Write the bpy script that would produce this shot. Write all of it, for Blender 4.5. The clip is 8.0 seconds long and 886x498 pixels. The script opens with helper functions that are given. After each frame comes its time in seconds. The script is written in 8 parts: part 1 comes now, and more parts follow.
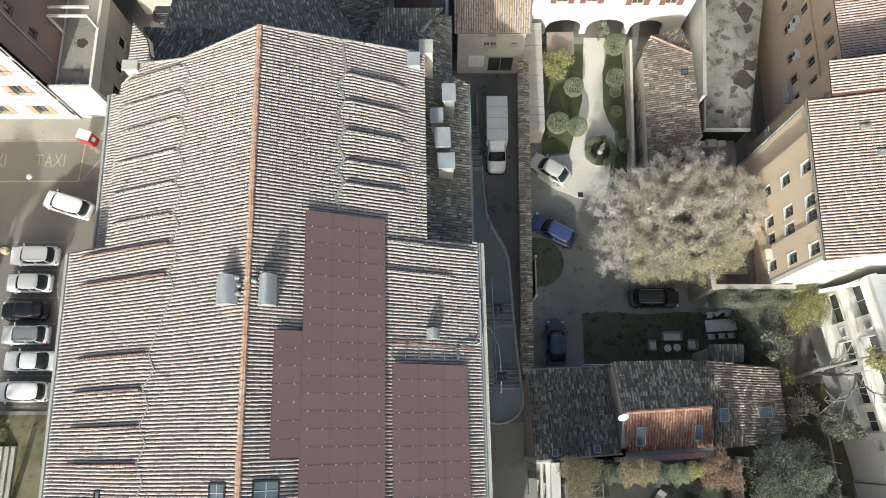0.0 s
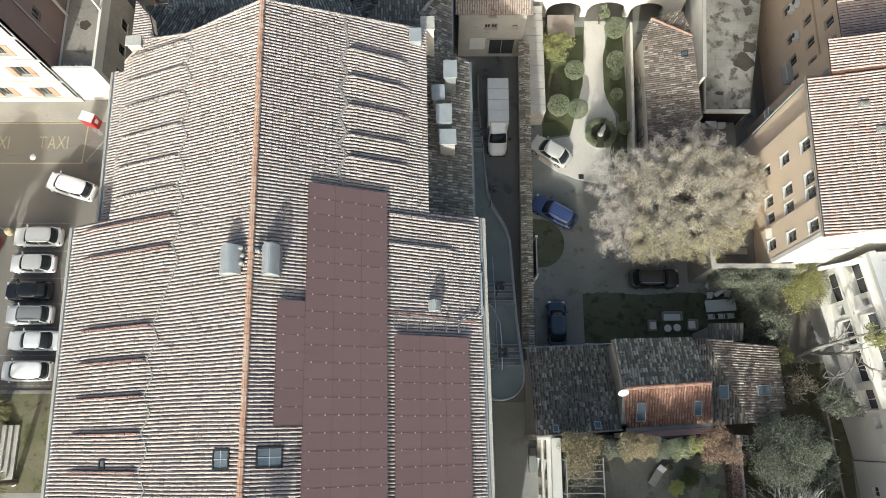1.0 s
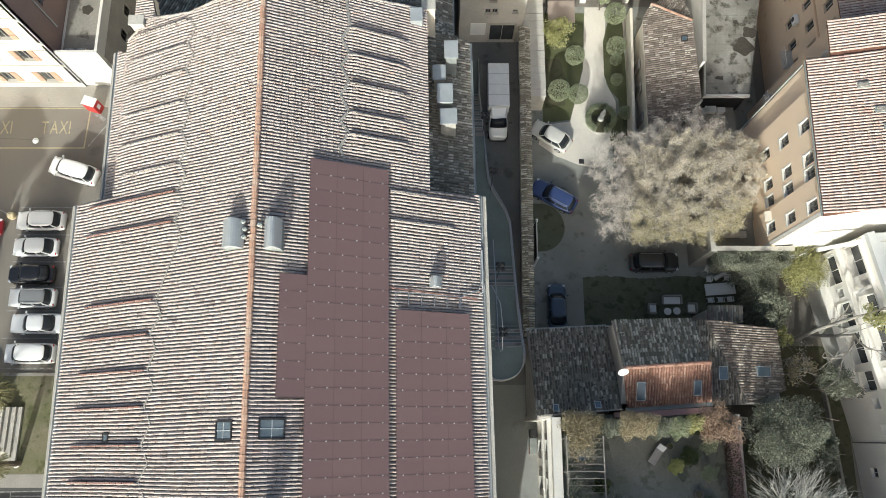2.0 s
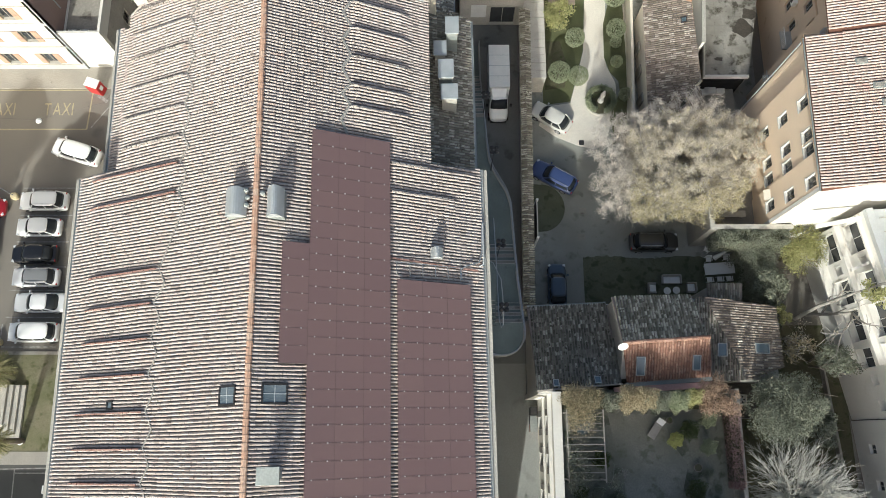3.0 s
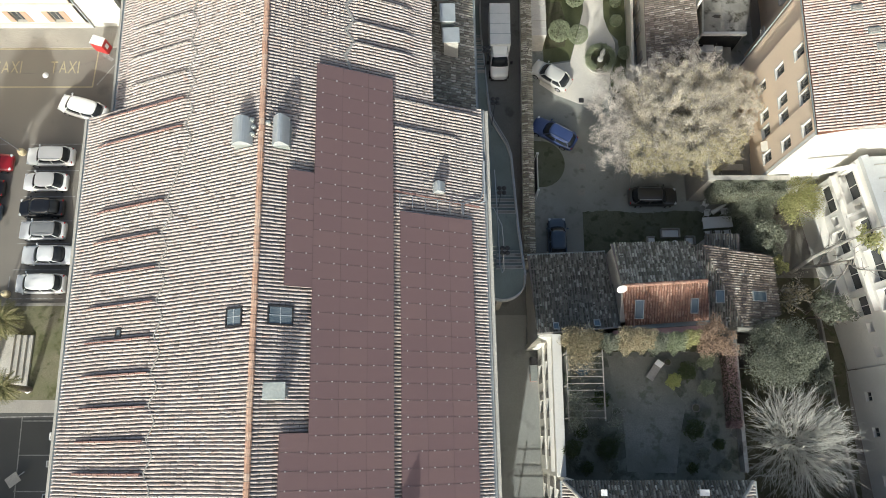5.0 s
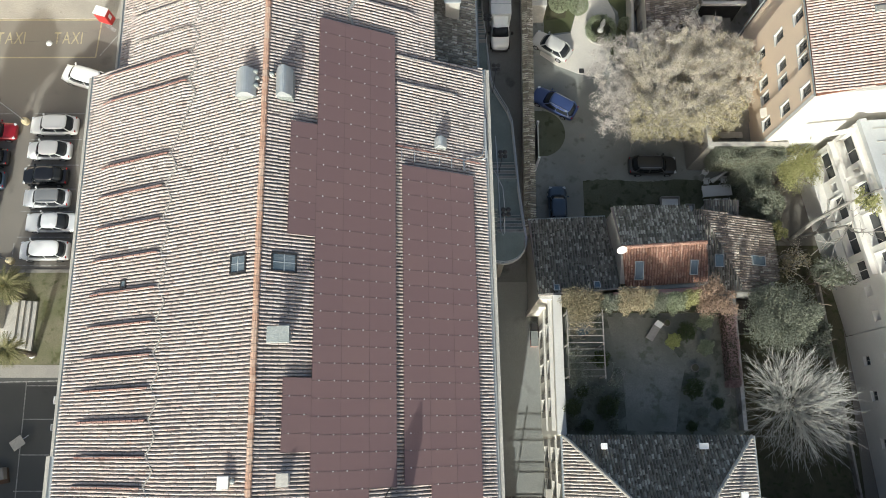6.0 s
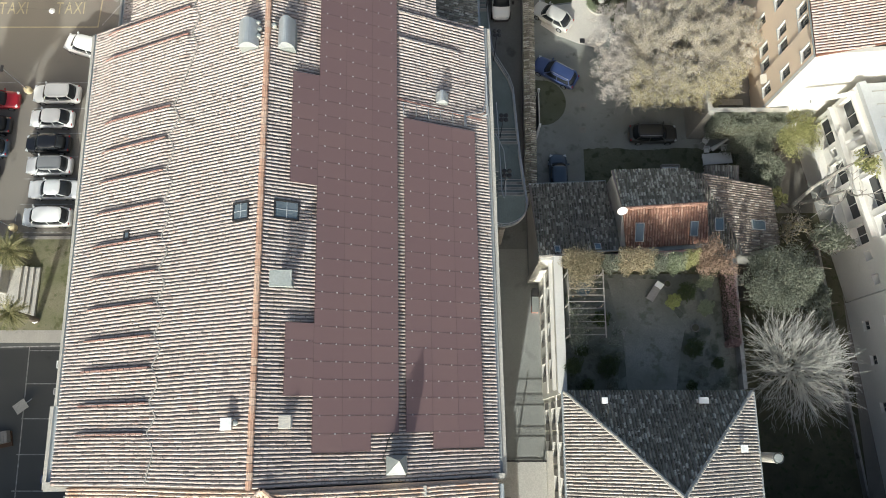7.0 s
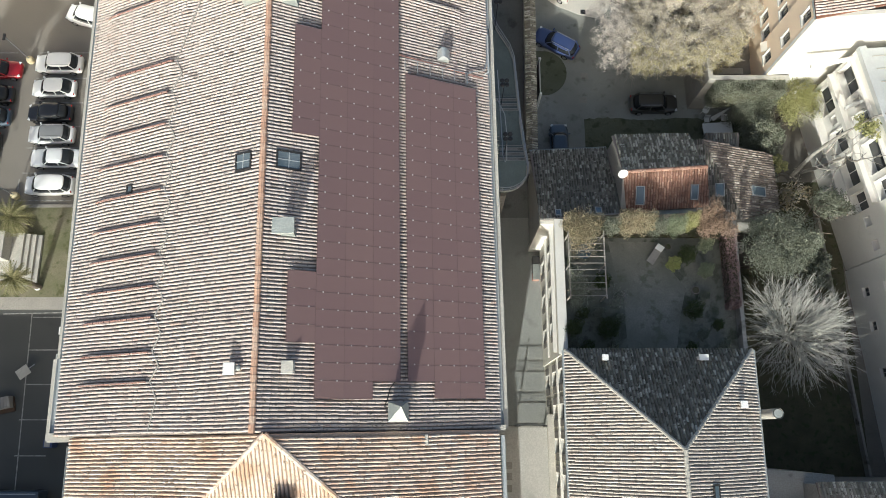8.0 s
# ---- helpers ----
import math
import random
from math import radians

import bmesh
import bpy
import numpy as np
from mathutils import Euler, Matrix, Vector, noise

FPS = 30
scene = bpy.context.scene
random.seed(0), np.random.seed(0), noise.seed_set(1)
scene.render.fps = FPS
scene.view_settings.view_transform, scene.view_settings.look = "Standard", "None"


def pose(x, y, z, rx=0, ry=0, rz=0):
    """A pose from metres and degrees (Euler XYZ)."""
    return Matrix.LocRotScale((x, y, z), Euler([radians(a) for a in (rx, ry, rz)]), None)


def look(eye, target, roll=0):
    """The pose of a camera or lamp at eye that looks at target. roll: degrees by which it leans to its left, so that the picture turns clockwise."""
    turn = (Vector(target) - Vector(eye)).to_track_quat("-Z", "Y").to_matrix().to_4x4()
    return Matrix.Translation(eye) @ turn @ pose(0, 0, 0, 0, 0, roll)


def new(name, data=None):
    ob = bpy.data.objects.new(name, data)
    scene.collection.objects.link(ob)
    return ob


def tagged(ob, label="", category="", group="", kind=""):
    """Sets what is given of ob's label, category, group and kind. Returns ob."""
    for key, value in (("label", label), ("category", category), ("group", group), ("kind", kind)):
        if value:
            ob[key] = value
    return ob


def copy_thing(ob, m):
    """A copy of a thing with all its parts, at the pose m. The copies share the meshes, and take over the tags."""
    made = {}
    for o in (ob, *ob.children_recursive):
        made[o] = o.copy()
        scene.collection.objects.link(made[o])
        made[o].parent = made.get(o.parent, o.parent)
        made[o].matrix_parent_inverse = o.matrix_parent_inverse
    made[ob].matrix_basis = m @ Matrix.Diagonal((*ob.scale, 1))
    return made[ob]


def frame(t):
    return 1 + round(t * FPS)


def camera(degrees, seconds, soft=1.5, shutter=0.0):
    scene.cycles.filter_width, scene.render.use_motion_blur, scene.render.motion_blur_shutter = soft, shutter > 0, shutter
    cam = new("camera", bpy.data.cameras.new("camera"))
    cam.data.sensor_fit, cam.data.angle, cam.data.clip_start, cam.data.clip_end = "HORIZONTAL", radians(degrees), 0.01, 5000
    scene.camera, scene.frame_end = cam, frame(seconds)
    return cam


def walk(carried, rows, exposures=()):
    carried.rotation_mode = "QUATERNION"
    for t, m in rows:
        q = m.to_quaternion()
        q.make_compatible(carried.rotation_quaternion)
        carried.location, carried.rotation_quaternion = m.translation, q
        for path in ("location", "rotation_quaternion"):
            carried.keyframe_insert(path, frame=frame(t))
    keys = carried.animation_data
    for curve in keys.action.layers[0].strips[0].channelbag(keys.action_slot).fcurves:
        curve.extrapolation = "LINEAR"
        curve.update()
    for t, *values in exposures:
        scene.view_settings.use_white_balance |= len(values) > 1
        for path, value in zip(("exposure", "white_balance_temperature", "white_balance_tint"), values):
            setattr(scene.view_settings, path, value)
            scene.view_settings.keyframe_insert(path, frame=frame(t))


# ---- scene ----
cam = camera(61.8, 8.0, soft=0.85)
METRES, EYE, TILT, LEAN, TURN = 18.0, 67.0, -75.5, 0.0, 0.0
ROWS = [
    (0.0, 0.0, 0.0, 0.0, 0.0, 0.0, -0.0),
    (0.5, -0.0019, -0.0106, -0.0429, 0.03, -0.1, 0.0),
    (1.0, -0.0038, -0.0204, -0.0887, 0.04, -0.15, 0.01),
    (1.5, -0.0052, -0.0281, -0.1267, 0.05, -0.17, 0.0),
    (3.0, -0.0088, -0.0587, -0.2698, 0.09, -0.25, 0.03),
    (3.5, -0.0106, -0.0702, -0.3205, 0.1, -0.28, 0.02),
    (4.0, -0.012, -0.0822, -0.3754, 0.11, -0.3, 0.03),
    (4.5, -0.0125, -0.0951, -0.4323, 0.12, -0.32, 0.04),
    (6.0, -0.0201, -0.1355, -0.6645, 0.13, -0.43, 0.04),
    (6.5, -0.0223, -0.1438, -0.7437, 0.15, -0.49, 0.04),
    (7.0, -0.0233, -0.1517, -0.8278, 0.17, -0.53, 0.03),
    (7.5, -0.0253, -0.1583, -0.9035, 0.18, -0.58, 0.03),
    (8.0, -0.0274, -0.1647, -0.9843, 0.19, -0.62, 0.01),
]
walk(cam, [(t, pose(0, 0, EYE, TILT, LEAN, TURN) @ pose(METRES * x, METRES * y, METRES * z, 90 + pitch, roll, yaw)) for t, x, y, z, yaw, pitch, roll in ROWS], exposures=[(0.0, 0.38, 6180.0, 1.0), (8.0, 0.38, 6180.0, 1.0)])
# ---- light ----
SUN_UP, SUN_AZ = radians(25.5), radians(10.3)
SUN_TO = Vector((-math.sin(SUN_AZ) * math.cos(SUN_UP), -math.cos(SUN_AZ) * math.cos(SUN_UP), math.sin(SUN_UP)))
world = bpy.data.worlds.new("sky")
scene.world = world
world.use_nodes = True
sky = world.node_tree.nodes.new("ShaderNodeTexSky")
sky.sky_type, sky.sun_disc = "NISHITA", False
sky.sun_elevation, sky.sun_rotation = SUN_UP, radians(180) + SUN_AZ
sky.air_density, sky.dust_density, sky.ozone_density = 0.75, 5.5, 0.45
world.node_tree.nodes["Background"].inputs["Strength"].default_value = 0.138
world.node_tree.links.new(sky.outputs[0], world.node_tree.nodes["Background"].inputs["Color"])
sun = new("sun", bpy.data.lights.new("sun", "SUN"))
sun.data.energy, sun.data.angle, sun.data.color = 3.75, radians(0.53), (1.0, 0.95, 0.885)
sun.matrix_world = look(SUN_TO * 200, (0, 0, 0))


# ---- materials ----
def mat(name, c1, c2, scale=0.6, fine=9.0, rough=0.85, metal=0.0, bump=0.3, spec=0.3, ramp=None, speck=0.35, stain=None, dirt=None):
    """Two-scale mottled surface; ramp: colours picked at random piece by piece; stain: a colour that blotches over."""
    m = bpy.data.materials.new(name)
    m.use_nodes = True
    nt = m.node_tree
    N, L = nt.nodes, nt.links
    b = N["Principled BSDF"]
    geo = N.new("ShaderNodeNewGeometry")

    def noise_at(s, detail=5.0):
        n = N.new("ShaderNodeTexNoise")
        n.inputs["Scale"].default_value, n.inputs["Detail"].default_value = s, detail
        L.new(geo.outputs["Position"], n.inputs["Vector"])
        return n.outputs["Fac"]

    def mixed(fac, a, c, mode="MIX"):
        x = N.new("ShaderNodeMix")
        x.data_type, x.blend_type = "RGBA", mode
        for sock, v in ((x.inputs["Factor"], fac), (x.inputs["A"], a), (x.inputs["B"], c)):
            if isinstance(v, bpy.types.NodeSocket):
                L.new(v, sock)
            elif sock.name == "Factor":
                sock.default_value = v
            else:
                sock.default_value = (*v, 1)
        return x.outputs["Result"]

    def curve(v, lo, hi):
        r = N.new("ShaderNodeMapRange")
        r.inputs["From Min"].default_value, r.inputs["From Max"].default_value = lo, hi
        L.new(v, r.inputs["Value"])
        return r.outputs["Result"]

    big, small = noise_at(scale), noise_at(fine)
    if ramp:
        info = N.new("ShaderNodeObjectInfo")
        add = N.new("ShaderNodeMath")
        add.operation = "ADD"
        L.new(info.outputs["Random"], add.inputs[0])
        L.new(geo.outputs["Random Per Island"], add.inputs[1])
        fr = N.new("ShaderNodeMath")
        fr.operation = "FRACT"
        L.new(add.outputs[0], fr.inputs[0])
        cr = N.new("ShaderNodeValToRGB")
        els = cr.color_ramp.elements
        while len(els) < len(ramp):
            els.new(0.5)
        for e, (p, c) in zip(els, ramp):
            e.position, e.color = p, (*c, 1)
        L.new(fr.outputs[0], cr.inputs[0])
        base = mixed(curve(big, 0.35, 0.65), cr.outputs[0], c2)
        base = mixed(0.72, base, cr.outputs[0])
    else:
        base = mixed(curve(big, 0.35, 0.65), c1, c2)
    if stain:
        base = mixed(curve(noise_at(scale * 2.7, 8), stain[1], stain[1] + 0.1), base, stain[0])
    if dirt:
        base = mixed(curve(noise_at(dirt[2], 6), dirt[1], dirt[1] + 0.07), base, dirt[0])
    dark = tuple(v * (1 - speck) for v in c1)
    base = mixed(curve(small, 0.62, 0.40), base, mixed(0.5, base, dark)) if speck else base
    L.new(base, b.inputs["Base Color"])
    b.inputs["Roughness"].default_value, b.inputs["Metallic"].default_value = rough, metal
    b.inputs["Specular IOR Level"].default_value = spec
    if bump:
        bp = N.new("ShaderNodeBump")
        bp.inputs["Strength"].default_value, bp.inputs["Distance"].default_value = bump, 0.02
        L.new(small, bp.inputs["Height"])
        L.new(bp.outputs["Normal"], b.inputs["Normal"])
    return m


tile_pale = mat("lichen_clay_tile", (0.58, 0.52, 0.48), (0.43, 0.355, 0.315), 0.3, 14, ramp=[(0, (0.20, 0.17, 0.155)), (0.03, (0.38, 0.32, 0.29)), (0.09, (0.48, 0.41, 0.37)), (0.5, (0.525, 0.457, 0.425)), (0.87, (0.575, 0.515, 0.482)), (0.96, (0.53, 0.44, 0.395)), (1, (0.47, 0.33, 0.275))], stain=((0.42, 0.36, 0.325), 0.61), dirt=((0.13, 0.115, 0.10), 0.585, 7.0))
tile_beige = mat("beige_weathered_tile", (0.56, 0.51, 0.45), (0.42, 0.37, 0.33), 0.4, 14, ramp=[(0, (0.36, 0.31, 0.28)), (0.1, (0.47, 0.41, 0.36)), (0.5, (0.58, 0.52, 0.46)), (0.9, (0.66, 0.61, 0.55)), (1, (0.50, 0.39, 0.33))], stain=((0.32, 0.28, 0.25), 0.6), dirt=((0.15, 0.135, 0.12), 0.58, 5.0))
tile_ochre = mat("ochre_clay_tile", (0.70, 0.57, 0.45), (0.58, 0.38, 0.26), 0.22, 14, ramp=[(0, (0.40, 0.28, 0.22)), (0.06, (0.58, 0.44, 0.36)), (0.3, (0.68, 0.55, 0.46)), (0.6, (0.75, 0.64, 0.55)), (0.93, (0.70, 0.60, 0.53)), (1, (0.56, 0.35, 0.26))], stain=((0.53, 0.33, 0.22), 0.55), dirt=((0.22, 0.165, 0.125), 0.59, 4.0))
under_warm = mat("warm_channel_tile", (0.47, 0.34, 0.26), (0.52, 0.39, 0.30), 0.8, 10)
# Tile for shaded roof slopes; the shade is darkened into its colour.
tile_shaded = mat("shade_darkened_tile", (0.22, 0.21, 0.175), (0.12, 0.12, 0.095), 0.6, 14, ramp=[(0, (0.085, 0.08, 0.065)), (0.3, (0.145, 0.14, 0.115)), (0.6, (0.245, 0.235, 0.195)), (0.82, (0.40, 0.385, 0.325)), (1, (0.70, 0.68, 0.60))], dirt=((0.07, 0.065, 0.045), 0.55, 3.5))
# Grey tile for roofs that lie in shadow; the shade is in its tone.
tile_grey = mat("shade_grey_tile", (0.35, 0.325, 0.27), (0.18, 0.178, 0.14), 0.5, 14, ramp=[(0, (0.145, 0.135, 0.11)), (0.25, (0.245, 0.23, 0.19)), (0.55, (0.36, 0.34, 0.285)), (0.8, (0.54, 0.515, 0.44)), (1, (0.80, 0.77, 0.68))], dirt=((0.11, 0.095, 0.07), 0.57, 4.0))
tile_lichen = mat("lichen_spotted_tile", (0.34, 0.32, 0.25), (0.17, 0.165, 0.12), 0.6, 14, ramp=[(0, (0.10, 0.092, 0.07)), (0.25, (0.19, 0.178, 0.138)), (0.5, (0.36, 0.345, 0.275)), (0.75, (0.64, 0.615, 0.51)), (1, (0.84, 0.81, 0.70))], dirt=((0.10, 0.088, 0.058), 0.56, 3.5))
tile_brown = mat("old_brown_tile", (0.33, 0.275, 0.23), (0.20, 0.17, 0.14), 0.6, 14, ramp=[(0, (0.13, 0.11, 0.09)), (0.3, (0.23, 0.19, 0.16)), (0.6, (0.35, 0.295, 0.25)), (0.85, (0.50, 0.44, 0.38)), (1, (0.70, 0.64, 0.56))], dirt=((0.11, 0.092, 0.07), 0.56, 3.5))
tile_moss = mat("old_mossy_tile", (0.42, 0.39, 0.32), (0.20, 0.20, 0.13), 0.8, 14, ramp=[(0, (0.19, 0.17, 0.13)), (0.2, (0.32, 0.29, 0.22)), (0.5, (0.50, 0.46, 0.37)), (0.8, (0.66, 0.62, 0.52)), (1, (0.82, 0.78, 0.68))], dirt=((0.13, 0.125, 0.08), 0.56, 4.0))
tile_red = mat("new_red_tile", (0.40, 0.23, 0.17), (0.33, 0.19, 0.14), 0.8, 9, ramp=[(0, (0.29, 0.155, 0.11)), (0.5, (0.41, 0.24, 0.18)), (1, (0.52, 0.36, 0.28))], stain=((0.22, 0.13, 0.10), 0.55), dirt=((0.17, 0.10, 0.075), 0.56, 5.0))
tile_rose = mat("rose_clay_tile", (0.56, 0.46, 0.40), (0.52, 0.40, 0.35), 0.3, 9, ramp=[(0, (0.46, 0.33, 0.28)), (0.15, (0.55, 0.43, 0.37)), (0.6, (0.62, 0.51, 0.45)), (0.95, (0.67, 0.58, 0.52)), (1, (0.54, 0.36, 0.30))], stain=((0.48, 0.30, 0.26), 0.62))
under_dark = mat("channel_tile", (0.255, 0.215, 0.195), (0.305, 0.262, 0.238), 0.8, 10)
under_red = mat("channel_red_tile", (0.26, 0.13, 0.09), (0.20, 0.10, 0.07), 0.8, 10)
ridge_clay = mat("ridge_tile_clay", (0.55, 0.34, 0.24), (0.50, 0.36, 0.28), 1.2, 10, ramp=[(0, (0.46, 0.27, 0.19)), (0.5, (0.58, 0.37, 0.27)), (1, (0.62, 0.48, 0.38))])
brick_red = mat("worn_brick_edge", (0.40, 0.215, 0.175), (0.47, 0.32, 0.27), 2.0, 12)
render_grey = mat("grey_render", (0.42, 0.40, 0.37), (0.34, 0.33, 0.30), 0.5, 8, stain=((0.22, 0.21, 0.19), 0.62))
render_white = mat("white_render", (0.77, 0.75, 0.705), (0.69, 0.67, 0.625), 0.35, 7, speck=0.12, stain=((0.62, 0.60, 0.55), 0.66))
render_cream = mat("cream_render", (0.74, 0.69, 0.59), (0.67, 0.61, 0.52), 0.3, 7, speck=0.12, stain=((0.60, 0.54, 0.44), 0.66))
render_ivory = mat("ivory_render", (0.80, 0.77, 0.69), (0.72, 0.69, 0.62), 0.3, 7, speck=0.15, stain=((0.58, 0.55, 0.48), 0.62))
render_orange = mat("peach_render", (0.95, 0.77, 0.58), (0.92, 0.74, 0.55), 0.25, 7, speck=0.06, stain=((0.86, 0.70, 0.53), 0.66))
render_band = mat("ochre_band", (0.58, 0.41, 0.27), (0.54, 0.38, 0.25), 0.4, 8, speck=0.15)
# Peach render again, darkened for the wing that lies in shade.
render_peach_shaded = mat("shaded_peach_render", (0.70, 0.55, 0.40), (0.64, 0.50, 0.36), 0.3, 7, speck=0.1, stain=((0.52, 0.38, 0.25), 0.62))
render_brown = mat("brown_render", (0.36, 0.26, 0.23), (0.31, 0.22, 0.20), 0.3, 7, speck=0.15)
stone = mat("pale_stone", (0.58, 0.555, 0.50), (0.48, 0.46, 0.415), 0.7, 9, stain=((0.34, 0.325, 0.295), 0.64))
concrete = mat("stained_concrete", (0.38, 0.36, 0.325), (0.26, 0.25, 0.22), 0.3, 5, stain=((0.12, 0.11, 0.095), 0.57))
concrete_pale = mat("pale_concrete", (0.50, 0.48, 0.43), (0.42, 0.40, 0.36), 0.5, 8)
metal_grey = mat("galvanised_sheet", (0.52, 0.55, 0.56), (0.44, 0.47, 0.48), 1.2, 10, rough=0.5, metal=0.35, bump=0.08, speck=0.15)
metal_dull = mat("weathered_sheet", (0.40, 0.42, 0.40), (0.30, 0.33, 0.32), 1.0, 10, rough=0.6, metal=0.3, bump=0.1, stain=((0.35, 0.28, 0.20), 0.66))
metal_pale = mat("pale_weathered_sheet", (0.50, 0.53, 0.50), (0.40, 0.43, 0.41), 1.0, 10, rough=0.6, metal=0.3, bump=0.1, stain=((0.36, 0.36, 0.32), 0.62))
metal_steel = mat("handrail_steel", (0.55, 0.56, 0.57), (0.45, 0.46, 0.47), 3, 20, rough=0.35, metal=0.8, bump=0.05)
metal_dark = mat("dark_iron", (0.05, 0.05, 0.055), (0.08, 0.075, 0.07), 3, 20, rough=0.5, metal=0.4, bump=0.1)
metal_roof = mat("pale_roof_sheet", (0.58, 0.60, 0.60), (0.50, 0.52, 0.52), 0.5, 6, rough=0.5, metal=0.2, bump=0.05, speck=0.15)
# Car park asphalt, darker than the street's; part of its shade is colour.
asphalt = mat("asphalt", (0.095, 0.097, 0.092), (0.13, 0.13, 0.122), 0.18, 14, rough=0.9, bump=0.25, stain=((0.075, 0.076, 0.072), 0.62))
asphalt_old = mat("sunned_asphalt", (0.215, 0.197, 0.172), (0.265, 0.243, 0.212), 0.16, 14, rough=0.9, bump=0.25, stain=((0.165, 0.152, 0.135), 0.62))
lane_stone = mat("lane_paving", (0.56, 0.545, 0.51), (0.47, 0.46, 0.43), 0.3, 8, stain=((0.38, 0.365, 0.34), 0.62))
# Two greys of one lane: lighter where sun reaches, darker where shade lies.
lane_mid = mat("mid_lane_asphalt", (0.36, 0.37, 0.355), (0.30, 0.31, 0.295), 0.25, 12, stain=((0.25, 0.257, 0.245), 0.62))
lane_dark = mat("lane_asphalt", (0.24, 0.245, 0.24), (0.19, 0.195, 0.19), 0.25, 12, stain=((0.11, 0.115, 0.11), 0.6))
pave = mat("pavement_slab", (0.42, 0.39, 0.345), (0.34, 0.32, 0.285), 0.5, 9, stain=((0.2, 0.19, 0.17), 0.64))
deck_concrete = mat("stained_roof_deck", (0.36, 0.345, 0.31), (0.20, 0.19, 0.165), 0.35, 6, stain=((0.085, 0.078, 0.062), 0.53), dirt=((0.075, 0.068, 0.05), 0.57, 0.8))
dark_concrete = mat("dark_concrete", (0.07, 0.062, 0.052), (0.09, 0.08, 0.066), 1, 8, rough=0.4)
gravel = mat("court_gravel", (0.345, 0.35, 0.32), (0.255, 0.26, 0.235), 0.3, 16, bump=0.5, stain=((0.185, 0.19, 0.165), 0.58), dirt=((0.16, 0.165, 0.14), 0.63, 1.1))
path_pale = mat("pale_path", (0.78, 0.735, 0.66), (0.70, 0.66, 0.585), 0.5, 16, bump=0.4, stain=((0.64, 0.61, 0.55), 0.62))
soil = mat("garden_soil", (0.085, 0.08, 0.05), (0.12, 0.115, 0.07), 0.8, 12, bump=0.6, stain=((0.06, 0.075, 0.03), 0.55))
moss_floor = mat("mossy_terrace", (0.245, 0.24, 0.20), (0.16, 0.166, 0.128), 0.3, 10, stain=((0.075, 0.09, 0.055), 0.55), dirt=((0.10, 0.108, 0.078), 0.57, 0.9))
path_worn = mat("worn_terrace_path", (0.285, 0.275, 0.235), (0.20, 0.198, 0.16), 0.5, 10, stain=((0.15, 0.155, 0.11), 0.55))
# Lawn for beds in shade, with shade-dark patches mixed into the colour.
lawn_shaded = mat("shaded_lawn", (0.115, 0.125, 0.08), (0.155, 0.16, 0.112), 0.5, 20, bump=0.8, speck=0.4, stain=((0.07, 0.08, 0.045), 0.55))
lawn = mat("lawn_grass", (0.11, 0.125, 0.06), (0.16, 0.165, 0.09), 0.6, 25, bump=0.8, speck=0.5)
lawn_dry = mat("dry_grass", (0.175, 0.175, 0.095), (0.28, 0.25, 0.175), 0.45, 25, bump=0.8, speck=0.45, stain=((0.11, 0.115, 0.05), 0.55))
line_white = mat("road_paint_white", (0.48, 0.47, 0.44), (0.20, 0.195, 0.185), 3, 10, speck=0.5)
line_yellow = mat("road_paint_yellow", (0.50, 0.44, 0.29), (0.32, 0.28, 0.20), 4, 14, speck=0.3)
pv_glass = mat("solar_cell_face", (0.178, 0.12, 0.118), (0.165, 0.11, 0.11), 0.12, 30, rough=0.42, bump=0.0, spec=0.5, speck=0.04, ramp=[(0, (0.172, 0.108, 0.107)), (0.5, (0.182, 0.115, 0.112)), (1, (0.195, 0.124, 0.117))])
pv_frame = mat("panel_frame", (0.185, 0.128, 0.125), (0.17, 0.117, 0.115), 3, 20, rough=0.42, metal=0.1, bump=0)
clamp_white = mat("clamp_metal", (0.85, 0.85, 0.83), (0.75, 0.75, 0.74), 5, 30, rough=0.35, metal=0.3, bump=0, speck=0)
wood_dark = mat("dark_wood", (0.10, 0.065, 0.045), (0.14, 0.09, 0.06), 1.5, 20)
wood_grey = mat("grey_wood", (0.42, 0.39, 0.35), (0.33, 0.31, 0.28), 1.5, 20)
shutter_red = mat("maroon_shutter", (0.22, 0.12, 0.105), (0.18, 0.10, 0.09), 1.5, 14)
shutter_clay = mat("faded_terracotta_shutter", (0.52, 0.33, 0.24), (0.46, 0.29, 0.21), 1.5, 14)
shutter_grey = mat("grey_shutter", (0.30, 0.28, 0.26), (0.25, 0.24, 0.22), 1.5, 14)
plastic_white = mat("white_plastic", (0.80, 0.80, 0.78), (0.74, 0.74, 0.72), 2, 12, rough=0.45, bump=0.03, speck=0.08)
sign_red = mat("red_panel", (0.50, 0.04, 0.04), (0.42, 0.035, 0.035), 2, 12, rough=0.4, bump=0.02, speck=0.1)
yellow_base = mat("yellow_concrete", (0.70, 0.60, 0.38), (0.60, 0.51, 0.33), 2, 12)
bark = mat("bark", (0.17, 0.14, 0.115), (0.24, 0.205, 0.17), 1.5, 18, bump=0.6)
bark_bleached = mat("bleached_bark", (0.70, 0.69, 0.64), (0.56, 0.55, 0.505), 1.5, 18, bump=0.4)
bark_pale = mat("pale_bark", (0.42, 0.395, 0.355), (0.32, 0.30, 0.27), 1.5, 18, bump=0.5)
rubber = mat("tyre_rubber", (0.018, 0.018, 0.018), (0.03, 0.03, 0.03), 3, 20, rough=0.8)
alloy = mat("alloy_rim", (0.55, 0.55, 0.56), (0.45, 0.45, 0.46), 5, 20, rough=0.3, metal=0.8, bump=0)
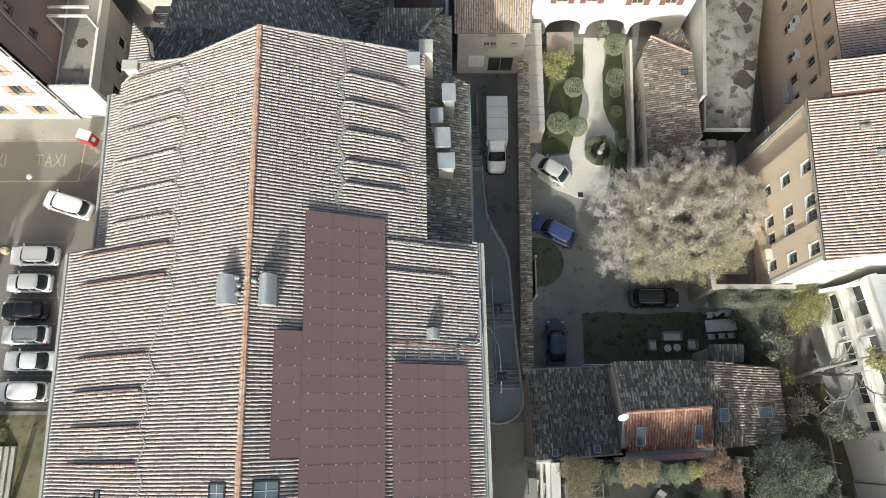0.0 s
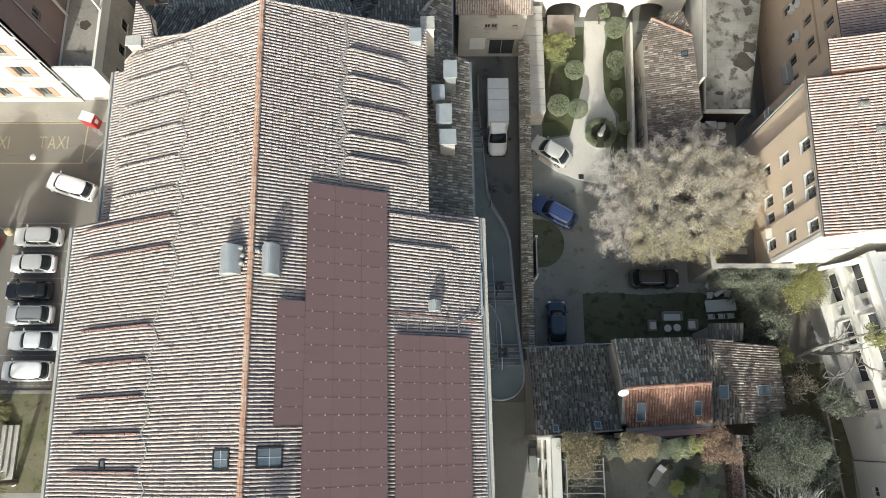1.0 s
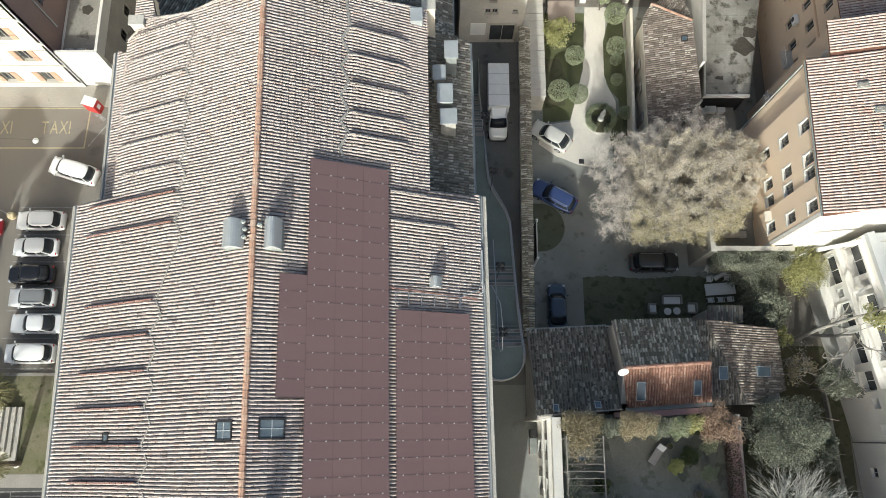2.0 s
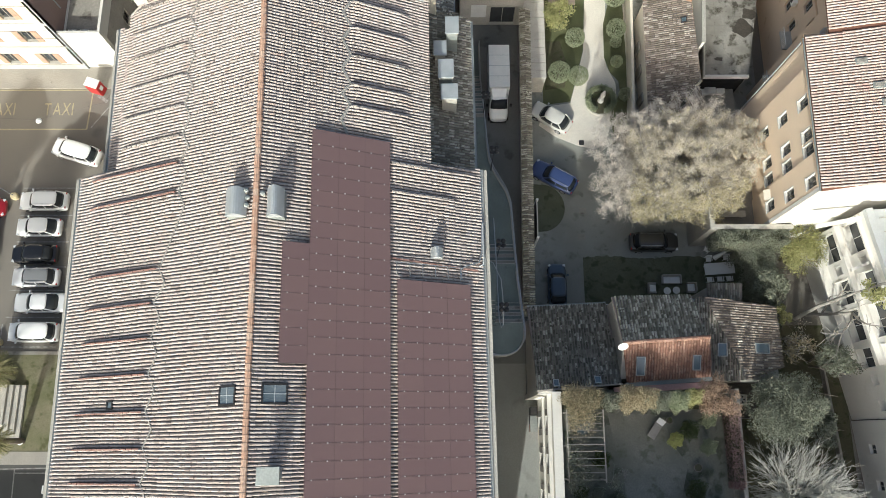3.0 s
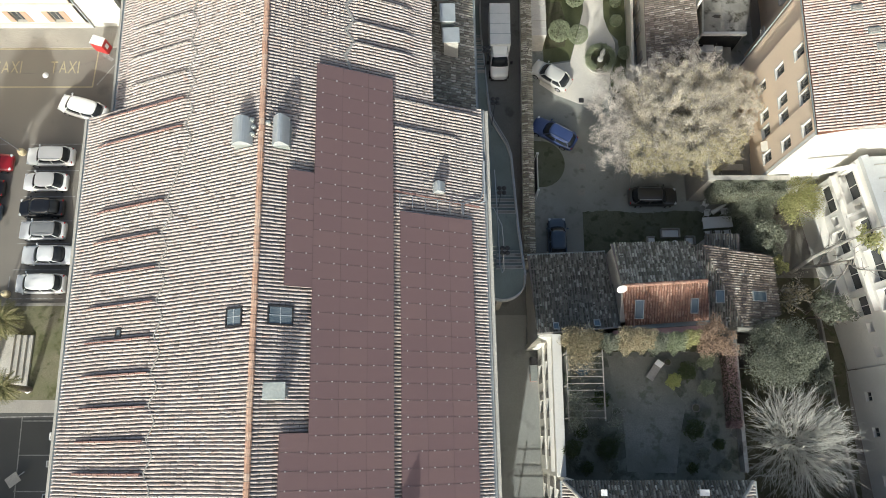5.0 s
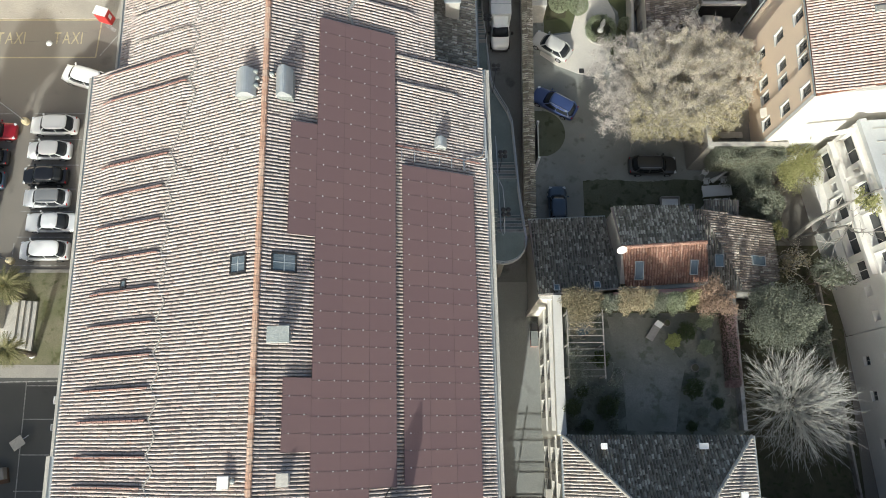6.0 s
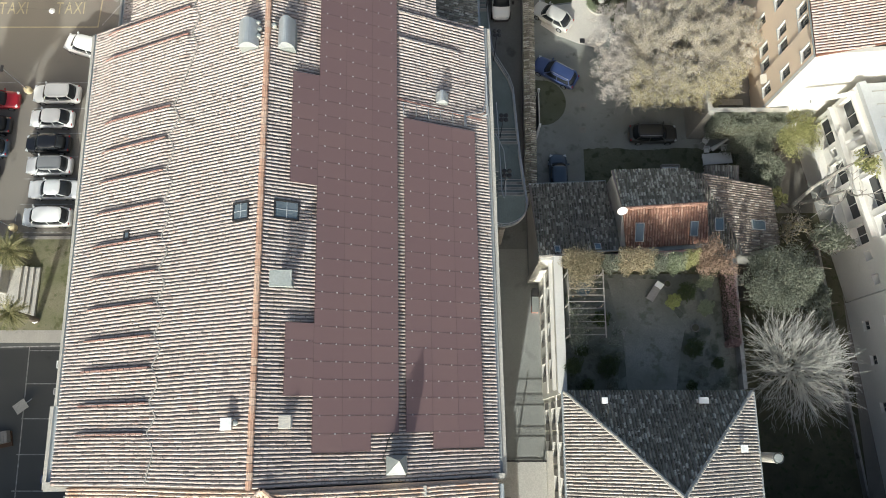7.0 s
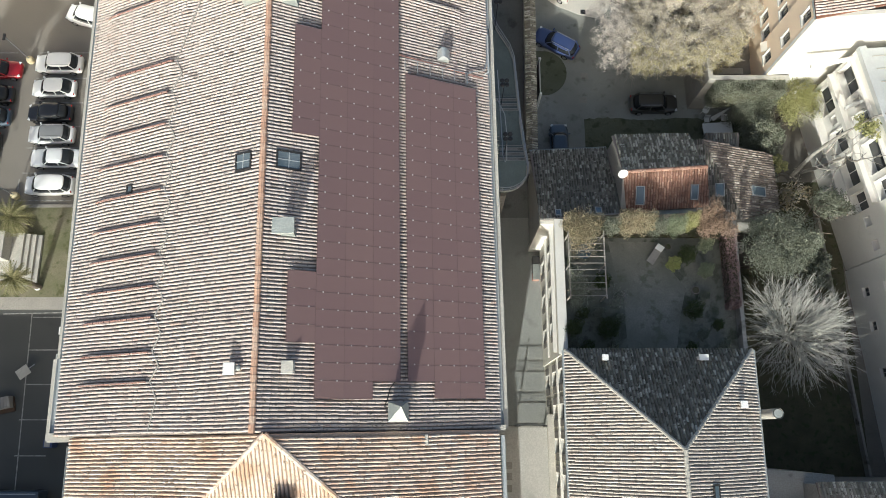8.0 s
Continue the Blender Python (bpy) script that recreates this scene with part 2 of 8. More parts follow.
lamp_red = mat("tail_lens", (0.35, 0.02, 0.02), (0.30, 0.02, 0.02), 5, 20, rough=0.2, bump=0, speck=0)
lamp_clear = mat("head_lens", (0.7, 0.72, 0.74), (0.6, 0.62, 0.64), 5, 20, rough=0.15, bump=0, speck=0)
screen_glass = mat("dull_screen_glass", (0.02, 0.024, 0.028), (0.03, 0.034, 0.038), 1, 20, rough=0.3, bump=0, spec=0.15, speck=0)
car_glass = mat("tinted_glass", (0.02, 0.023, 0.027), (0.03, 0.033, 0.037), 1, 20, rough=0.08, bump=0, spec=0.35, speck=0)
window_glass = mat("window_glass", (0.035, 0.04, 0.045), (0.06, 0.065, 0.07), 0.5, 20, rough=0.08, bump=0, spec=0.6, speck=0)
sky_glass = mat("rooflight_glass", (0.10, 0.13, 0.15), (0.16, 0.19, 0.21), 0.8, 20, rough=0.12, bump=0, spec=0.7, speck=0)
blue_glass = mat("bluish_rooflight", (0.10, 0.145, 0.175), (0.14, 0.185, 0.215), 0.8, 20, rough=0.1, bump=0, spec=0.7, speck=0)
dark_void = mat("interior_shade", (0.02, 0.02, 0.02), (0.03, 0.03, 0.03), 1, 10, speck=0)


def paint(name, c, rough=0.28):
    m = mat(name, c, tuple(v * 0.94 for v in c), 0.5, 30, rough=rough, bump=0, spec=0.5, speck=0.05)
    m.node_tree.nodes["Principled BSDF"].inputs["Coat Weight"].default_value = 0.6
    m.node_tree.nodes["Principled BSDF"].inputs["Coat Roughness"].default_value = 0.08
    return m


def leaf_mat(name, cols):
    """Leaves that let a third of the light through."""
    m = mat(name, cols[0], cols[-1], 0.5, 6, rough=0.7, bump=0, spec=0.25, speck=0.0, ramp=[(i / (len(cols) - 1), c) for i, c in enumerate(cols)])
    N, L = m.node_tree.nodes, m.node_tree.links
    b, out = N["Principled BSDF"], N["Material Output"]
    thin, blend = N.new("ShaderNodeBsdfTranslucent"), N.new("ShaderNodeMixShader")
    L.new(b.inputs["Base Color"].links[0].from_socket, thin.inputs["Color"])
    blend.inputs[0].default_value = 0.33
    L.new(b.outputs[0], blend.inputs[1])
    L.new(thin.outputs[0], blend.inputs[2])
    L.new(blend.outputs[0], out.inputs["Surface"])
    return m


canopy_cloth = mat("brown_canopy_cloth", (0.34, 0.28, 0.24), (0.29, 0.24, 0.205), 0.5, 12, speck=0.1)
leaf_topiary = leaf_mat("topiary_leaf", [(0.26, 0.29, 0.18), (0.34, 0.37, 0.25), (0.45, 0.48, 0.35), (0.29, 0.33, 0.20)])
leaf_olive = leaf_mat("olive_leaf", [(0.19, 0.205, 0.15), (0.26, 0.275, 0.215), (0.34, 0.35, 0.29), (0.21, 0.23, 0.165)])
leaf_hedge = leaf_mat("hedge_leaf", [(0.05, 0.07, 0.03), (0.09, 0.12, 0.05), (0.13, 0.15, 0.07)])
leaf_yellow = leaf_mat("yellow_green_leaf", [(0.30, 0.31, 0.12), (0.42, 0.41, 0.20), (0.54, 0.51, 0.28), (0.34, 0.36, 0.15)])
leaf_lime = leaf_mat("lime_leaf", [(0.36, 0.40, 0.12), (0.52, 0.54, 0.20), (0.66, 0.66, 0.32)])
leaf_autumn = leaf_mat("pale_autumn_leaf", [(0.55, 0.50, 0.41), (0.67, 0.62, 0.53), (0.78, 0.73, 0.64), (0.60, 0.55, 0.44), (0.72, 0.67, 0.57)])
twig_mauve = leaf_mat("mauve_twig", [(0.56, 0.51, 0.475), (0.67, 0.62, 0.575), (0.78, 0.73, 0.68)])
leaf_khaki = leaf_mat("khaki_leaf", [(0.42, 0.38, 0.21), (0.54, 0.49, 0.29), (0.64, 0.59, 0.38)])
leaf_rust = leaf_mat("rust_leaf", [(0.28, 0.19, 0.14), (0.40, 0.29, 0.215), (0.49, 0.38, 0.30), (0.33, 0.24, 0.16)])
leaf_brown = leaf_mat("straw_leaf", [(0.34, 0.275, 0.175), (0.47, 0.395, 0.27), (0.57, 0.50, 0.36), (0.32, 0.30, 0.18)])
leaf_purple = leaf_mat("wine_leaf", [(0.20, 0.13, 0.125), (0.30, 0.205, 0.195), (0.38, 0.285, 0.27)])
leaf_palm = leaf_mat("palm_leaf", [(0.14, 0.15, 0.06), (0.26, 0.25, 0.12), (0.36, 0.33, 0.19)])

# ---- building blocks ----
BASE = {}


def thing(name, label, category, at=(0, 0, 0), turn=0.0, group="", kind="", m=None):
    ob = new(name)
    ob.empty_display_size = 0.3
    BASE[ob] = m if m is not None else pose(*at, 0, 0, turn)
    ob.matrix_basis = BASE[ob]
    return tagged(ob, label, category, group, kind)


def part(name, bm, material, parent=None, label="", smooth=False, inworld=False):
    """Links a bmesh as one mesh object under a thing or a part."""
    if inworld and parent is not None:
        bm.transform(BASE[parent].inverted())
    me = bpy.data.meshes.new(name)
    bmesh.ops.recalc_face_normals(bm, faces=bm.faces)
    bm.to_mesh(me)
    bm.free()
    me.materials.append(material)
    if smooth:
        me.polygons.foreach_set("use_smooth", [True] * len(me.polygons))
    ob = new(name, me)
    ob.parent = parent
    BASE[ob] = BASE[parent] if parent is not None else Matrix()
    if label:
        ob["label"] = label
    return ob


def raw(name, verts, faces, material, parent=None, label="", kind="", smooth=False):
    me = bpy.data.meshes.new(name)
    me.from_pydata(verts, [], faces)
    me.materials.append(material)
    if smooth:
        me.polygons.foreach_set("use_smooth", [True] * len(me.polygons))
    ob = new(name, me)
    ob.parent = parent
    BASE[ob] = BASE[parent] if parent is not None else Matrix()
    return tagged(ob, label, "", "", kind)


def B():
    return bmesh.new()


def box(bm, x0, x1, y0, y1, z0, z1, bevel=0.0, m=None):
    vs = [bm.verts.new(v) for v in ((x0, y0, z0), (x1, y0, z0), (x1, y1, z0), (x0, y1, z0), (x0, y0, z1), (x1, y0, z1), (x1, y1, z1), (x0, y1, z1))]
    fs = [bm.faces.new([vs[i] for i in f]) for f in ((3, 2, 1, 0), (4, 5, 6, 7), (0, 1, 5, 4), (1, 2, 6, 5), (2, 3, 7, 6), (3, 0, 4, 7))]
    if bevel:
        es = list({e for f in fs for e in f.edges})
        out = bmesh.ops.bevel(bm, geom=es, offset=bevel, segments=2, affect="EDGES", profile=0.5)
        vs = list({v for f in out["faces"] for v in f.verts} | {v for v in vs if v.is_valid})
    if m is not None:
        bmesh.ops.transform(bm, matrix=m, verts=[v for v in vs if v.is_valid])
    return bm


def prism(bm, pts, z0, z1):
    """A plan polygon raised from z0 to z1; either may be a function of x and y."""
    lo = [bm.verts.new((x, y, z0(x, y) if callable(z0) else z0)) for x, y in pts]
    hi = [bm.verts.new((x, y, z1(x, y) if callable(z1) else z1)) for x, y in pts]
    bm.faces.new(lo[::-1]), bm.faces.new(hi)
    for i in range(len(pts)):
        j = (i + 1) % len(pts)
        bm.faces.new((lo[i], lo[j], hi[j], hi[i]))
    return bm


def tube(bm, pts, r, sides=6, r_end=None, cap=True):
    """A round bar along a line of points."""
    pts = [Vector(p) for p in pts]
    rings = []
    for i, p in enumerate(pts):
        d = (pts[min(i + 1, len(pts) - 1)] - pts[max(i - 1, 0)]).normalized()
        a = d.orthogonal().normalized() if abs(d.z) > 0.9 else d.cross(Vector((0, 0, 1))).normalized()
        c = d.cross(a)
        k = r if r_end is None else r + (r_end - r) * i / (len(pts) - 1)
        rings.append([bm.verts.new(p + (a * math.cos(t) + c * math.sin(t)) * k) for t in (math.tau * j / sides for j in range(sides))])
    for u, v in zip(rings, rings[1:]):
        for j in range(sides):
            bm.faces.new((u[j], u[(j + 1) % sides], v[(j + 1) % sides], v[j]))
    if cap:
        bm.faces.new(rings[0][::-1]), bm.faces.new(rings[-1])
    return bm


def disc(bm, c, r, h, n=16, r2=None):
    tube(bm, [c, (c[0], c[1], c[2] + h)], r, n, r2)
    return bm


def ball(bm, c, r, squash=1.0, sub=2):
    out = bmesh.ops.create_icosphere(bm, subdivisions=sub, radius=r)
    bmesh.ops.transform(bm, matrix=Matrix.Translation(c) @ Matrix.Diagonal((1, 1, squash, 1)), verts=out["verts"])
    return bm


# ---- tiled roofs ----
ARC = [(math.cos(a), math.sin(a)) for a in (math.pi * k / 4 for k in range(5))]


def spans(poly, v):
    """Where the row at v crosses a polygon given as (u, v) corners."""
    hits = []
    for (u0, v0), (u1, v1) in zip(poly, poly[1:] + poly[:1]):
        if (v0 <= v) != (v1 <= v):
            hits.append(u0 + (u1 - u0) * (v - v0) / (v1 - v0))
    hits.sort()
    return list(zip(hits[::2], hits[1::2]))


def tile_mesh(pitch, length):
    ru, rl = pitch * 0.315, pitch * 0.405
    lo = [(-0.03, c * ru, s * ru * 1.05 - 0.005) for c, s in ARC]
    hi = [(length + 0.03, c * rl, s * rl * 1.05 + 0.024) for c, s in ARC]
    faces = [(i, i + 1, i + 6, i + 5) for i in range(4)] + [(5, 6, 7, 8, 9)]
    return np.array(lo + hi), faces


def tiled(roof, poly, down, height, material, pitch=0.215, length=0.37, pick=None, seed=1, wander=0.03, most=300):
    """Rows of barrel tiles over a plan polygon; down: the fall in plan; height: z by x and y. Tiles that pick chooses are parts, the rest one mesh."""
    rng = np.random.default_rng(seed)
    d = np.array(down, float) / math.hypot(*down)
    a = np.array((-d[1], d[0]))
    uv = [(x * d[0] + y * d[1], x * a[0] + y * a[1]) for x, y in poly]
    vmin, vmax = min(v for _, v in uv), max(v for _, v in uv)
    tv, tf = tile_mesh(pitch, length)
    chosen = None
    verts, faces, count = [], [], 0
    rows = int((vmax - vmin) / pitch)
    for r in range(rows):
        v = vmin + (r + 0.5) * pitch
        ph = rng.uniform(0, 6.28)
        for u0, u1 in spans(uv, v):
            n = max(1, int(round((u1 - u0) / length)))
            step = (u1 - u0) / n
            for i in range(n):
                u = u0 + i * step
                vv = v + wander * math.sin(u * 0.55 + 0.13 * r + 0.5 * math.sin(ph * 0.2)) + rng.normal(0, 0.006)
                p, q = u * d + vv * a, (u + step) * d + (vv + rng.normal(0, 0.006)) * a
                P = Vector((p[0], p[1], height(p[0] + 1e-4 * d[0], p[1] + 1e-4 * d[1])))
                Q = Vector((q[0], q[1], height(q[0] - 1e-4 * d[0], q[1] - 1e-4 * d[1])))
                D = (Q - P).normalized()
                A = Vector((a[0], a[1], 0))
                Nn = D.cross(A)
                if Nn.z < 0:
                    Nn = -Nn
                P = P + Nn * (0.02 + rng.normal(0, 0.007))
                s = (Q - P).length / length
                if pick and most > 0 and pick(p[0], p[1]):
                    most -= 1
                    if chosen is None:
                        chosen = bpy.data.meshes.new("tile")
                        chosen.from_pydata(tv.tolist(), [], tf)
                        chosen.materials.append(material)
                    ob = new("tile", chosen)
                    ob.parent = roof
                    ob.matrix_basis = Matrix(((D.x * s, A.x, Nn.x, P.x), (D.y * s, A.y, Nn.y, P.y), (D.z * s, A.z, Nn.z, P.z), (0, 0, 0, 1)))
                    continue
                verts.append(tv @ np.array((D * s, A, Nn)) + np.array(P))
                faces.extend([tuple(j + count for j in f) for f in tf])
                count += 10
    if verts:
        raw("tiling", np.concatenate(verts).tolist(), faces, material, roof, "", "stuff")


def slab_roof(name, thing_, poly, height, thick=0.18, material=None, label=""):
    return part(name, prism(B(), poly, lambda x, y: height(x, y) - thick, height), material or under_dark, thing_, label)


def ridge_row(parent, p, q, step=0.42, r=0.15, material=None, name="ridge_tile"):
    """Half-round capping tiles from p to q, each a part."""
    p, q = Vector(p), Vector(q)
    n = max(1, int((q - p).length / step))
    D = (q - p).normalized()
    A = Vector((0, 0, 1)).cross(D).normalized()
    U = D.cross(A)
    tv = [(-0.02, c * r * 0.9, s * r * 0.8) for c, s in ARC] + [(step + 0.02, c * r, s * r * 0.8 + 0.03) for c, s in ARC]
    me = bpy.data.meshes.new(name)
    me.from_pydata(tv, [], [(i, i + 1, i + 6, i + 5) for i in range(4)] + [(5, 6, 7, 8, 9)])
    me.materials.append(material or ridge_clay)
    for i in range(n):
        ob = new(name, me)
        ob.parent = parent
        P = p + D * ((q - p).length * i / n) + A * random.uniform(-0.015, 0.015)
        ob.matrix_basis = Matrix(((D.x, A.x, U.x, P.x), (D.y, A.y, U.y, P.y), (D.z, A.z, U.z, P.z), (0, 0, 0, 1)))


# ---- walls with openings ----
def facade(name, parent, p, q, z0, z1, holes, material, thick=0.35, glass=None, frame=None, sill=None, setback=0.18, label="", shutters=None):
    """A wall from p to q in plan, its outer face on the right-hand side, with openings (s, z, w, h) that go through it and hold windows."""
    p, q = Vector((*p, 0)), Vector((*q, 0))
    L = (q - p).length
    D = (q - p) / L
    O = Vector((D.y, -D.x, 0))
    bm = B()
    ss = sorted({0.0, L, *[h[0] for h in holes], *[h[0] + h[2] for h in holes]})
    zs = sorted({z0, z1, *[h[1] for h in holes], *[h[1] + h[3] for h in holes]})
    pt = lambda s, z, k: p + D * s - O * k + Vector((0, 0, z))
    inside = lambda s, z: any(h[0] < s < h[0] + h[2] and h[1] < z < h[1] + h[3] for h in holes)
    for k in (0, thick):
        for s0, s1 in zip(ss, ss[1:]):
            for a, b in zip(zs, zs[1:]):
                if not inside((s0 + s1) / 2, (a + b) / 2):
                    bm.faces.new([bm.verts.new(pt(s, z, k)) for s, z in ((s0, a), (s1, a), (s1, b), (s0, b))])
    loops = [(0.0, z0, L, z1 - z0)] + list(holes)
    for s, z, w, h in loops:
        c = [(s, z), (s + w, z), (s + w, z + h), (s, z + h)]
        for i in range(4):
            a, b = c[i], c[(i + 1) % 4]
            bm.faces.new([bm.verts.new(pt(*x, k)) for x, k in ((a, 0), (b, 0), (b, thick), (a, thick))])
    bmesh.ops.remove_doubles(bm, verts=bm.verts, dist=0.001)
    wall = part(name, bm, material, parent, label, inworld=True)
    M = Matrix(((D.x, O.x, 0, p.x), (D.y, O.y, 0, p.y), (0, 0, 1, 0), (0, 0, 0, 1)))
    for s, z, w, h in holes:
        bm = B()
        for a in ((s, s + w, z, z + 0.07), (s, s + w, z + h - 0.07, z + h), (s, s + 0.07, z + 0.07, z + h - 0.07), (s + w - 0.07, s + w, z + 0.07, z + h - 0.07), (s + w / 2 - 0.03, s + w / 2 + 0.03, z + 0.07, z + h - 0.07)):
            box(bm, a[0], a[1], -setback - 0.06, -setback, a[2], a[3])
        bm.transform(M)
        win = part("window", bm, frame or wood_grey, parent, "", inworld=True)
        part("pane", _moved(box(B(), s + 0.06, s + w - 0.06, -setback - 0.05, -setback - 0.03, z + 0.06, z + h - 0.06), M), glass or window_glass, win, inworld=True)
        if sill:
            part("sill", _moved(box(B(), s - 0.08, s + w + 0.08, -setback, 0.08, z - 0.07, z + 0.005), M), sill, win, inworld=True)
            part("surround", _moved(_surround(s, z, w, h), M), sill, win, inworld=True)
        if shutters:
            for a, b in ((s - w / 2 - 0.03, s - 0.03), (s + w + 0.03, s + w * 1.5 + 0.03)):
                part("shutter", _moved(box(B(), a, b, 0.01, 0.06, z, z + h), M), shutters, win, inworld=True)
    return wall


def _moved(bm, m):
    bm.transform(m)
    return bm


def _surround(s, z, w, h):
    bm = B()
    for a in ((s - 0.07, s, z, z + h), (s + w, s + w + 0.07, z, z + h), (s - 0.07, s + w + 0.07, z + h, z + h + 0.07)):
        box(bm, a[0], a[1], -0.05, 0.03, a[2], a[3])
    return bm


# ---- plants ----
def leaf_cloud(pts, size, rng, flat=0.0, slim=0.55):
    """Small bent leaves at the given points, as vertices and faces."""
    n = len(pts)
    ax = rng.normal(size=(n, 3))
    ax[:, 2] *= 1 - flat
    ax /= np.linalg.norm(ax, axis=1)[:, None]
    bx = np.cross(ax, rng.normal(size=(n, 3)))
    bx /= np.linalg.norm(bx, axis=1)[:, None]
    s = size * rng.uniform(0.6, 1.4, (n, 1))
    pts = np.asarray(pts)
    v = np.stack([pts - ax * s, pts + bx * s * slim, pts + ax * s, pts - bx * s * slim], 1).reshape(-1, 3)
    f = [(i, i + 1, i + 2, i + 3) for i in range(0, 4 * n, 4)]
    return v.tolist(), f


def shell(n, r, rng, inner=0.75, squash=1.0, lumps=0.12):
    d = rng.normal(size=(n, 3))
    d /= np.linalg.norm(d, axis=1)[:, None]
    k = rng.uniform(inner, 1.0, n) * (1 + lumps * np.sin(5 * d[:, 0] + 3 * d[:, 2]) * np.cos(4 * d[:, 1] + 1))
    p = d * (r * k)[:, None]
    p[:, 2] *= squash
    return p


def limbs(rng, base, heading, length, radius, depth, spread, lift, out, tips, kids=(3, 4), shrink=0.68):
    """A limb that bends and forks; out takes lines of points with radii, tips the ends."""
    pts, p, h = [Vector(base)], Vector(base), Vector(heading).normalized()
    for i in range(3):
        h = (h + Vector(rng.normal(0, 0.12, 3)) + Vector((0, 0, lift))).normalized()
        p = p + h * (length / 3)
        pts.append(p.copy())
    out.append((pts, radius, radius * 0.6))
    if depth == 0:
        tips.append((p, h))
        return
    for k in range(int(rng.integers(kids[0], kids[1] + 1))):
        src = pts[-1] if k < 2 else pts[int(rng.integers(1, 3))]
        turn = Vector(rng.normal(0, 1, 3))
        g = (h + turn.cross(h).normalized() * rng.uniform(spread * 0.5, spread)).normalized()
        limbs(rng, src, g, length * shrink * rng.uniform(0.8, 1.15), radius * 0.55, depth - 1, spread, lift, out, tips, kids, shrink)


def limb_mesh(name, out, material, parent, sides=5, label=""):
    verts, faces = [], []
    for pts, r0, r1 in out:
        k = sides if r0 > 0.03 else 3
        n0 = len(verts)
        d = (pts[-1] - pts[0]).normalized()
        a = d.orthogonal().normalized()
        c = d.cross(a)
        for i, p in enumerate(pts):
            r = r0 + (r1 - r0) * i / (len(pts) - 1)
            for j in range(k):
                t = math.tau * j / k
                verts.append(tuple(p + (a * math.cos(t) + c * math.sin(t)) * r))
        for i in range(len(pts) - 1):
            for j in range(k):
                faces.append((n0 + i * k + j, n0 + i * k + (j + 1) % k, n0 + (i + 1) * k + (j + 1) % k, n0 + (i + 1) * k + j))
    return raw(name, verts, faces, material, parent, label, smooth=True)

# ---- ground ----
def ground_z(x, y=0.0):
    return 0.0 if x < -24 else (-0.95 if x > 3 else -0.95 * (x + 24) / 27)


def sheet(name, label, category, poly, z, material, thick=0.06, lift=0.0, kind="structure"):
    """A flat piece of the setting on the ground."""
    ob = part(name, prism(B(), poly, z - thick, z + lift), material)
    return tagged(ob, label, category, "", kind)


gv, gf = [], []
xs = [-900, -300, -120, -60, -24, 3, 60, 120, 300, 900]
for x in xs:
    for y in (-900, -120, 0, 120, 900):
        gv.append((x, y, ground_z(x) - 0.06))
for i in range(len(xs) - 1):
    for j in range(4):
        gf.append((i * 5 + j, (i + 1) * 5 + j, (i + 1) * 5 + j + 1, i * 5 + j + 1))
tagged(raw("ground", gv, gf, asphalt_old), "grey asphalt and bare ground that spreads all round", "ground", "", "structure")

LANE, COURT = -0.95, -1.0
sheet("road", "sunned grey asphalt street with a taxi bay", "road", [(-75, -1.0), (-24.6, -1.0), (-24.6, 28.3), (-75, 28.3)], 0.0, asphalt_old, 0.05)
sheet("pavement", "pale slabs of a narrow pavement along the houses", "pavement", [(-75, 28.3), (-24, 28.3), (-24, 34), (-75, 34)], 0.12, pave, 0.2)
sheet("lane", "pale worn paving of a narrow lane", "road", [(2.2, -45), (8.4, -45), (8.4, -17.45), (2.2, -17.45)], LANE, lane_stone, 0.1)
sheet("lane", "lane asphalt behind the gate, lightened for its sunlit strip", "road", [(2.2, -17.45), (8.4, -17.45), (8.4, 1.5), (2.2, 1.5)], LANE, lane_mid, 0.1)
sheet("lane", "lane asphalt with its shade darkened into the colour", "road", [(2.2, 1.5), (8.4, 1.5), (8.4, 36.2), (2.2, 36.2)], LANE, lane_dark, 0.1)
sheet("courtyard", "gravelled courtyard with worn tracks", "ground", [(8.2, 5.0), (31, 5.0), (31, 40), (8.2, 40)], COURT, gravel, 0.1)
sheet("back_yard", "shaded bare soil of a back garden", "ground", [(22.4, -40), (36, -40), (36, 5), (22.4, 5)], COURT, soil, 0.09)
sheet("car_park_south", "asphalt of a car park, its shade deepened in the colour", "road", [(-75, -45), (-23, -45), (-23, -7.3), (-75, -7.3)], 0.004, asphalt, 0.05)
sheet("lawn", "dry patchy grass round a monument", "lawn", [(-75, -6.2), (-33.2, -6.2), (-33.0, 2.2), (-75, 2.2)], 0.10, lawn_dry, 0.15)
sheet("kerb", "pale stone kerb and path along the grass", "kerb", [(-75, -7.3), (-32.6, -7.3), (-32.6, -6.2), (-75, -6.2)], 0.12, pave, 0.15)
sheet("kerb", "pale stone kerb beside the parked cars", "kerb", [(-75, 2.2), (-32.9, 2.2), (-32.9, 2.5), (-75, 2.5)], 0.12, pave, 0.15)
sheet("kerb", "narrow kerb strip by the wall", "kerb", [(-33.2, -6.2), (-32.7, -6.2), (-32.5, 2.5), (-33.0, 2.5)], 0.12, pave, 0.15)


def road_line(x0, y0, x1, y1, w, material, name="road_line", label="worn white painted line"):
    v = Vector((x1 - x0, y1 - y0, 0))
    k = Vector((-v.y, v.x, 0)).normalized() * w / 2
    pts = [(x0 + k.x, y0 + k.y), (x0 - k.x, y0 - k.y), (x1 - k.x, y1 - k.y), (x1 + k.x, y1 + k.y)]
    z = 0.012
    tagged(part(name, prism(B(), pts, z - 0.01, z), material), label, "road marking", "road markings", "structure")


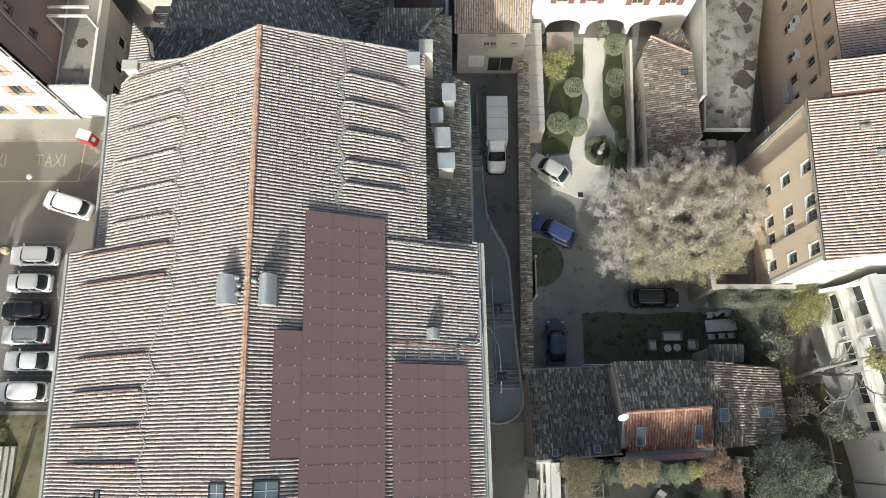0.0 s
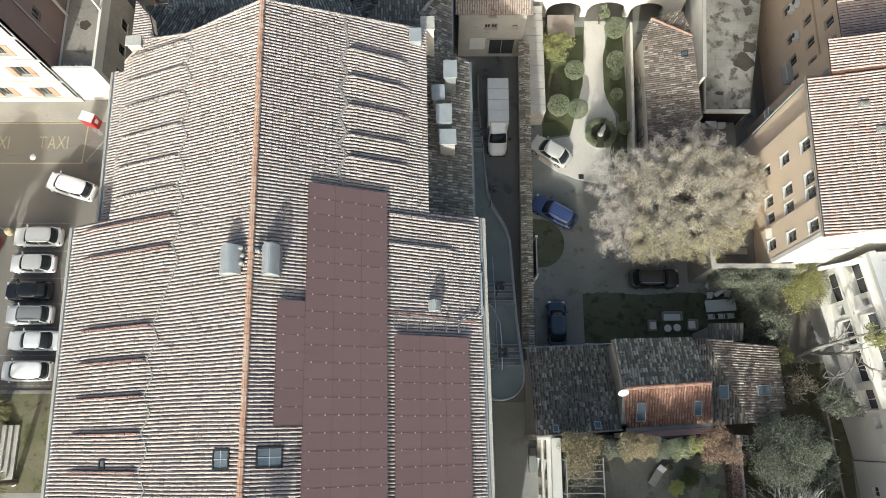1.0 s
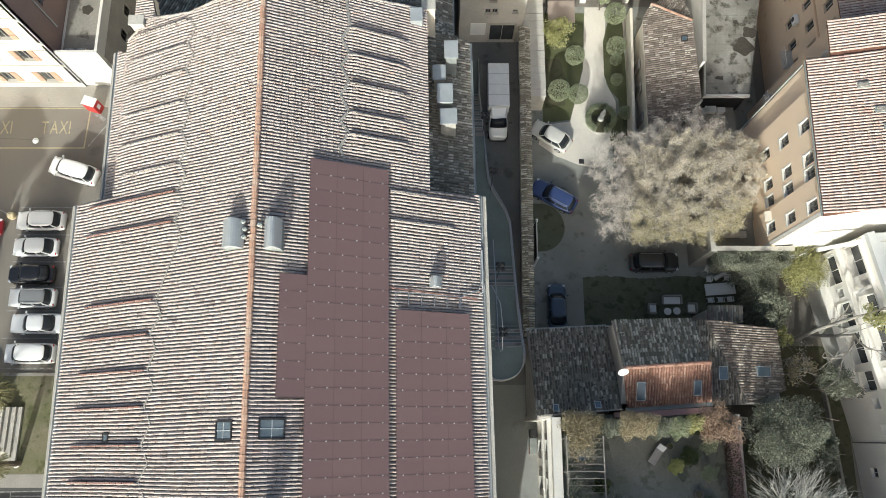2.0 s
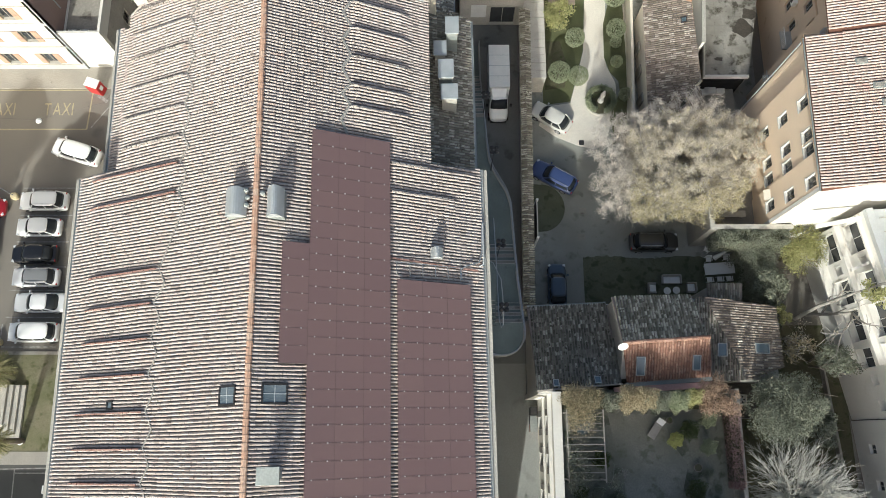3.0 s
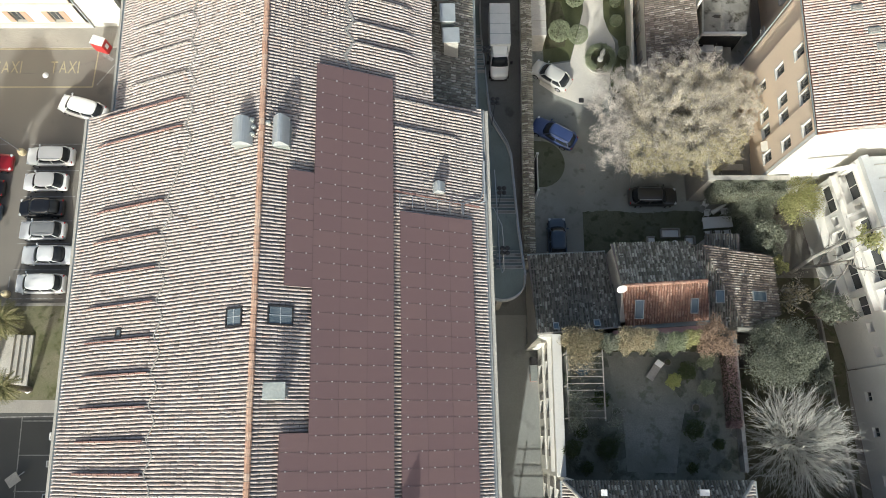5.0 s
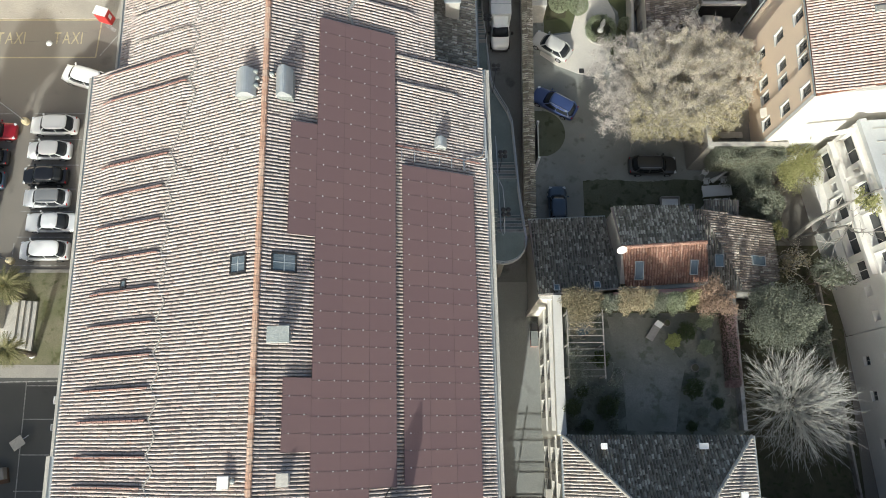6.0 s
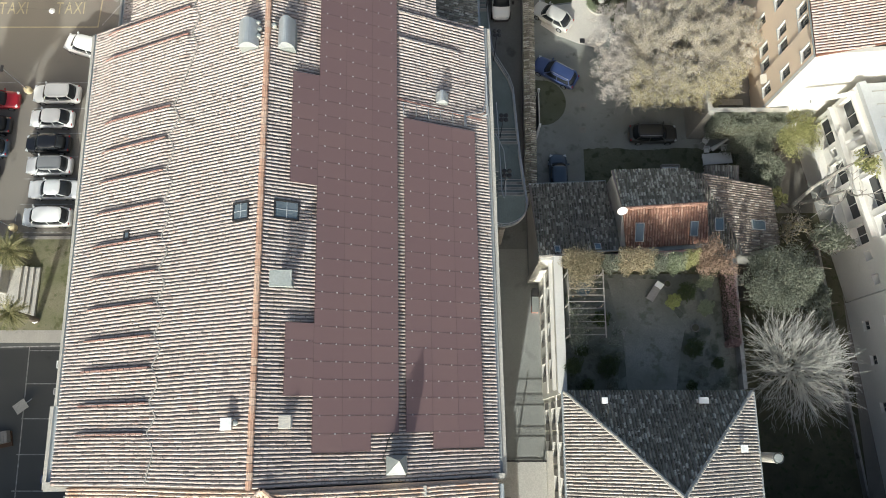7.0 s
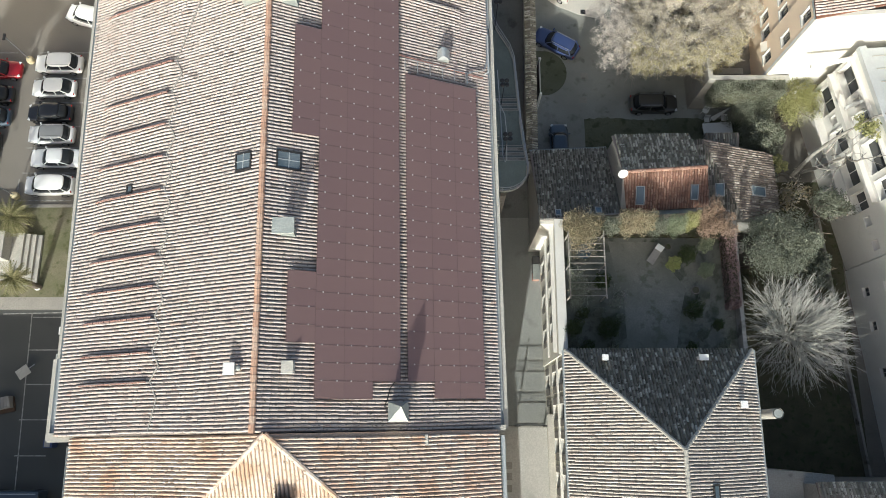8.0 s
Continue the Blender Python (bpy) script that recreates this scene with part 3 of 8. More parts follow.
for y in (18.0, 15.3, 12.7, 10.3, 8.1, 5.6, 2.9):
    road_line(-40.1, y, -35.2, y, 0.1, line_white)
    road_line(-46.5, y, -42.2, y, 0.1, line_white)
road_line(-40.3, 2.6, -40.3, 5.0, 0.1, line_white)
for y0, y1 in ((23.95, 24.07), (28.1, 28.22)):
    road_line(-75, (y0 + y1) / 2, -34.9, (y0 + y1) / 2, 0.14, line_yellow, "road_line", "worn yellow line of a taxi bay")
road_line(-34.9, 23.95, -34.7, 28.2, 0.14, line_yellow, "road_line", "worn yellow line of a taxi bay")
road_line(-34.5, 24.2, -32.4, 27.2, 0.12, line_white)
road_line(-34.2, 27.6, -33.2, 26.9, 0.35, line_white)
for y in (-8.0, -10.9, -13.9, -16.9, -19.9, -22.9):
    road_line(-37.3, y, -34.6, y, 0.1, line_white)
road_line(-37.4, -7.6, -36.8, -24, 0.1, line_white)
road_line(-40, -7.7, -33.5, -7.55, 0.1, line_white)


def road_word(text, x, y, size, spread, material):
    """Painted letters on the road, as flat meshes."""
    for i, ch in enumerate(text):
        cu = bpy.data.curves.new("letter", "FONT")
        cu.body, cu.size, cu.extrude = ch, size, 0.004
        tmp = bpy.data.objects.new("letter", cu)
        me = bpy.data.meshes.new_from_object(tmp)
        bpy.data.objects.remove(tmp)
        me.materials.append(material)
        ob = new("road_letter", me)
        ob.matrix_basis = pose(x + i * spread, y, 0.008) @ Matrix.Diagonal((0.62, 1.0, 1, 1))
        tagged(ob, "worn yellow letter painted on the asphalt", "road marking", "taxi bay letters", "structure")


road_word("TAXI", -39.3, 25.5, 1.9, 0.88, line_yellow)
road_word("TAXI", -45.0, 25.5, 1.9, 0.88, line_yellow)

# ---- the large building: its own frame, turned slightly ----
MAIN = Matrix.Rotation(0.02, 4, "Z")


def in_main(x, y, z, rz=0):
    return MAIN @ pose(x, y, z, 0, 0, rz)


RIDGE, RZ = -10.95, 25.7
EAVE_E, EAVE_W, EAVE_WN = 2.5, -24.5, -23.6
Y_S = -17.75
RISERS_W = [24.1, 22.25, 20.4, 18.2, 16.05, 13.98, 12.1, 10.15, 5.4, 3.3, 1.15, -0.98, -3.15, -5.25, -7.2, -9.15, -11.0, -13.05, -14.75]
RISERS_E = [23.3, 21.35, 19.3, 17.25, 15.75]
RISERS_S = [12.35, 10.4]
STEP_E = 0.25
step_w = lambda y: 0.13 if y > 13 else 0.21


def crease_w(y):
    """Where the stepped lower strips meet the upper slope."""
    return -16.35 if y > 9.5 else (-16.5 - 0.22 * (9.5 - y) if y > 5 else -17.6)


def strip_of(y, risers, last):
    """How far along its strip y lies: 0 just below a step, 1 at the next one; None off the strips."""
    if y > risers[0] or y < last:
        return None
    edges = risers + [last]
    for a, b in zip(edges, edges[1:]):
        if b <= y <= a:
            return (a - y) / (a - b)
    return None


def lift_w(x, y):
    s = strip_of(y, RISERS_W, -16.8)
    if s is None or x > crease_w(y) + 0.45:
        return 0.0
    edge = crease_w(y) + 0.42 * (1 - abs(2 * min(s * 2, 1) - 1))
    outer = -21.4 if y > 13 else (-23.6 if y > 7 else -23.15)
    k = max(0.0, min(1.0, (edge - x) / 0.5)) * max(0.0, min(1.0, (x - outer) / 0.8))
    return step_w(y - 0.01) * (1 - s) * k


def lift_e(x, y):
    s = strip_of(y, RISERS_S, 8.4)
    if s is not None and x > -3.5:
        return 0.2 * (1 - s) ** 1.5 * max(0.0, min(1.0, (x + 3.5) / 0.3)) * max(0.0, min(1.0, ((2.4 if y > 10.4 else 1.0) - x) / 0.6))
    s = strip_of(y, RISERS_E, 13.4)
    if s is None or x < -6.2:
        return 0.0
    k = max(0.0, min(1.0, (x + 6.0) / 0.5)) * max(0.0, min(1.0, (-1.9 - x) / 0.8))
    return STEP_E * (1 - s) ** 1.2 * k


def z_west(x, y):
    return RZ - 0.48 * (RIDGE - x) + lift_w(x, y)


def z_east(x, y):
    return RZ - 0.535 * (x - RIDGE) + lift_e(x, y)


main = thing("large_building", "long building under a pale lichen-covered tiled gable roof", "building", m=MAIN)
w = B()
prism(w, [(EAVE_W + 0.3, Y_S), (EAVE_E - 0.3, Y_S), (EAVE_E - 0.3, 12.7), (-1.1, 12.6), (-1.1, 25.6), (-21.2, 24.0), (-21.2, 12.55), (EAVE_W + 0.3, 12.55)], -1.2, lambda x, y: (RZ - 0.48 * (RIDGE - x) if x < RIDGE else RZ - 0.535 * (x - RIDGE)) - 0.35)
part("wall", w, render_grey, main)
part("gable_core", prism(B(), [(RIDGE - 6, Y_S + 0.05), (RIDGE, Y_S + 0.05), (RIDGE, 24.9), (RIDGE - 6, 24.0)], 12, lambda x, y: RZ - 0.48 * (RIDGE - x) - 0.3), render_grey, main)
west_poly = [(RIDGE, Y_S), (RIDGE, 25.3), (-16.5, 24.6), (-19.9, 25.2), (-21.5, 24.0), (-21.5, 12.7), (EAVE_W, 12.6), (EAVE_W, Y_S)]
east_poly = [(RIDGE, Y_S), (EAVE_E, Y_S), (EAVE_E, 12.9), (-0.85, 12.75), (-0.85, 26.2), (RIDGE, 25.3)]
roof_w = part("roof", prism(B(), west_poly, lambda x, y: RZ - 0.48 * (RIDGE - x) - 0.2, lambda x, y: RZ - 0.48 * (RIDGE - x)), under_dark, main)
roof_e = part("roof", prism(B(), east_poly, lambda x, y: RZ - 0.535 * (x - RIDGE) - 0.2, lambda x, y: RZ - 0.535 * (x - RIDGE)), under_dark, main)
tiled(roof_w, west_poly, (-1, 0), z_west, tile_pale, pick=lambda x, y: -3.2 < y < -1.5 and x < -11, seed=2)
tiled(roof_e, [(RIDGE, Y_S), (EAVE_E, Y_S), (EAVE_E, 12.9), (-0.85, 12.75), (-0.85, 26.2), (RIDGE, 25.3)], (1, 0), z_east, tile_pale, pick=lambda x, y: 7.0 < y < 9.6, seed=3)


step_maroon = mat("maroon_step", (0.27, 0.135, 0.115), (0.22, 0.13, 0.11), 1.2, 12)


def riser_wall(parent, y, x0, x1, zf, h, toward):
    """The small upright step at the high edge of a strip, with a row of worn bricks on it."""
    bm = B()
    n = 12
    for i in range(n):
        a, b = x0 + (x1 - x0) * i / n, x0 + (x1 - x0) * (i + 1) / n
        q = [(a, y + 0.02, zf(a, y + 0.06) - 0.05), (b, y + 0.02, zf(b, y + 0.06) - 0.05), (b, y + 0.02, zf(b, y - 0.03) + 0.05), (a, y + 0.02, zf(a, y - 0.03) + 0.05)]
        bm.faces.new([bm.verts.new(v) for v in q])
    bmesh.ops.remove_doubles(bm, verts=bm.verts, dist=0.001)
    r = bmesh.ops.extrude_face_region(bm, geom=bm.faces[:])
    bmesh.ops.translate(bm, vec=(0, -0.05, 0), verts=[v for v in r["geom"] if isinstance(v, bmesh.types.BMVert)])
    part("step_wall", bm, step_maroon, parent, "dark upright step between two roof strips")
    bm = B()
    m = max(3, int(abs(x1 - x0) / 0.4))
    for i in range(m):
        a, b = x0 + (x1 - x0) * i / m, x0 + (x1 - x0) * (i + 0.99) / m
        z = zf((a + b) / 2, y - 0.05)
        tilt = Matrix.Translation(((a + b) / 2, y - 0.05, z + 0.09)) @ Matrix.Rotation(math.atan2(zf(b, y - 0.05) - zf(a, y - 0.05), b - a), 4, "Y").inverted()
        box(bm, -abs(b - a) / 2, abs(b - a) / 2, -0.045, 0.045, -0.05, 0.015, 0, tilt)
    part("step_edge", bm, brick_red if toward < 0 else tile_beige, parent, "worn terracotta edge of a roof step")


for y in RISERS_W:
    riser_wall(roof_w, y, crease_w(y) - 0.3, (-21.2 if y > 13 else (-23.5 if y > 7 else -23.05)), z_west, step_w(y), -1 if y < 13 else 1)
for y in RISERS_E:
    riser_wall(roof_e, y, -5.8, -1.9, z_east, STEP_E, 1)
for y, x1 in zip(RISERS_S, (-0.95, 0.75)):
    riser_wall(roof_e, y, -3.3, x1, z_east, 0.2, 1)


def flashing(parent, pts, width, zf, material, label):
    for (x0, y0), (x1, y1) in zip(pts, pts[1:]):
        v = Vector((x1 - x0, y1 - y0)).normalized() * 0.02
        n = Vector((-v.y, v.x)).normalized() * width / 2
        ring = [(x0 - n.x - v.x, y0 - n.y - v.y), (x0 + n.x - v.x, y0 + n.y - v.y), (x1 + n.x + v.x, y1 + n.y + v.y), (x1 - n.x + v.x, y1 - n.y + v.y)]
        part("flashing", prism(B(), ring, lambda x, y: zf(x, y) + 0.0, lambda x, y: zf(x, y) + 0.11), material, parent, label)


def zigzag(risers, cx, out, last):
    pts = []
    for y, nxt in zip(risers, risers[1:] + [last]):
        span = y - nxt
        pts += [(cx(y) - out * 0.1, y + 0.02), (cx(y) + out * 0.42, y - min(1.05, span * 0.5))]
    return pts + [(cx(last), last)]


flashing(roof_w, zigzag(RISERS_W[:8], crease_w, 1, 5.5), 0.09, lambda x, y: RZ - 0.48 * (RIDGE - x) + 0.05, render_grey, "thin mortar seam where the strips meet the slope")
flashing(roof_w, zigzag(RISERS_W[8:], crease_w, 1, -17.5), 0.09, lambda x, y: RZ - 0.48 * (RIDGE - x) + 0.05, render_grey, "thin mortar seam where the strips meet the slope")
flashing(roof_e, [(-6.1, 25.4)] + zigzag(RISERS_E, lambda y: -5.95, -1, 13.6), 0.17, lambda x, y: RZ - 0.535 * (x - RIDGE) + 0.04, render_grey, "grey weathered valley seam in a zigzag")
for p, q in (((RIDGE, 25.3), (-16.5, 24.6)), ((-16.5, 24.6), (-19.9, 25.2)), ((-19.9, 25.2), (-21.5, 24.0))):
    ridge_row(roof_w, (*p, z_west(*p) + 0.03), (*q, z_west(*q) + 0.03), 0.42, 0.12, tile_beige, "verge_tile")
ridge_row(roof_e, (RIDGE, 25.3, z_east(RIDGE, 25.3) + 0.03), (-0.85, 26.2, z_east(-0.85, 26.2) + 0.03), 0.42, 0.12, tile_beige, "verge_tile")
flashing(roof_e, [(-3.4, 6.0), (-1.0, 5.85), (2.2, 5.7)], 0.1, lambda x, y: RZ - 0.535 * (x - RIDGE) + 0.03, brick_red, "thin worn terracotta seam above the panels")
ridge_row(roof_e, (RIDGE, Y_S, RZ + 0.05), (RIDGE, 25.3, RZ + 0.05), 0.42, 0.19)


def gutter(parent, p, q, name="gutter", r=0.11, material=None):
    """A half-round channel from p to q with a lip."""
    p, q = Vector(p), Vector(q)
    D = (q - p).normalized()
    A = Vector((-D.y, D.x, 0))
    bm = B()
    prof = [(math.cos(a) * r, math.sin(a) * r) for a in (math.pi + math.pi * k / 6 for k in range(7))]
    prof = [(prof[0][0], 0.03)] + prof + [(prof[-1][0], 0.03)] + [(c * 0.86, s * 0.86) for c, s in prof[::-1]]
    ends = [[bm.verts.new(e + A * c + Vector((0, 0, s))) for c, s in prof] for e in (p, q)]
    for i in range(len(prof)):
        j = (i + 1) % len(prof)
        bm.faces.new((ends[0][i], ends[0][j], ends[1][j], ends[1][i]))
    part(name, bm, material or metal_grey, parent, "grey sheet-metal gutter")


gutter(main, (EAVE_E + 0.14, Y_S, 18.42), (EAVE_E + 0.14, 12.95, 18.42), r=0.13)
gutter(main, (EAVE_W - 0.13, -13.0, 19.12), (EAVE_W - 0.13, 12.6, 19.12), r=0.13)
gutter(main, (EAVE_W - 0.33, Y_S, 19.02), (EAVE_W - 0.33, -13.0, 19.02), r=0.15)
gutter(main, (EAVE_WN - 0.13, 12.75, 17.45), (EAVE_WN - 0.13, 25.0, 17.45), r=0.13)
part("cornice", box(B(), EAVE_E - 0.1, EAVE_E + 0.55, Y_S, 12.95, 17.7, 18.27), concrete_pale, main, "pale concrete cornice under the gutter")
part("cornice", box(B(), EAVE_W - 0.52, EAVE_W + 0.1, -13.0, 12.6, 18.4, 18.97), concrete_pale, main, "pale concrete cornice under the gutter")
part("cornice", box(B(), EAVE_W - 0.8, EAVE_W + 0.1, Y_S - 0.2, -13.0, 18.35, 18.86), concrete_pale, main)
part("cornice", box(B(), EAVE_WN - 0.5, EAVE_WN + 0.1, 12.75, 25.0, 16.8, 17.3), concrete_pale, main)
pipe = tube(B(), [(2.3, 6.0, 18.7), (2.6, 6.15, 18.75), (2.62, 9.0, 18.75), (2.75, 9.4, 18.0), (2.75, 9.4, -0.9)], 0.06, 8)
part("downpipe", pipe, metal_grey, main, "grey rainwater pipe")

low_w = [(-21.4, 12.7), (-21.4, 24.2), (EAVE_WN, 25.0), (EAVE_WN, 12.7)]
z_lw = lambda x, y: 18.53 - 0.48 * (-21.4 - x)
lwr = part("lower_roof", prism(B(), low_w, lambda x, y: z_lw(x, y) - 0.25, z_lw), under_dark, main, "lower strip of pale tiles along the street")
tiled(lwr, low_w, (-1, 0), z_lw, tile_pale, seed=44)
part("wall", prism(B(), [(-21.2, 12.6), (-21.2, 24.0), (EAVE_WN + 0.3, 24.8), (EAVE_WN + 0.3, 12.6)], -1.2, lambda x, y: z_lw(x, y) - 0.3), render_grey, main)
# lower eastern strip with its vents
low_poly = [(-1.0, 12.8), (2.35, 12.95), (2.35, 26.6), (-1.0, 27.6)]
z_low = lambda x, y: 16.7 - 0.5 * (x + 1.0)
low = part("lower_roof", prism(B(), low_poly, lambda x, y: z_low(x, y) - 0.25, z_low), under_dark, main, "lower strip of tiles greyed for the shade it lies in")
tiled(low, low_poly, (1, 0), z_low, tile_grey, seed=4, pick=lambda x, y: 14 < y < 20)
part("wall", prism(B(), [(-1.0, 12.9), (2.2, 13.0), (2.2, 26.4), (-1.0, 27.3)], -1.2, lambda x, y: z_low(x, y) - 0.3), render_grey, main)
gutter(main, (2.5, 13.9, 14.95), (2.5, 26.6, 14.95), r=0.11)

# ---- the building to the south, one hipped end ----
south = thing("hipped_building", "building under an ochre tiled hip roof", "building", m=MAIN)
AX, AY, AZ = -10.3, -17.8, 25.62
ze = lambda x, y: AZ - 0.53 * (x - AX)
zw = lambda x, y: AZ - 0.47 * (AX - x)
zs = lambda x, y: AZ - 0.58 * (AY - y)
SE, SW, SS = 2.35, -23.4, -29.6
zse, zsw = ze(SE, 0), zw(SW, 0)
e_poly = [(AX, AY), (SE, AY), (SE, SS), (SE - 0.1, SS)]
w_poly = [(AX, AY), (SW + 0.1, SS), (SW, SS), (SW, AY)]
s_poly = [(AX, AY), (SE - 0.1, SS), (SW + 0.1, SS)]
part("wall", prism(B(), [(SW + 0.3, SS + 0.2), (SE - 0.3, SS + 0.2), (SE - 0.3, AY - 0.02), (SW + 0.3, AY - 0.02)], -1.2, 18.0), render_grey, south)
part("gable_core", prism(B(), [(SW + 0.4, AY - 0.1), (AX, AY - 0.4), (SE - 0.4, AY - 0.1), (SE - 0.4, AY - 0.02), (SW + 0.4, AY - 0.02)], 17, lambda x, y: (ze(x, y) if x > AX else zw(x, y)) - 0.4), render_grey, south)
for poly, down, zf, sd, pk in ((e_poly, (1, 0), ze, 5, lambda x, y: y > -20.2 and x < -3), (w_poly, (-1, 0), zw, 6, None), (s_poly, (0, -1), zs, 7, None)):
    k = (poly[1][0] - poly[0][0], poly[1][1] - poly[0][1])
    rf = slab_roof("roof", south, poly, zf, material=under_warm)
    tiled(rf, poly, down, zf, tile_ochre, seed=sd, pick=pk)
ridge_row(south, (AX, AY, AZ + 0.06), (SE - 0.1, SS, zs(0, SS) + 0.06), 0.42, 0.15, tile_ochre)
ridge_row(south, (AX, AY, AZ + 0.06), (SW + 0.1, SS, zs(0, SS) + 0.06), 0.42, 0.15, tile_ochre)
gutter(south, (SE + 0.3, SS, zse - 0.1), (SE + 0.3, AY - 0.35, zse - 0.1), r=0.13)
gutter(south, (SW - 0.14, SS, zsw - 0.1), (SW - 0.14, AY - 0.5, zsw - 0.1), r=0.13)
part("cornice", box(B(), SE - 0.3, SE + 0.4, SS, AY - 0.35, zse - 0.75, zse - 0.25), concrete_pale, south)
part("cap", box(B(), SE - 2.2, SE + 0.5, AY - 0.05, AY + 0.28, 18.35, 18.75), concrete_pale, south, "pale coping between two roofs")
part("cap", box(B(), SW - 1.6, SW + 2.0, AY - 0.25, AY + 0.3, 18.9, 19.25), concrete_pale, south, "pale coping between two roofs")
annex = thing("annex", "low grey wing beyond the hipped roof", "building", m=MAIN)
part("wall", box(B(), -23, 2.2, -60, -29.7, -1.2, 7.0), render_grey, annex)

# Unseen blocks added south of the view to shade the car park and gardens.
shade = thing("southern_block", "unseen plain block added to shade the car park", "building", at=(-50, -40, 0))
part("wall", box(B(), -85, -23.6, -55, -27.5, 0, 9.6), render_grey, shade, inworld=True)
shade = thing("southern_block", "unseen plain blocks added to shade the back gardens", "building", at=(36, -44, COURT))
part("wall", box(B(), 18, 26.5, -55, -40, COURT, 20.0), render_grey, shade, inworld=True)
part("wall", box(B(), 26.5, 60, -55, -40.02, COURT, 26.5), render_grey, shade, inworld=True)

# ---- solar arrays ----
PITCH_E = math.atan(0.535)


def solar_array(label, columns):
    """Panels laid on the east slope; columns: x0, x1, top y, rows, row step."""
    arr = thing("solar_array", label, "solar panels", m=in_main(columns[0][0], columns[0][2], z_east(columns[0][0], 0) + 0.1))
    org = Vector((columns[0][0], columns[0][2], z_east(columns[0][0], 0) + 0.1))
    slope = math.cos(PITCH_E)
    meshes = {}
    cl = bpy.data.meshes.new("clamp")
    bm = box(B(), -0.035, 0.035, -0.03, 0.03, 0, 0.03, 0.008)
    bm.to_mesh(cl), bm.free()
    cl.materials.append(clamp_white)
    for x0, x1, top, rows, step in columns:
        wdt = (x1 - x0) / slope
        key = (round(wdt, 3), round(step, 3))
        if key not in meshes:
            bm = box(B(), 0.0006, wdt - 0.0006, -step + 0.0035, -0.0035, -0.035, 0.0)
            me = bpy.data.meshes.new("panel")
            bm.to_mesh(me), bm.free()
            me.materials.append(pv_glass)
            fm = bpy.data.meshes.new("panel_frame")
            bm = B()
            for a in ((0.004, wdt - 0.004, -0.022, -0.005), (0.004, wdt - 0.004, -step + 0.005, -step + 0.022), (0.003, 0.018, -step + 0.022, -0.022), (wdt - 0.018, wdt - 0.003, -step + 0.022, -0.022)):
                box(bm, *a, -0.03, 0.004)
            bm.to_mesh(fm), bm.free()
            fm.materials.append(pv_frame)
            meshes[key] = (me, fm)
        for r in range(rows):
            y = top - r * step
            m = Matrix.Translation(Vector((x0, y, z_east(x0, 0) + 0.41)) - org) @ Matrix.Rotation(PITCH_E, 4, "Y") @ Matrix.Rotation(random.uniform(-0.003, 0.003), 4, "X")
            p = new("panel", meshes[key][0])
            p.parent, p.matrix_basis = arr, m
            f = new("panel_frame", meshes[key][1])
            f.parent = p
            for k in (0.24, 0.76):
                if r == 0:
                    continue
                c = new("clamp", cl)
                c.parent, c.matrix_basis = arr, m @ Matrix.Translation((wdt * k, 0, 0.003))
    return arr


C0, CW = -7.97, 1.53
solar_array("dark maroon solar panels in long rows on tiles", [(C0, C0 + CW, 13.6, 30, 0.987), (C0 + CW, C0 + 2 * CW, 13.6, 30, 0.987), (C0 + 2 * CW, C0 + 3 * CW, 13.6, 29, 0.987), (C0 - 1.46, C0, 6.28, 7, 1.008), (C0 - 1.46, C0, -8.95, 4, 1.005)])
solar_array("second block of dark maroon solar panels near the gutter", [(-2.97, -1.43, 4.6, 20, 0.98), (-1.43, 0.11, 4.6, 21, 0.98), (0.11, 1.65, 4.6, 21, 0.98)])

# ---- things on the large roof ----
def roof_hood(x, y, wx, wy, h, label, zf):
    """A barrel-topped sheet-metal light hood on a kerb."""
    t = thing("roof_hood", label, "roof light", m=in_main(x, y, zf(x, y) - 0.15), group="roof hoods")
    part("kerb", box(B(), -wx / 2, wx / 2, -wy / 2, wy / 2, -0.35, h * 0.45), metal_dull, t)
    bm = B()
    n = 10
    rings = []
    for k in (-1, 1):
        arc = [(-wx / 2 - 0.05 + (wx + 0.1) * i / n, k * (wy / 2 + 0.04), h * 0.45 + math.sin(math.pi * i / n) * h * 0.4) for i in range(n + 1)]
        rings.append([bm.verts.new(v) for v in arc])
    for i in range(n):
        bm.faces.new((rings[0][i], rings[0][i + 1], rings[1][i + 1], rings[1][i]))
    bm.faces.new(rings[0]), bm.faces.new(rings[1][::-1])
    part("cover", bm, metal_grey, t, "bowed galvanised cover")
    bm = B()
    for k in (-0.45, 0.0, 0.45):
        box(bm, -wx / 2 - 0.06, wx / 2 + 0.06, k * wy - 0.02, k * wy + 0.02, h * 0.42, h * 0.47)
    part("strap", bm, metal_dull, t)
    return t


roof_hood(-12.1, 8.5, 1.15, 1.6, 1.55, "galvanised barrel-topped hood beside the ridge", z_west)
roof_hood(-9.8, 8.45, 0.92, 1.7, 1.75, "narrow galvanised hood beside the ridge", z_east)


def ridge_pot(x, y, z, r, h):
    t = thing("vent_pot", "small round clay and metal vent pot on the ridge", "vent", m=in_main(x, y, z - 0.1), group="ridge vent pots")
    part("pot", disc(B(), (0, 0, -0.2), r, h + 0.2, 10, r * 0.8), concrete_pale, t)
    part("cowl", ball(B(), (0, 0, h + 0.02), r * 1.2, 0.6), metal_dull, t)


for x, y in ((-11.45, 8.3), (-11.4, 8.75), (-11.5, 9.2), (-10.55, 9.0)):
    ridge_pot(x, y, RZ - 0.15, 0.13, 0.45)


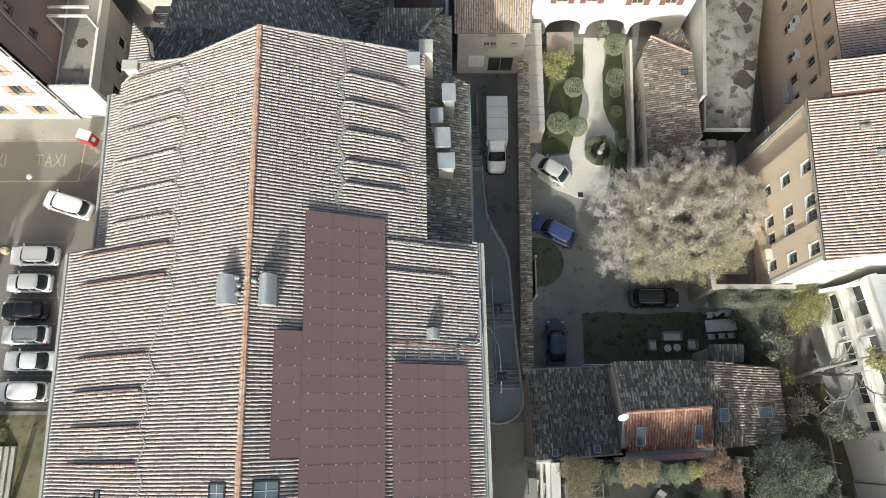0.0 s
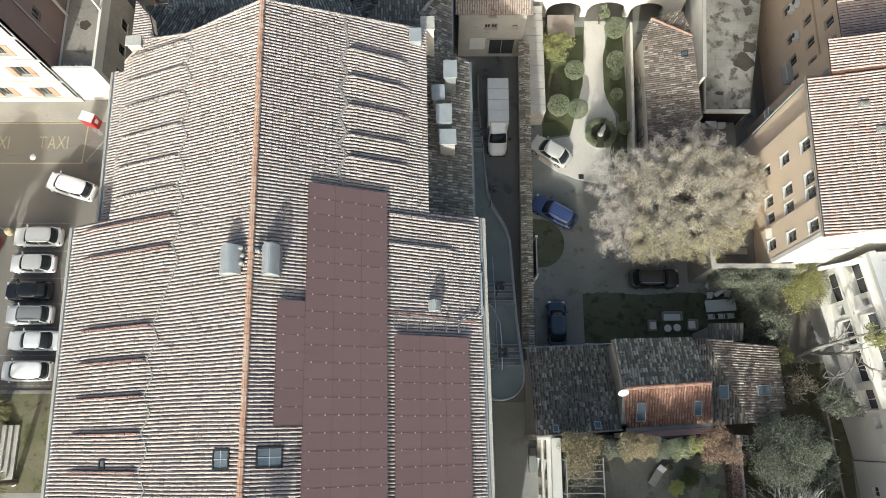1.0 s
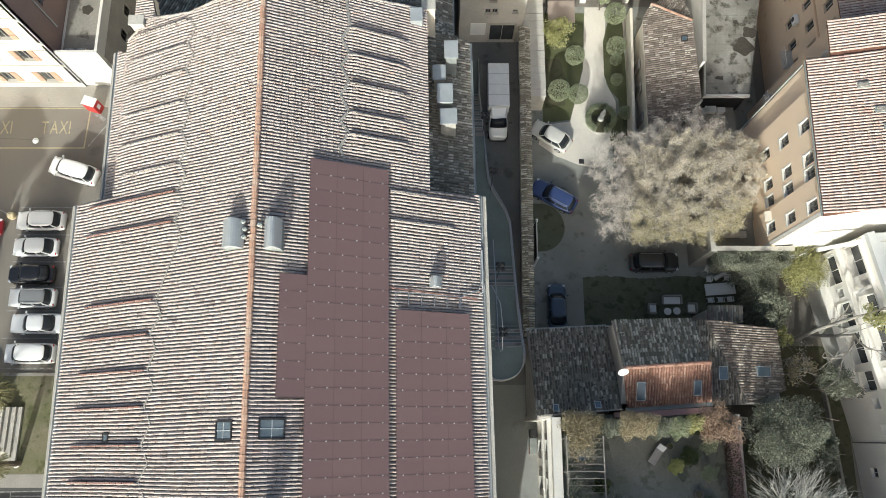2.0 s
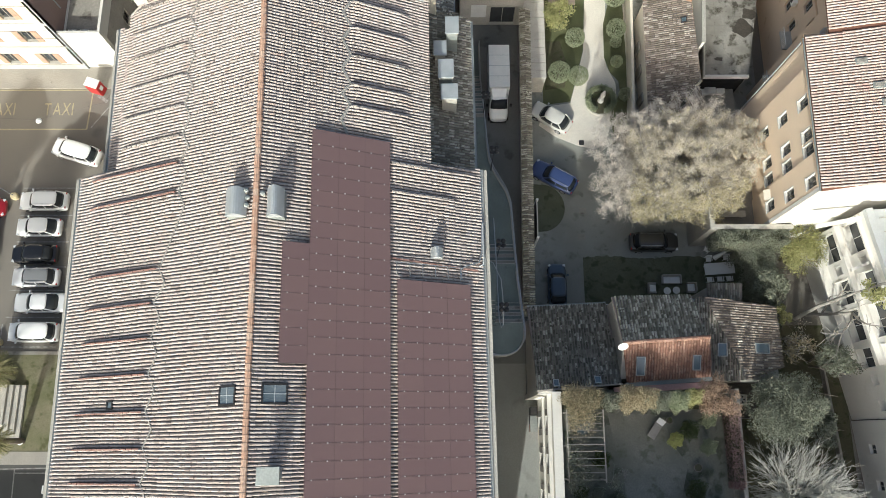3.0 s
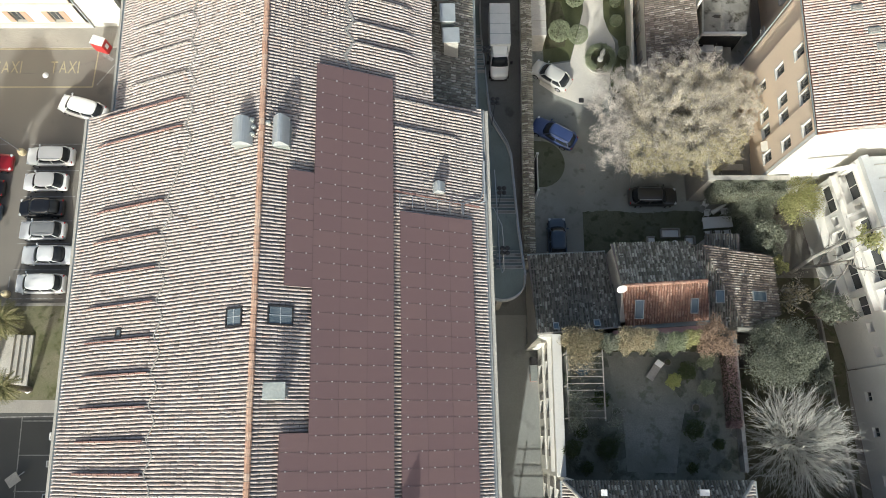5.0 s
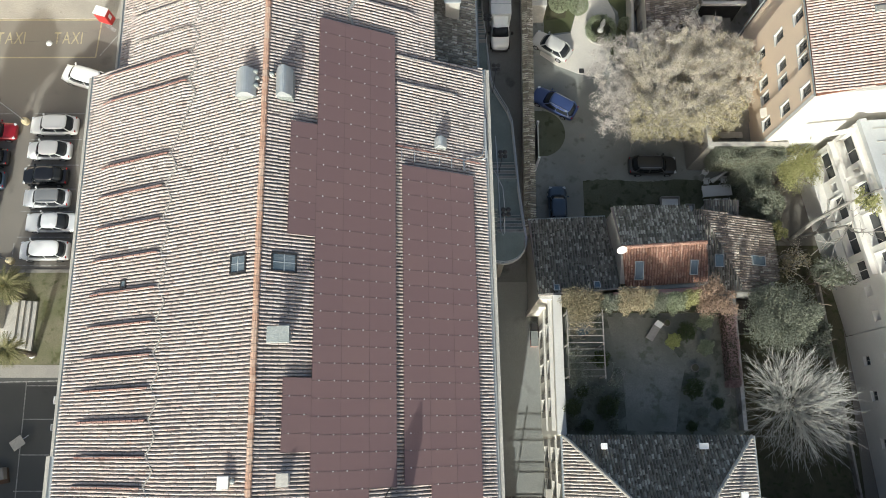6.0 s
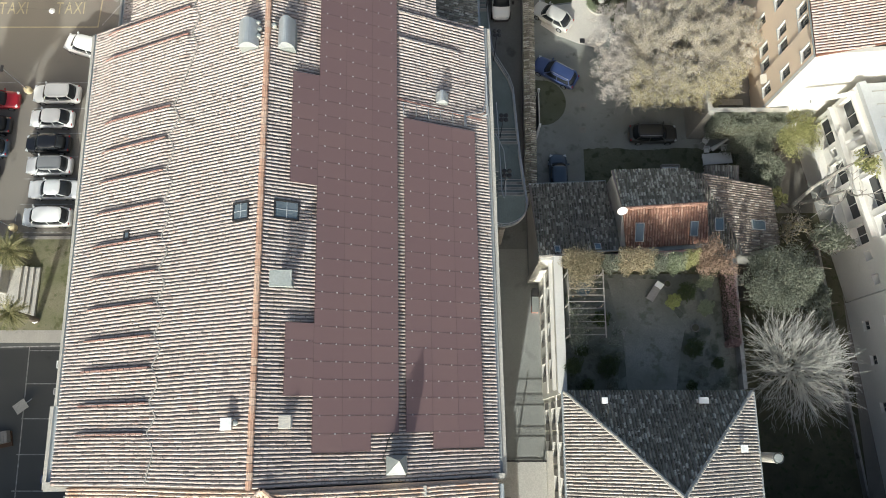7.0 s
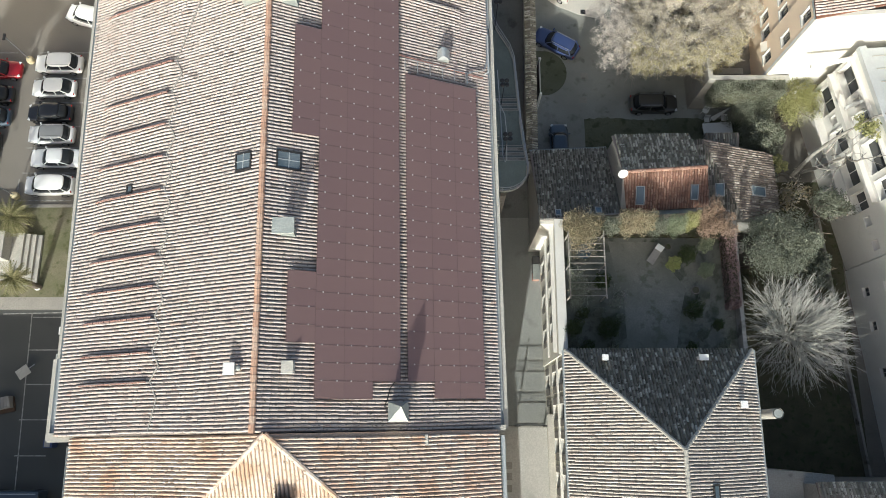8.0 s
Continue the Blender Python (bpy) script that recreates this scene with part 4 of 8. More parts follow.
def rooflight(x, y, wx, wy, pitch, zf, label, nx=2, ny=2, glass=None, m=None, edge=0.09, frame=None):
    """A framed rooflight with panes, lying in the slope."""
    base = m if m is not None else in_main(x, y, zf(x, y) + 0.02) @ Matrix.Rotation(pitch, 4, "Y")
    t = thing("rooflight", label, "roof light", m=base, group="rooflights")
    bm = B()
    for a in ((-wx / 2, wx / 2, -wy / 2, -wy / 2 + edge), (-wx / 2, wx / 2, wy / 2 - edge, wy / 2), (-wx / 2, -wx / 2 + edge, -wy / 2 + edge, wy / 2 - edge), (wx / 2 - edge, wx / 2, -wy / 2 + edge, wy / 2 - edge)):
        box(bm, *a, -0.25, 0.16)
    part("frame", bm, frame or metal_dark, t, "slim metal frame")
    for i in range(nx):
        for j in range(ny):
            a, b = -wx / 2 + edge + (wx - 2 * edge) * i / nx, -wx / 2 + edge + (wx - 2 * edge) * (i + 1) / nx
            c, d = -wy / 2 + edge + (wy - 2 * edge) * j / ny, -wy / 2 + edge + (wy - 2 * edge) * (j + 1) / ny
            part("pane", box(B(), a + 0.02, b - 0.02, c + 0.02, d - 0.02, 0.09, 0.13), glass or sky_glass, t)
    if nx > 1 or ny > 1:
        bm = B()
        for i in range(1, nx):
            k = -wx / 2 + edge + (wx - 2 * edge) * i / nx
            box(bm, k - 0.025, k + 0.025, -wy / 2 + edge, wy / 2 - edge, 0.05, 0.15)
        for j in range(1, ny):
            k = -wy / 2 + edge + (wy - 2 * edge) * j / ny
            box(bm, -wx / 2 + edge, wx / 2 - edge, k - 0.025, k + 0.025, 0.04, 0.145)
        part("glazing_bar", bm, metal_grey, t)
    return t


PW = -math.atan(0.48)
rooflight(-12.15, -2.5, 1.15, 1.1, PW, z_west, "four-pane rooflight in a dark frame among tiles")
rooflight(-9.65, -2.45, 1.5, 1.15, PITCH_E, z_east, "four-pane rooflight in a dark frame beside panels")
rooflight(-20.3, -2.72, 0.5, 0.55, PW, z_west, "small single rooflight among pale tiles", 1, 1)


def chimney(x, y, wx, wy, z0, z1, label, material, cap=None, m=None, cap_over=0.08, pots=0, group=""):
    """A rendered stack with a projecting cap, optionally with pots."""
    t = thing("chimney", label, "chimney", m=m if m is not None else in_main(x, y, z0), group=group)
    h = z1 - z0
    part("shaft", box(B(), -wx / 2, wx / 2, -wy / 2, wy / 2, -0.3, h - 0.12, 0.015), material, t)
    part("cap", box(B(), -wx / 2 - cap_over, wx / 2 + cap_over, -wy / 2 - cap_over, wy / 2 + cap_over, h - 0.12, h, 0.02), cap or concrete_pale, t)
    for i in range(pots):
        k = (i - (pots - 1) / 2) * 0.4
        part("pot", disc(B(), (k, 0, h), 0.12, 0.35, 10, 0.1), ridge_clay, t)
    return t


ZW, ZE = z_west, z_east
chimney(-9.5, -6.75, 0.75, 0.45, ZE(-9.5, -6.75), ZE(-9.5, -6.75) + 1.65, "low stack under a broad sheet-metal cover", metal_dull, metal_pale, cap_over=0.24)
chimney(-12.3, -14.4, 0.45, 0.5, ZW(-12.3, -14), ZW(-12.3, -14) + 0.8, "small white-capped chimney near the ridge", render_white, plastic_white)
chimney(-9.25, -14.35, 0.5, 0.55, ZE(-9.2, -14), ZE(-9.2, -14) + 0.8, "small white chimney near the ridge", render_white, stone)
roof_hood(-0.5, 6.5, 0.72, 0.6, 1.35, "small barrel-topped sheet-metal vent among tiles", z_east)
ridge_pot(-11.85, -14.35, ZW(-11.85, 0) + 0.1, 0.14, 0.35)

spire = thing("roof_turret", "small turret with a steep weathered metal spire", "turret", m=in_main(-3.45, -16.75, ZE(-3.45, -16.75)))
part("body", box(B(), -0.5, 0.5, -0.48, 0.48, -0.7, 1.95), metal_dull, spire)
bm = B()
vs = [bm.verts.new(v) for v in ((-0.55, -0.53, 1.95), (0.55, -0.53, 1.95), (0.55, 0.53, 1.95), (-0.55, 0.53, 1.95), (0.22, 0.25, 2.7))]
for i in range(4):
    bm.faces.new((vs[i], vs[(i + 1) % 4], vs[4]))
bm.faces.new(vs[3::-1])
part("spire", bm, metal_dull, spire)
part("finial", tube(B(), [(0.22, 0.25, 2.65), (0.22, 0.25, 2.85)], 0.03, 6, 0.01), metal_dark, spire)
cable = thing("cable", "dark slack cable lying on the tiles", "cable", m=in_main(-4.2, -15.6, ZE(-4.2, 0)))
part("wire", tube(B(), [(0.5, 0.6, -0.1), (0.2, 0.2, 0.05), (0.1, -0.3, 0.12), (-0.1, -0.8, 0.2), (0.15, -1.3, 0.1)], 0.03, 5), metal_dark, cable)

# guard rail and cable pipe above the second array
rail = thing("roof_rail", "short steel guard rail above the panels", "railing", m=in_main(-3.0, 5.35, ZE(-3.0, 0)))
for i in range(6):
    x = i * 0.8
    dz = -0.535 * x
    part("post", tube(B(), [(x, -0.45, dz + 0.12), (x, -0.3, dz + 0.45), (x, 0.35, dz + 0.3), (x, 0.4, dz + 0.02)], 0.035, 6), metal_steel, rail)
part("bar", tube(B(), [(-0.1, 0.35, 0.38), (4.2, 0.35, -1.9)], 0.03, 6), metal_steel, rail)
part("pipe", tube(B(), [(4.1, -0.4, -2.0), (4.05, 0.25, -1.95), (4.3, 0.5, -2.05), (5.3, 0.9, -2.6), (5.5, 1.6, -2.7), (5.55, 3.5, -2.75)], 0.05, 8), metal_steel, rail)

# vents on the lower strip
for x, y, a, b, top, sd in ((0.9, 24.1, 0.8, 1.2, 18.6, 0), (0.0, 22.5, 0.75, 1.0, 18.2, 1), (0.38, 20.7, 0.95, 1.3, 18.5, 2), (0.6, 19.0, 1.05, 1.0, 18.3, 3)):
    chimney(x, y, a, b, z_low(x, y), top, "squat vent stack under a sheet-metal hood", concrete_pale if sd % 2 else metal_dull, metal_grey, cap_over=0.1, group="vent stacks on the lower roof")
chimney(-0.66, 26.75, 0.88, 0.95, 14.5, 20.4, "tall cream-rendered chimney with a flat cap", render_cream, stone, cap_over=0.06)
chimney(-1.5, 25.3, 0.8, 1.0, 19.3, 21.3, "grey sheet-metal flue box at the roof corner", metal_grey, metal_grey, cap_over=0.03)
chimney(-20.6, 24.9, 0.9, 0.6, 20.2, 21.9, "grey stone stack at the roof edge", stone, stone)
chimney(-2.25, -18.3, 0.75, 0.55, 20.4, 21.35, "low stone box on ochre tiles", stone, stone, cap_over=0.03)
chimney(-9.6, -21.7, 0.95, 1.1, 22.6, 24.6, "brown sheet-clad stack on the hip roof", wood_dark, render_brown, cap_over=0.05)

# ---- low roofs to the north ----
north = thing("north_building", "shaded buildings, their tiled hip roofs darkened in colour", "building", at=(-10, 32, -0.5))


def wroof(t, poly, down, zf, tmat, seed, pick=None, under=None, name="roof", pitch=0.215, length=0.42):
    """A tiled roof plane given in world coordinates under a thing at any place."""
    o = BASE[t].translation
    lp = [(x - o.x, y - o.y) for x, y in poly]
    lz = lambda x, y: zf(x + o.x, y + o.y) - o.z
    rf = slab_roof(name, t, lp, lz, material=under)
    tiled(rf, lp, down, lz, tmat, seed=seed, pick=(lambda x, y: pick(x + o.x, y + o.y)) if pick else None, pitch=pitch, length=length)
    return rf


wroof(north, [(-21.5, 26.0), (-11.5, 26.9), (-6.3, 29.8), (-10.5, 36.5), (-21.5, 38)], (-0.35, 1), lambda x, y: 17.4 - 0.30 * (y - 26), tile_grey, 11)
wroof(north, [(-11.4, 26.8), (-3.2, 28.8), (-0.2, 32.4), (-4.3, 32.4), (-6.2, 29.8)], (0.0, -1), lambda x, y: 15.2 + 0.28 * (y - 29), tile_grey, 12)
wroof(north, [(-3.1, 28.8), (0.55, 26.6), (0.55, 32.5), (-0.1, 32.5)], (1, -0.2), lambda x, y: 15.6 - 0.42 * (x + 1.0), tile_grey, 13)
wroof(north, [(-6.1, 29.9), (-4.4, 32.6), (-4.4, 46), (-10.4, 46), (-10.4, 36.4)], (1, 0.4), lambda x, y: 15.0 - 0.25 * (x + 6.2), tile_shaded, 15)
wroof(north, [(-21.5, 38.1), (-10.5, 36.6), (-10.5, 46), (-21.5, 46)], (0, 1), lambda x, y: 13.8 - 0.3 * (y - 38), tile_grey, 35)
part("wall", prism(B(), [(-21, 26.4), (0.2, 28.2), (0.2, 32.2), (-4.2, 32.2), (-4.2, 46), (-21, 46)], -0.5, 11.0), render_grey, north, inworld=True)
part("wall", prism(B(), [(-21, 26.3), (-11.5, 27.2), (-11.5, 30), (-21, 30)], -0.5, 15.2), render_grey, north, inworld=True)
part("terrace_floor", box(B(), -4.2, 0.3, 32.2, 46, 8.6, 8.8), concrete, north, inworld=True, label="sunken roof terrace in deep shade")
part("parapet", box(B(), -4.3, 0.4, 32.25, 32.5, 8.8, 13.0), render_grey, north, inworld=True)
part("parapet", box(B(), 0.2, 0.45, 32.5, 46, -0.5, 12.6), render_grey, north, inworld=True)
part("awning", prism(B(), [(-4.1, 34.6), (-1.0, 34.6), (-1.0, 36.2), (-4.1, 36.2)], 11.6, 11.7), wood_dark, north, inworld=True, label="dark slatted shade over the terrace")
part("counter", box(B(), -3.2, -1.8, 32.9, 33.6, 8.8, 9.7), concrete_pale, north, inworld=True)
ridge_row(north, (-3.1 + 10, 28.8 - 32, 16.1), (-0.1 + 10, 32.5 - 32, 16.6), 0.42, 0.15, tile_grey)
ridge_row(north, (-11.4 + 10, 26.85 - 32, 17.3), (-6.2 + 10, 29.85 - 32, 16.2), 0.42, 0.15, tile_grey)
gutter(north, (0.62 + 10, 26.6 - 32, 15.5), (0.62 + 10, 32.5 - 32, 15.5), r=0.1)
tw = thing("stair_tower", "small hipped corner roof with grey tiles", "building", at=(-21.5, 27.0, -0.5))
wroof(tw, [(-22.9, 26.2), (-20.6, 25.3), (-21.6, 28.4), (-22.9, 30.0)], (-1, 0.1), lambda x, y: 18.0 + 0.4 * (x + 23), tile_pale, 14)
wroof(tw, [(-20.5, 25.4), (-17.0, 26.4), (-17.0, 29.8), (-22.8, 30.1), (-21.5, 28.5)], (0.2, 1), lambda x, y: 18.6 - 0.35 * (y - 26), tile_shaded, 37)
part("wall", prism(B(), [(-22.7, 25.7), (-20.6, 25.1), (-21.5, 27.5), (-22.7, 28.7)], -0.5, 17.6), render_grey, tw, inworld=True)

# stone house at the lane's end
nb = thing("stone_house", "grey stone house with a glazed shopfront at the lane's end", "house", at=(4.5, 36, LANE))
facade("wall", nb, (1.4, 35.9), (7.6, 35.9), LANE, 7.3, [(3.0, -0.75, 2.5, 3.2), (2.4, 4.2, 0.55, 0.9), (3.05, 4.2, 0.55, 0.9), (5.0, 4.4, 0.5, 0.6), (2.7, 6.2, 0.7, 0.6)], stone, sill=stone)
part("wall", _moved(box(B(), 1.4, 1.75, 36.25, 46, LANE, 7.3), Matrix()), stone, nb, inworld=True)
part("wall", _moved(box(B(), 7.25, 7.6, 36.25, 46, LANE, 7.3), Matrix()), stone, nb, inworld=True)
wroof(nb, [(1.0, 35.5), (8.0, 35.5), (8.0, 46), (1.0, 46)], (0, -1), lambda x, y: 7.4 + 0.36 * (y - 35.5), tile_ochre, 15, pick=lambda x, y: y < 38)
part("notice_panel", box(B(), 2.5, 4.0, 35.82, 35.9, 0.6, 2.6), plastic_white, nb, inworld=True, label="pale panel beside the shopfront")
part("lintel", box(B(), 4.2, 7.0, 35.84, 35.9, 2.35, 2.6), concrete_pale, nb, inworld=True)

# white house with an arcade
ah = thing("arcaded_house", "white house with an arcade of three arches and maroon shutters", "house", at=(15, 41, COURT))


def arcade_wall(p0, p1, y, thick, z0, z1, arches, spring):
    """An upright wall face with round-headed openings, built strip by strip."""
    bm = B()
    xs_ = sorted({p0, p1, *[a for a, b in arches], *[b for a, b in arches]} | {a + (b - a) * k / 14 for a, b in arches for k in range(1, 14)})

    def low(x):
        for a, b in arches:
            if a - 1e-6 <= x <= b + 1e-6:
                u = (x - (a + b) / 2) / ((b - a) / 2)
                return spring + math.sqrt(max(0, 1 - u * u)) * (b - a) / 2 * 0.72
        return None

    for x0, x1 in zip(xs_, xs_[1:]):
        mid = low((x0 + x1) / 2)
        l0, l1 = (low(x0), low(x1)) if mid is not None else (z0, z0)
        q = [(x0, l0), (x1, l1), (x1, z1), (x0, z1)]
        f = [bm.verts.new((x, y, z)) for x, z in q]
        g = [bm.verts.new((x, y + thick, z)) for x, z in q]
        bm.faces.new(f), bm.faces.new(g[::-1]), bm.faces.new((f[0], g[0], g[1], f[1])), bm.faces.new((f[2], g[2], g[3], f[3]))
        if mid is None:
            bm.faces.new((f[1], g[1], g[2], f[2])), bm.faces.new((f[0], f[3], g[3], g[0]))
    bmesh.ops.remove_doubles(bm, verts=bm.verts, dist=0.0005)
    return bm


part("wall", arcade_wall(8.6, 24.0, 40.4, 0.5, COURT, 2.9, [(10.4, 13.9), (14.5, 18.3), (18.9, 22.2)], 0.3), render_white, ah, inworld=True)
facade("wall", ah, (8.6, 40.4), (24.0, 40.4), 2.9, 8.5, [(2.2, 4.5, 1.1, 1.9), (5.0, 4.5, 1.1, 1.9), (9.4, 4.2, 1.1, 1.9), (12.6, 4.2, 1.1, 1.9)], render_white, thick=0.5, sill=render_white, shutters=shutter_red)
part("ceiling", box(B(), 8.6, 24.0, 40.9, 45, 2.75, 2.9), render_white, ah, inworld=True)
part("back_wall", box(B(), 8.6, 24.0, 45, 45.3, COURT, 8.5), render_cream, ah, inworld=True)
part("side_wall", box(B(), 8.6, 8.95, 40.9, 45, COURT, 8.5), render_white, ah, inworld=True)
part("side_wall", box(B(), 23.65, 24.0, 40.9, 45, COURT, 8.5), render_white, ah, inworld=True)
wroof(ah, [(8.2, 40.0), (24.4, 40.0), (24.4, 50), (8.2, 50)], (0, -1), lambda x, y: 8.6 + 0.4 * (y - 40.0), tile_ochre, 16)
cnp = thing("garden_canopy", "brown cloth canopy on slim posts before the arcade", "canopy", at=(11.55, 37.9, COURT))
part("roof", prism(B(), [(-1.33, -1.2), (1.33, -1.2), (1.33, 1.15), (-1.33, 1.15)], lambda x, y: 2.42 + 0.06 * y, lambda x, y: 2.5 + 0.06 * y), canopy_cloth, cnp)
for x in (-1.25, 1.25):
    for y in (-1.1, 1.05):
        part("post", tube(B(), [(x, y, 0), (x, y, 2.36)], 0.04, 6), metal_dark, cnp)
sh = thing("lean_to", "low side passage with a flat stone-slab roof", "roof", at=(8.6, 34, COURT))
part("wall", box(B(), 7.7, 9.6, 28.4, 39.8, COURT, 2.0), stone, sh, inworld=True)
for i in range(14):
    part("slab", box(B(), 7.65, 9.65, 28.4 + i * 0.81, 29.17 + i * 0.81, 2.0, 2.1 + 0.02 * (i % 3), 0.01), stone, sh, inworld=True)

# ---- corner houses of the street, north-west ----
nw = thing("corner_house", "tall house with a bright cream front and brown side", "house", at=(-42, 35, 0))
facade("front", nw, (-75, 30.5), (-35.45, 30.5), 0, 17, [(s, z, 1.1, 1.8) for s in (20.5, 24.5, 28.5, 32.5, 36.3) for z in (1.2, 5.2, 9.0, 12.8)], render_cream, sill=stone, shutters=shutter_clay)
facade("side", nw, (-35.45, 30.5), (-35.45, 55), 0, 17, [(3.2, 9.0, 0.9, 1.4), (7.5, 9.0, 0.9, 1.4), (3.2, 12.8, 0.9, 1.4)], render_brown)
part("roof", box(B(), -75, -35.0, 30.2, 55, 17, 17.3), under_dark, nw, inworld=True)
part("downpipe", tube(B(), [(-35.38, 30.42, 0), (-35.38, 30.42, 17)], 0.07, 8), metal_grey, nw, inworld=True)
part("downpipe", tube(B(), [(-35.35, 33.2, 6.5), (-35.35, 33.2, 17)], 0.06, 8), metal_grey, nw, inworld=True)
for z in (4.2, 8.1, 11.9, 15.6):
    part("string_course", box(B(), -75, -35.4, 30.36, 30.5, z, z + 0.22), stone if z < 5 else render_white, nw, inworld=True)
part("plinth", box(B(), -75, -35.4, 30.4, 30.5, 0, 1.0), stone, nw, inworld=True, label="grey stone plinth")
gutter(nw, (-75 + 42, 30.05 - 35, 17.2), (-35.0 + 42, 30.05 - 35, 17.2), r=0.12, material=metal_dull)
for i in range(7):
    part("cable", tube(B(), [(-75, 30.3 - 0.02 * i, 6.0 + i * 1.3), (-55, 30.25, 5.8 + i * 1.3), (-35.5, 30.3, 6.1 + i * 1.3)], 0.018, 4), metal_dark, nw, inworld=True)
tb = thing("terrace_block", "low white block with a stained flat roof terrace", "building", at=(-33.5, 33.5, 0))
part("wall", box(B(), -35.4, -31.5, 30.6, 40.5, 0, 5.4), render_white, tb, inworld=True)
part("deck", box(B(), -35.15, -31.75, 30.85, 40.3, 5.4, 5.45), concrete, tb, inworld=True, label="stained concrete deck with a damp patch")
for a in ((-35.4, -31.5, 30.6, 30.85), (-31.75, -31.5, 30.85, 40.5), (-35.4, -31.75, 40.25, 40.5)):
    part("parapet", box(B(), *a, 5.4, 6.5), render_white, tb, inworld=True)
for i in range(4):
    part("beam", box(B(), -35.3, -31.6, 36.5 + i * 0.9, 36.7 + i * 0.9, 8.3, 8.5), render_white, tb, inworld=True)
for x in (-35.25, -31.75):
    part("post", box(B(), x, x + 0.18, 36.5, 36.68, 5.4, 8.3), render_white, tb, inworld=True)
facade("shopfront", tb, (-31.45, 31.0), (-31.45, 40.5), 0, 5.0, [(1.0, 1.2, 1.0, 1.3), (3.6, 1.2, 1.0, 1.3), (6.2, 1.2, 1.0, 1.3)], render_grey, thick=0.05, setback=0.02, glass=sky_glass, sill=stone)
pd = thing("puddle", "dark damp patch on the terrace deck", "puddle", at=(-33.4, 35.6, 5.45), kind="structure")
part("water", prism(B(), [(math.cos(q) * (0.52 + 0.07 * math.sin(3 * q + 1)), math.sin(q) * (0.5 + 0.06 * math.cos(5 * q))) for q in (math.tau * k / 24 for k in range(24))], 0, 0.006), dark_concrete, pd)
for i in range(14):
    part("louvre", box(B(), -34.9 + i * 0.11 + (0.35 if i > 6 else 0), -34.85 + i * 0.11 + (0.35 if i > 6 else 0), 31.05, 31.6, 5.46, 5.52), plastic_white, tb, inworld=True)
gap = thing("street_house", "shaded grey stone front across the narrow street", "house", at=(-27, 40, 0))
part("wall", box(B(), -30.2, -25.0, 42, 55, 0, 12), stone, gap, inworld=True)

# ---- tile-roofed outbuilding, flat roof and the peach apartment house ----
ob1 = thing("outbuilding", "beige outbuilding under a dark-streaked tiled roof", "house", at=(20.5, 30, COURT))
zo = lambda x, y: 3.0 + 0.36 * (x - 18.9)
zon = lambda x, y: zo(x, y) - 0.05 - 0.25 * max(0.0, y - 37.3 + 0.7 * (x - 19.9))
wroof(ob1, [(18.9, 23.9), (21.2, 23.9), (23.45, 26.8), (23.3, 34.95), (19.95, 37.5), (19.15, 36.3)], (-1, 0), zo, tile_brown, 17, pick=lambda x, y: y < 29)
wroof(ob1, [(19.95, 37.55), (23.3, 35.0), (22.75, 38.3)], (0.6, 0.8), zon, tile_brown, 27)
wroof(ob1, [(21.25, 23.85), (23.5, 22.6), (24.0, 24.6), (23.5, 26.75)], (0.5, -1), lambda x, y: 3.9 - 0.12 * (26 - y), tile_beige, 28)
part("wall", prism(B(), [(19.1, 24.2), (21.1, 24.2), (23.2, 26.9), (23.1, 34.9), (20.0, 37.2), (19.3, 36.2)], COURT, lambda x, y: zo(x, y) - 0.2), render_cream, ob1, inworld=True)
part("wall", prism(B(), [(20.1, 37.2), (23.1, 35.0), (22.6, 38.1)], COURT, 3.0), render_cream, ob1, inworld=True)
part("wall", prism(B(), [(21.3, 24.0), (23.4, 22.8), (23.8, 24.6), (23.3, 26.6)], COURT, 3.1), render_cream, ob1, inworld=True)
part("garden_wall", prism(B(), [(17.9, 24.2), (18.15, 24.2), (18.75, 38.5), (18.5, 38.5)], COURT, 1.1), render_cream, ob1, inworld=True, label="cream garden wall before the outbuilding")
ridge_row(ob1, (19.95 - 20.5, 7.5, zo(19.95, 0) + 1.08), (2.8, 4.95, zo(23.3, 0) + 1.08), 0.4, 0.14, ridge_clay)
ridge_row(ob1, (0.7, -6.1, zo(21.2, 0) + 1.06), (2.95, -3.2, zo(23.45, 0) + 1.06), 0.4, 0.14, tile_shaded)
for y in (26.5, 29.5, 32.0):
    part("door", box(B(), 19.0, 19.12, y, y + 0.9, COURT, 1.0), wood_grey, ob1, inworld=True)
rl = rooflight(0, 0, 0.6, 0.6, 0, None, "small blue-glazed rooflight in dark tiles", 1, 1, blue_glass, m=Matrix.Translation((22.5, 33.2, zo(22.5, 0) + 0.05)) @ Matrix.Rotation(-math.atan(0.36), 4, "Y"))

ft = thing("flat_roof_block", "garage block with a stained flat concrete roof", "building", at=(26, 34, COURT))
DZ = 2.9
dkx = lambda k, y: (24.48 + 0.088 * (y - 28.0)) * (1 - k) + (28.6 + 0.2 * (y - 28.0)) * k
part("wall", prism(B(), [(dkx(0, 28.2), 28.2), (dkx(1, 28.2), 28.2), (dkx(1, 48), 48), (dkx(0, 48), 48)], COURT, DZ - 0.05), render_grey, ft, inworld=True)
dk = part("deck", prism(B(), [(dkx(0, 28.2), 28.2), (dkx(1, 28.2), 28.2), (dkx(1, 48), 48), (dkx(0, 48), 48)], DZ - 0.05, DZ), deck_concrete, ft, inworld=True)
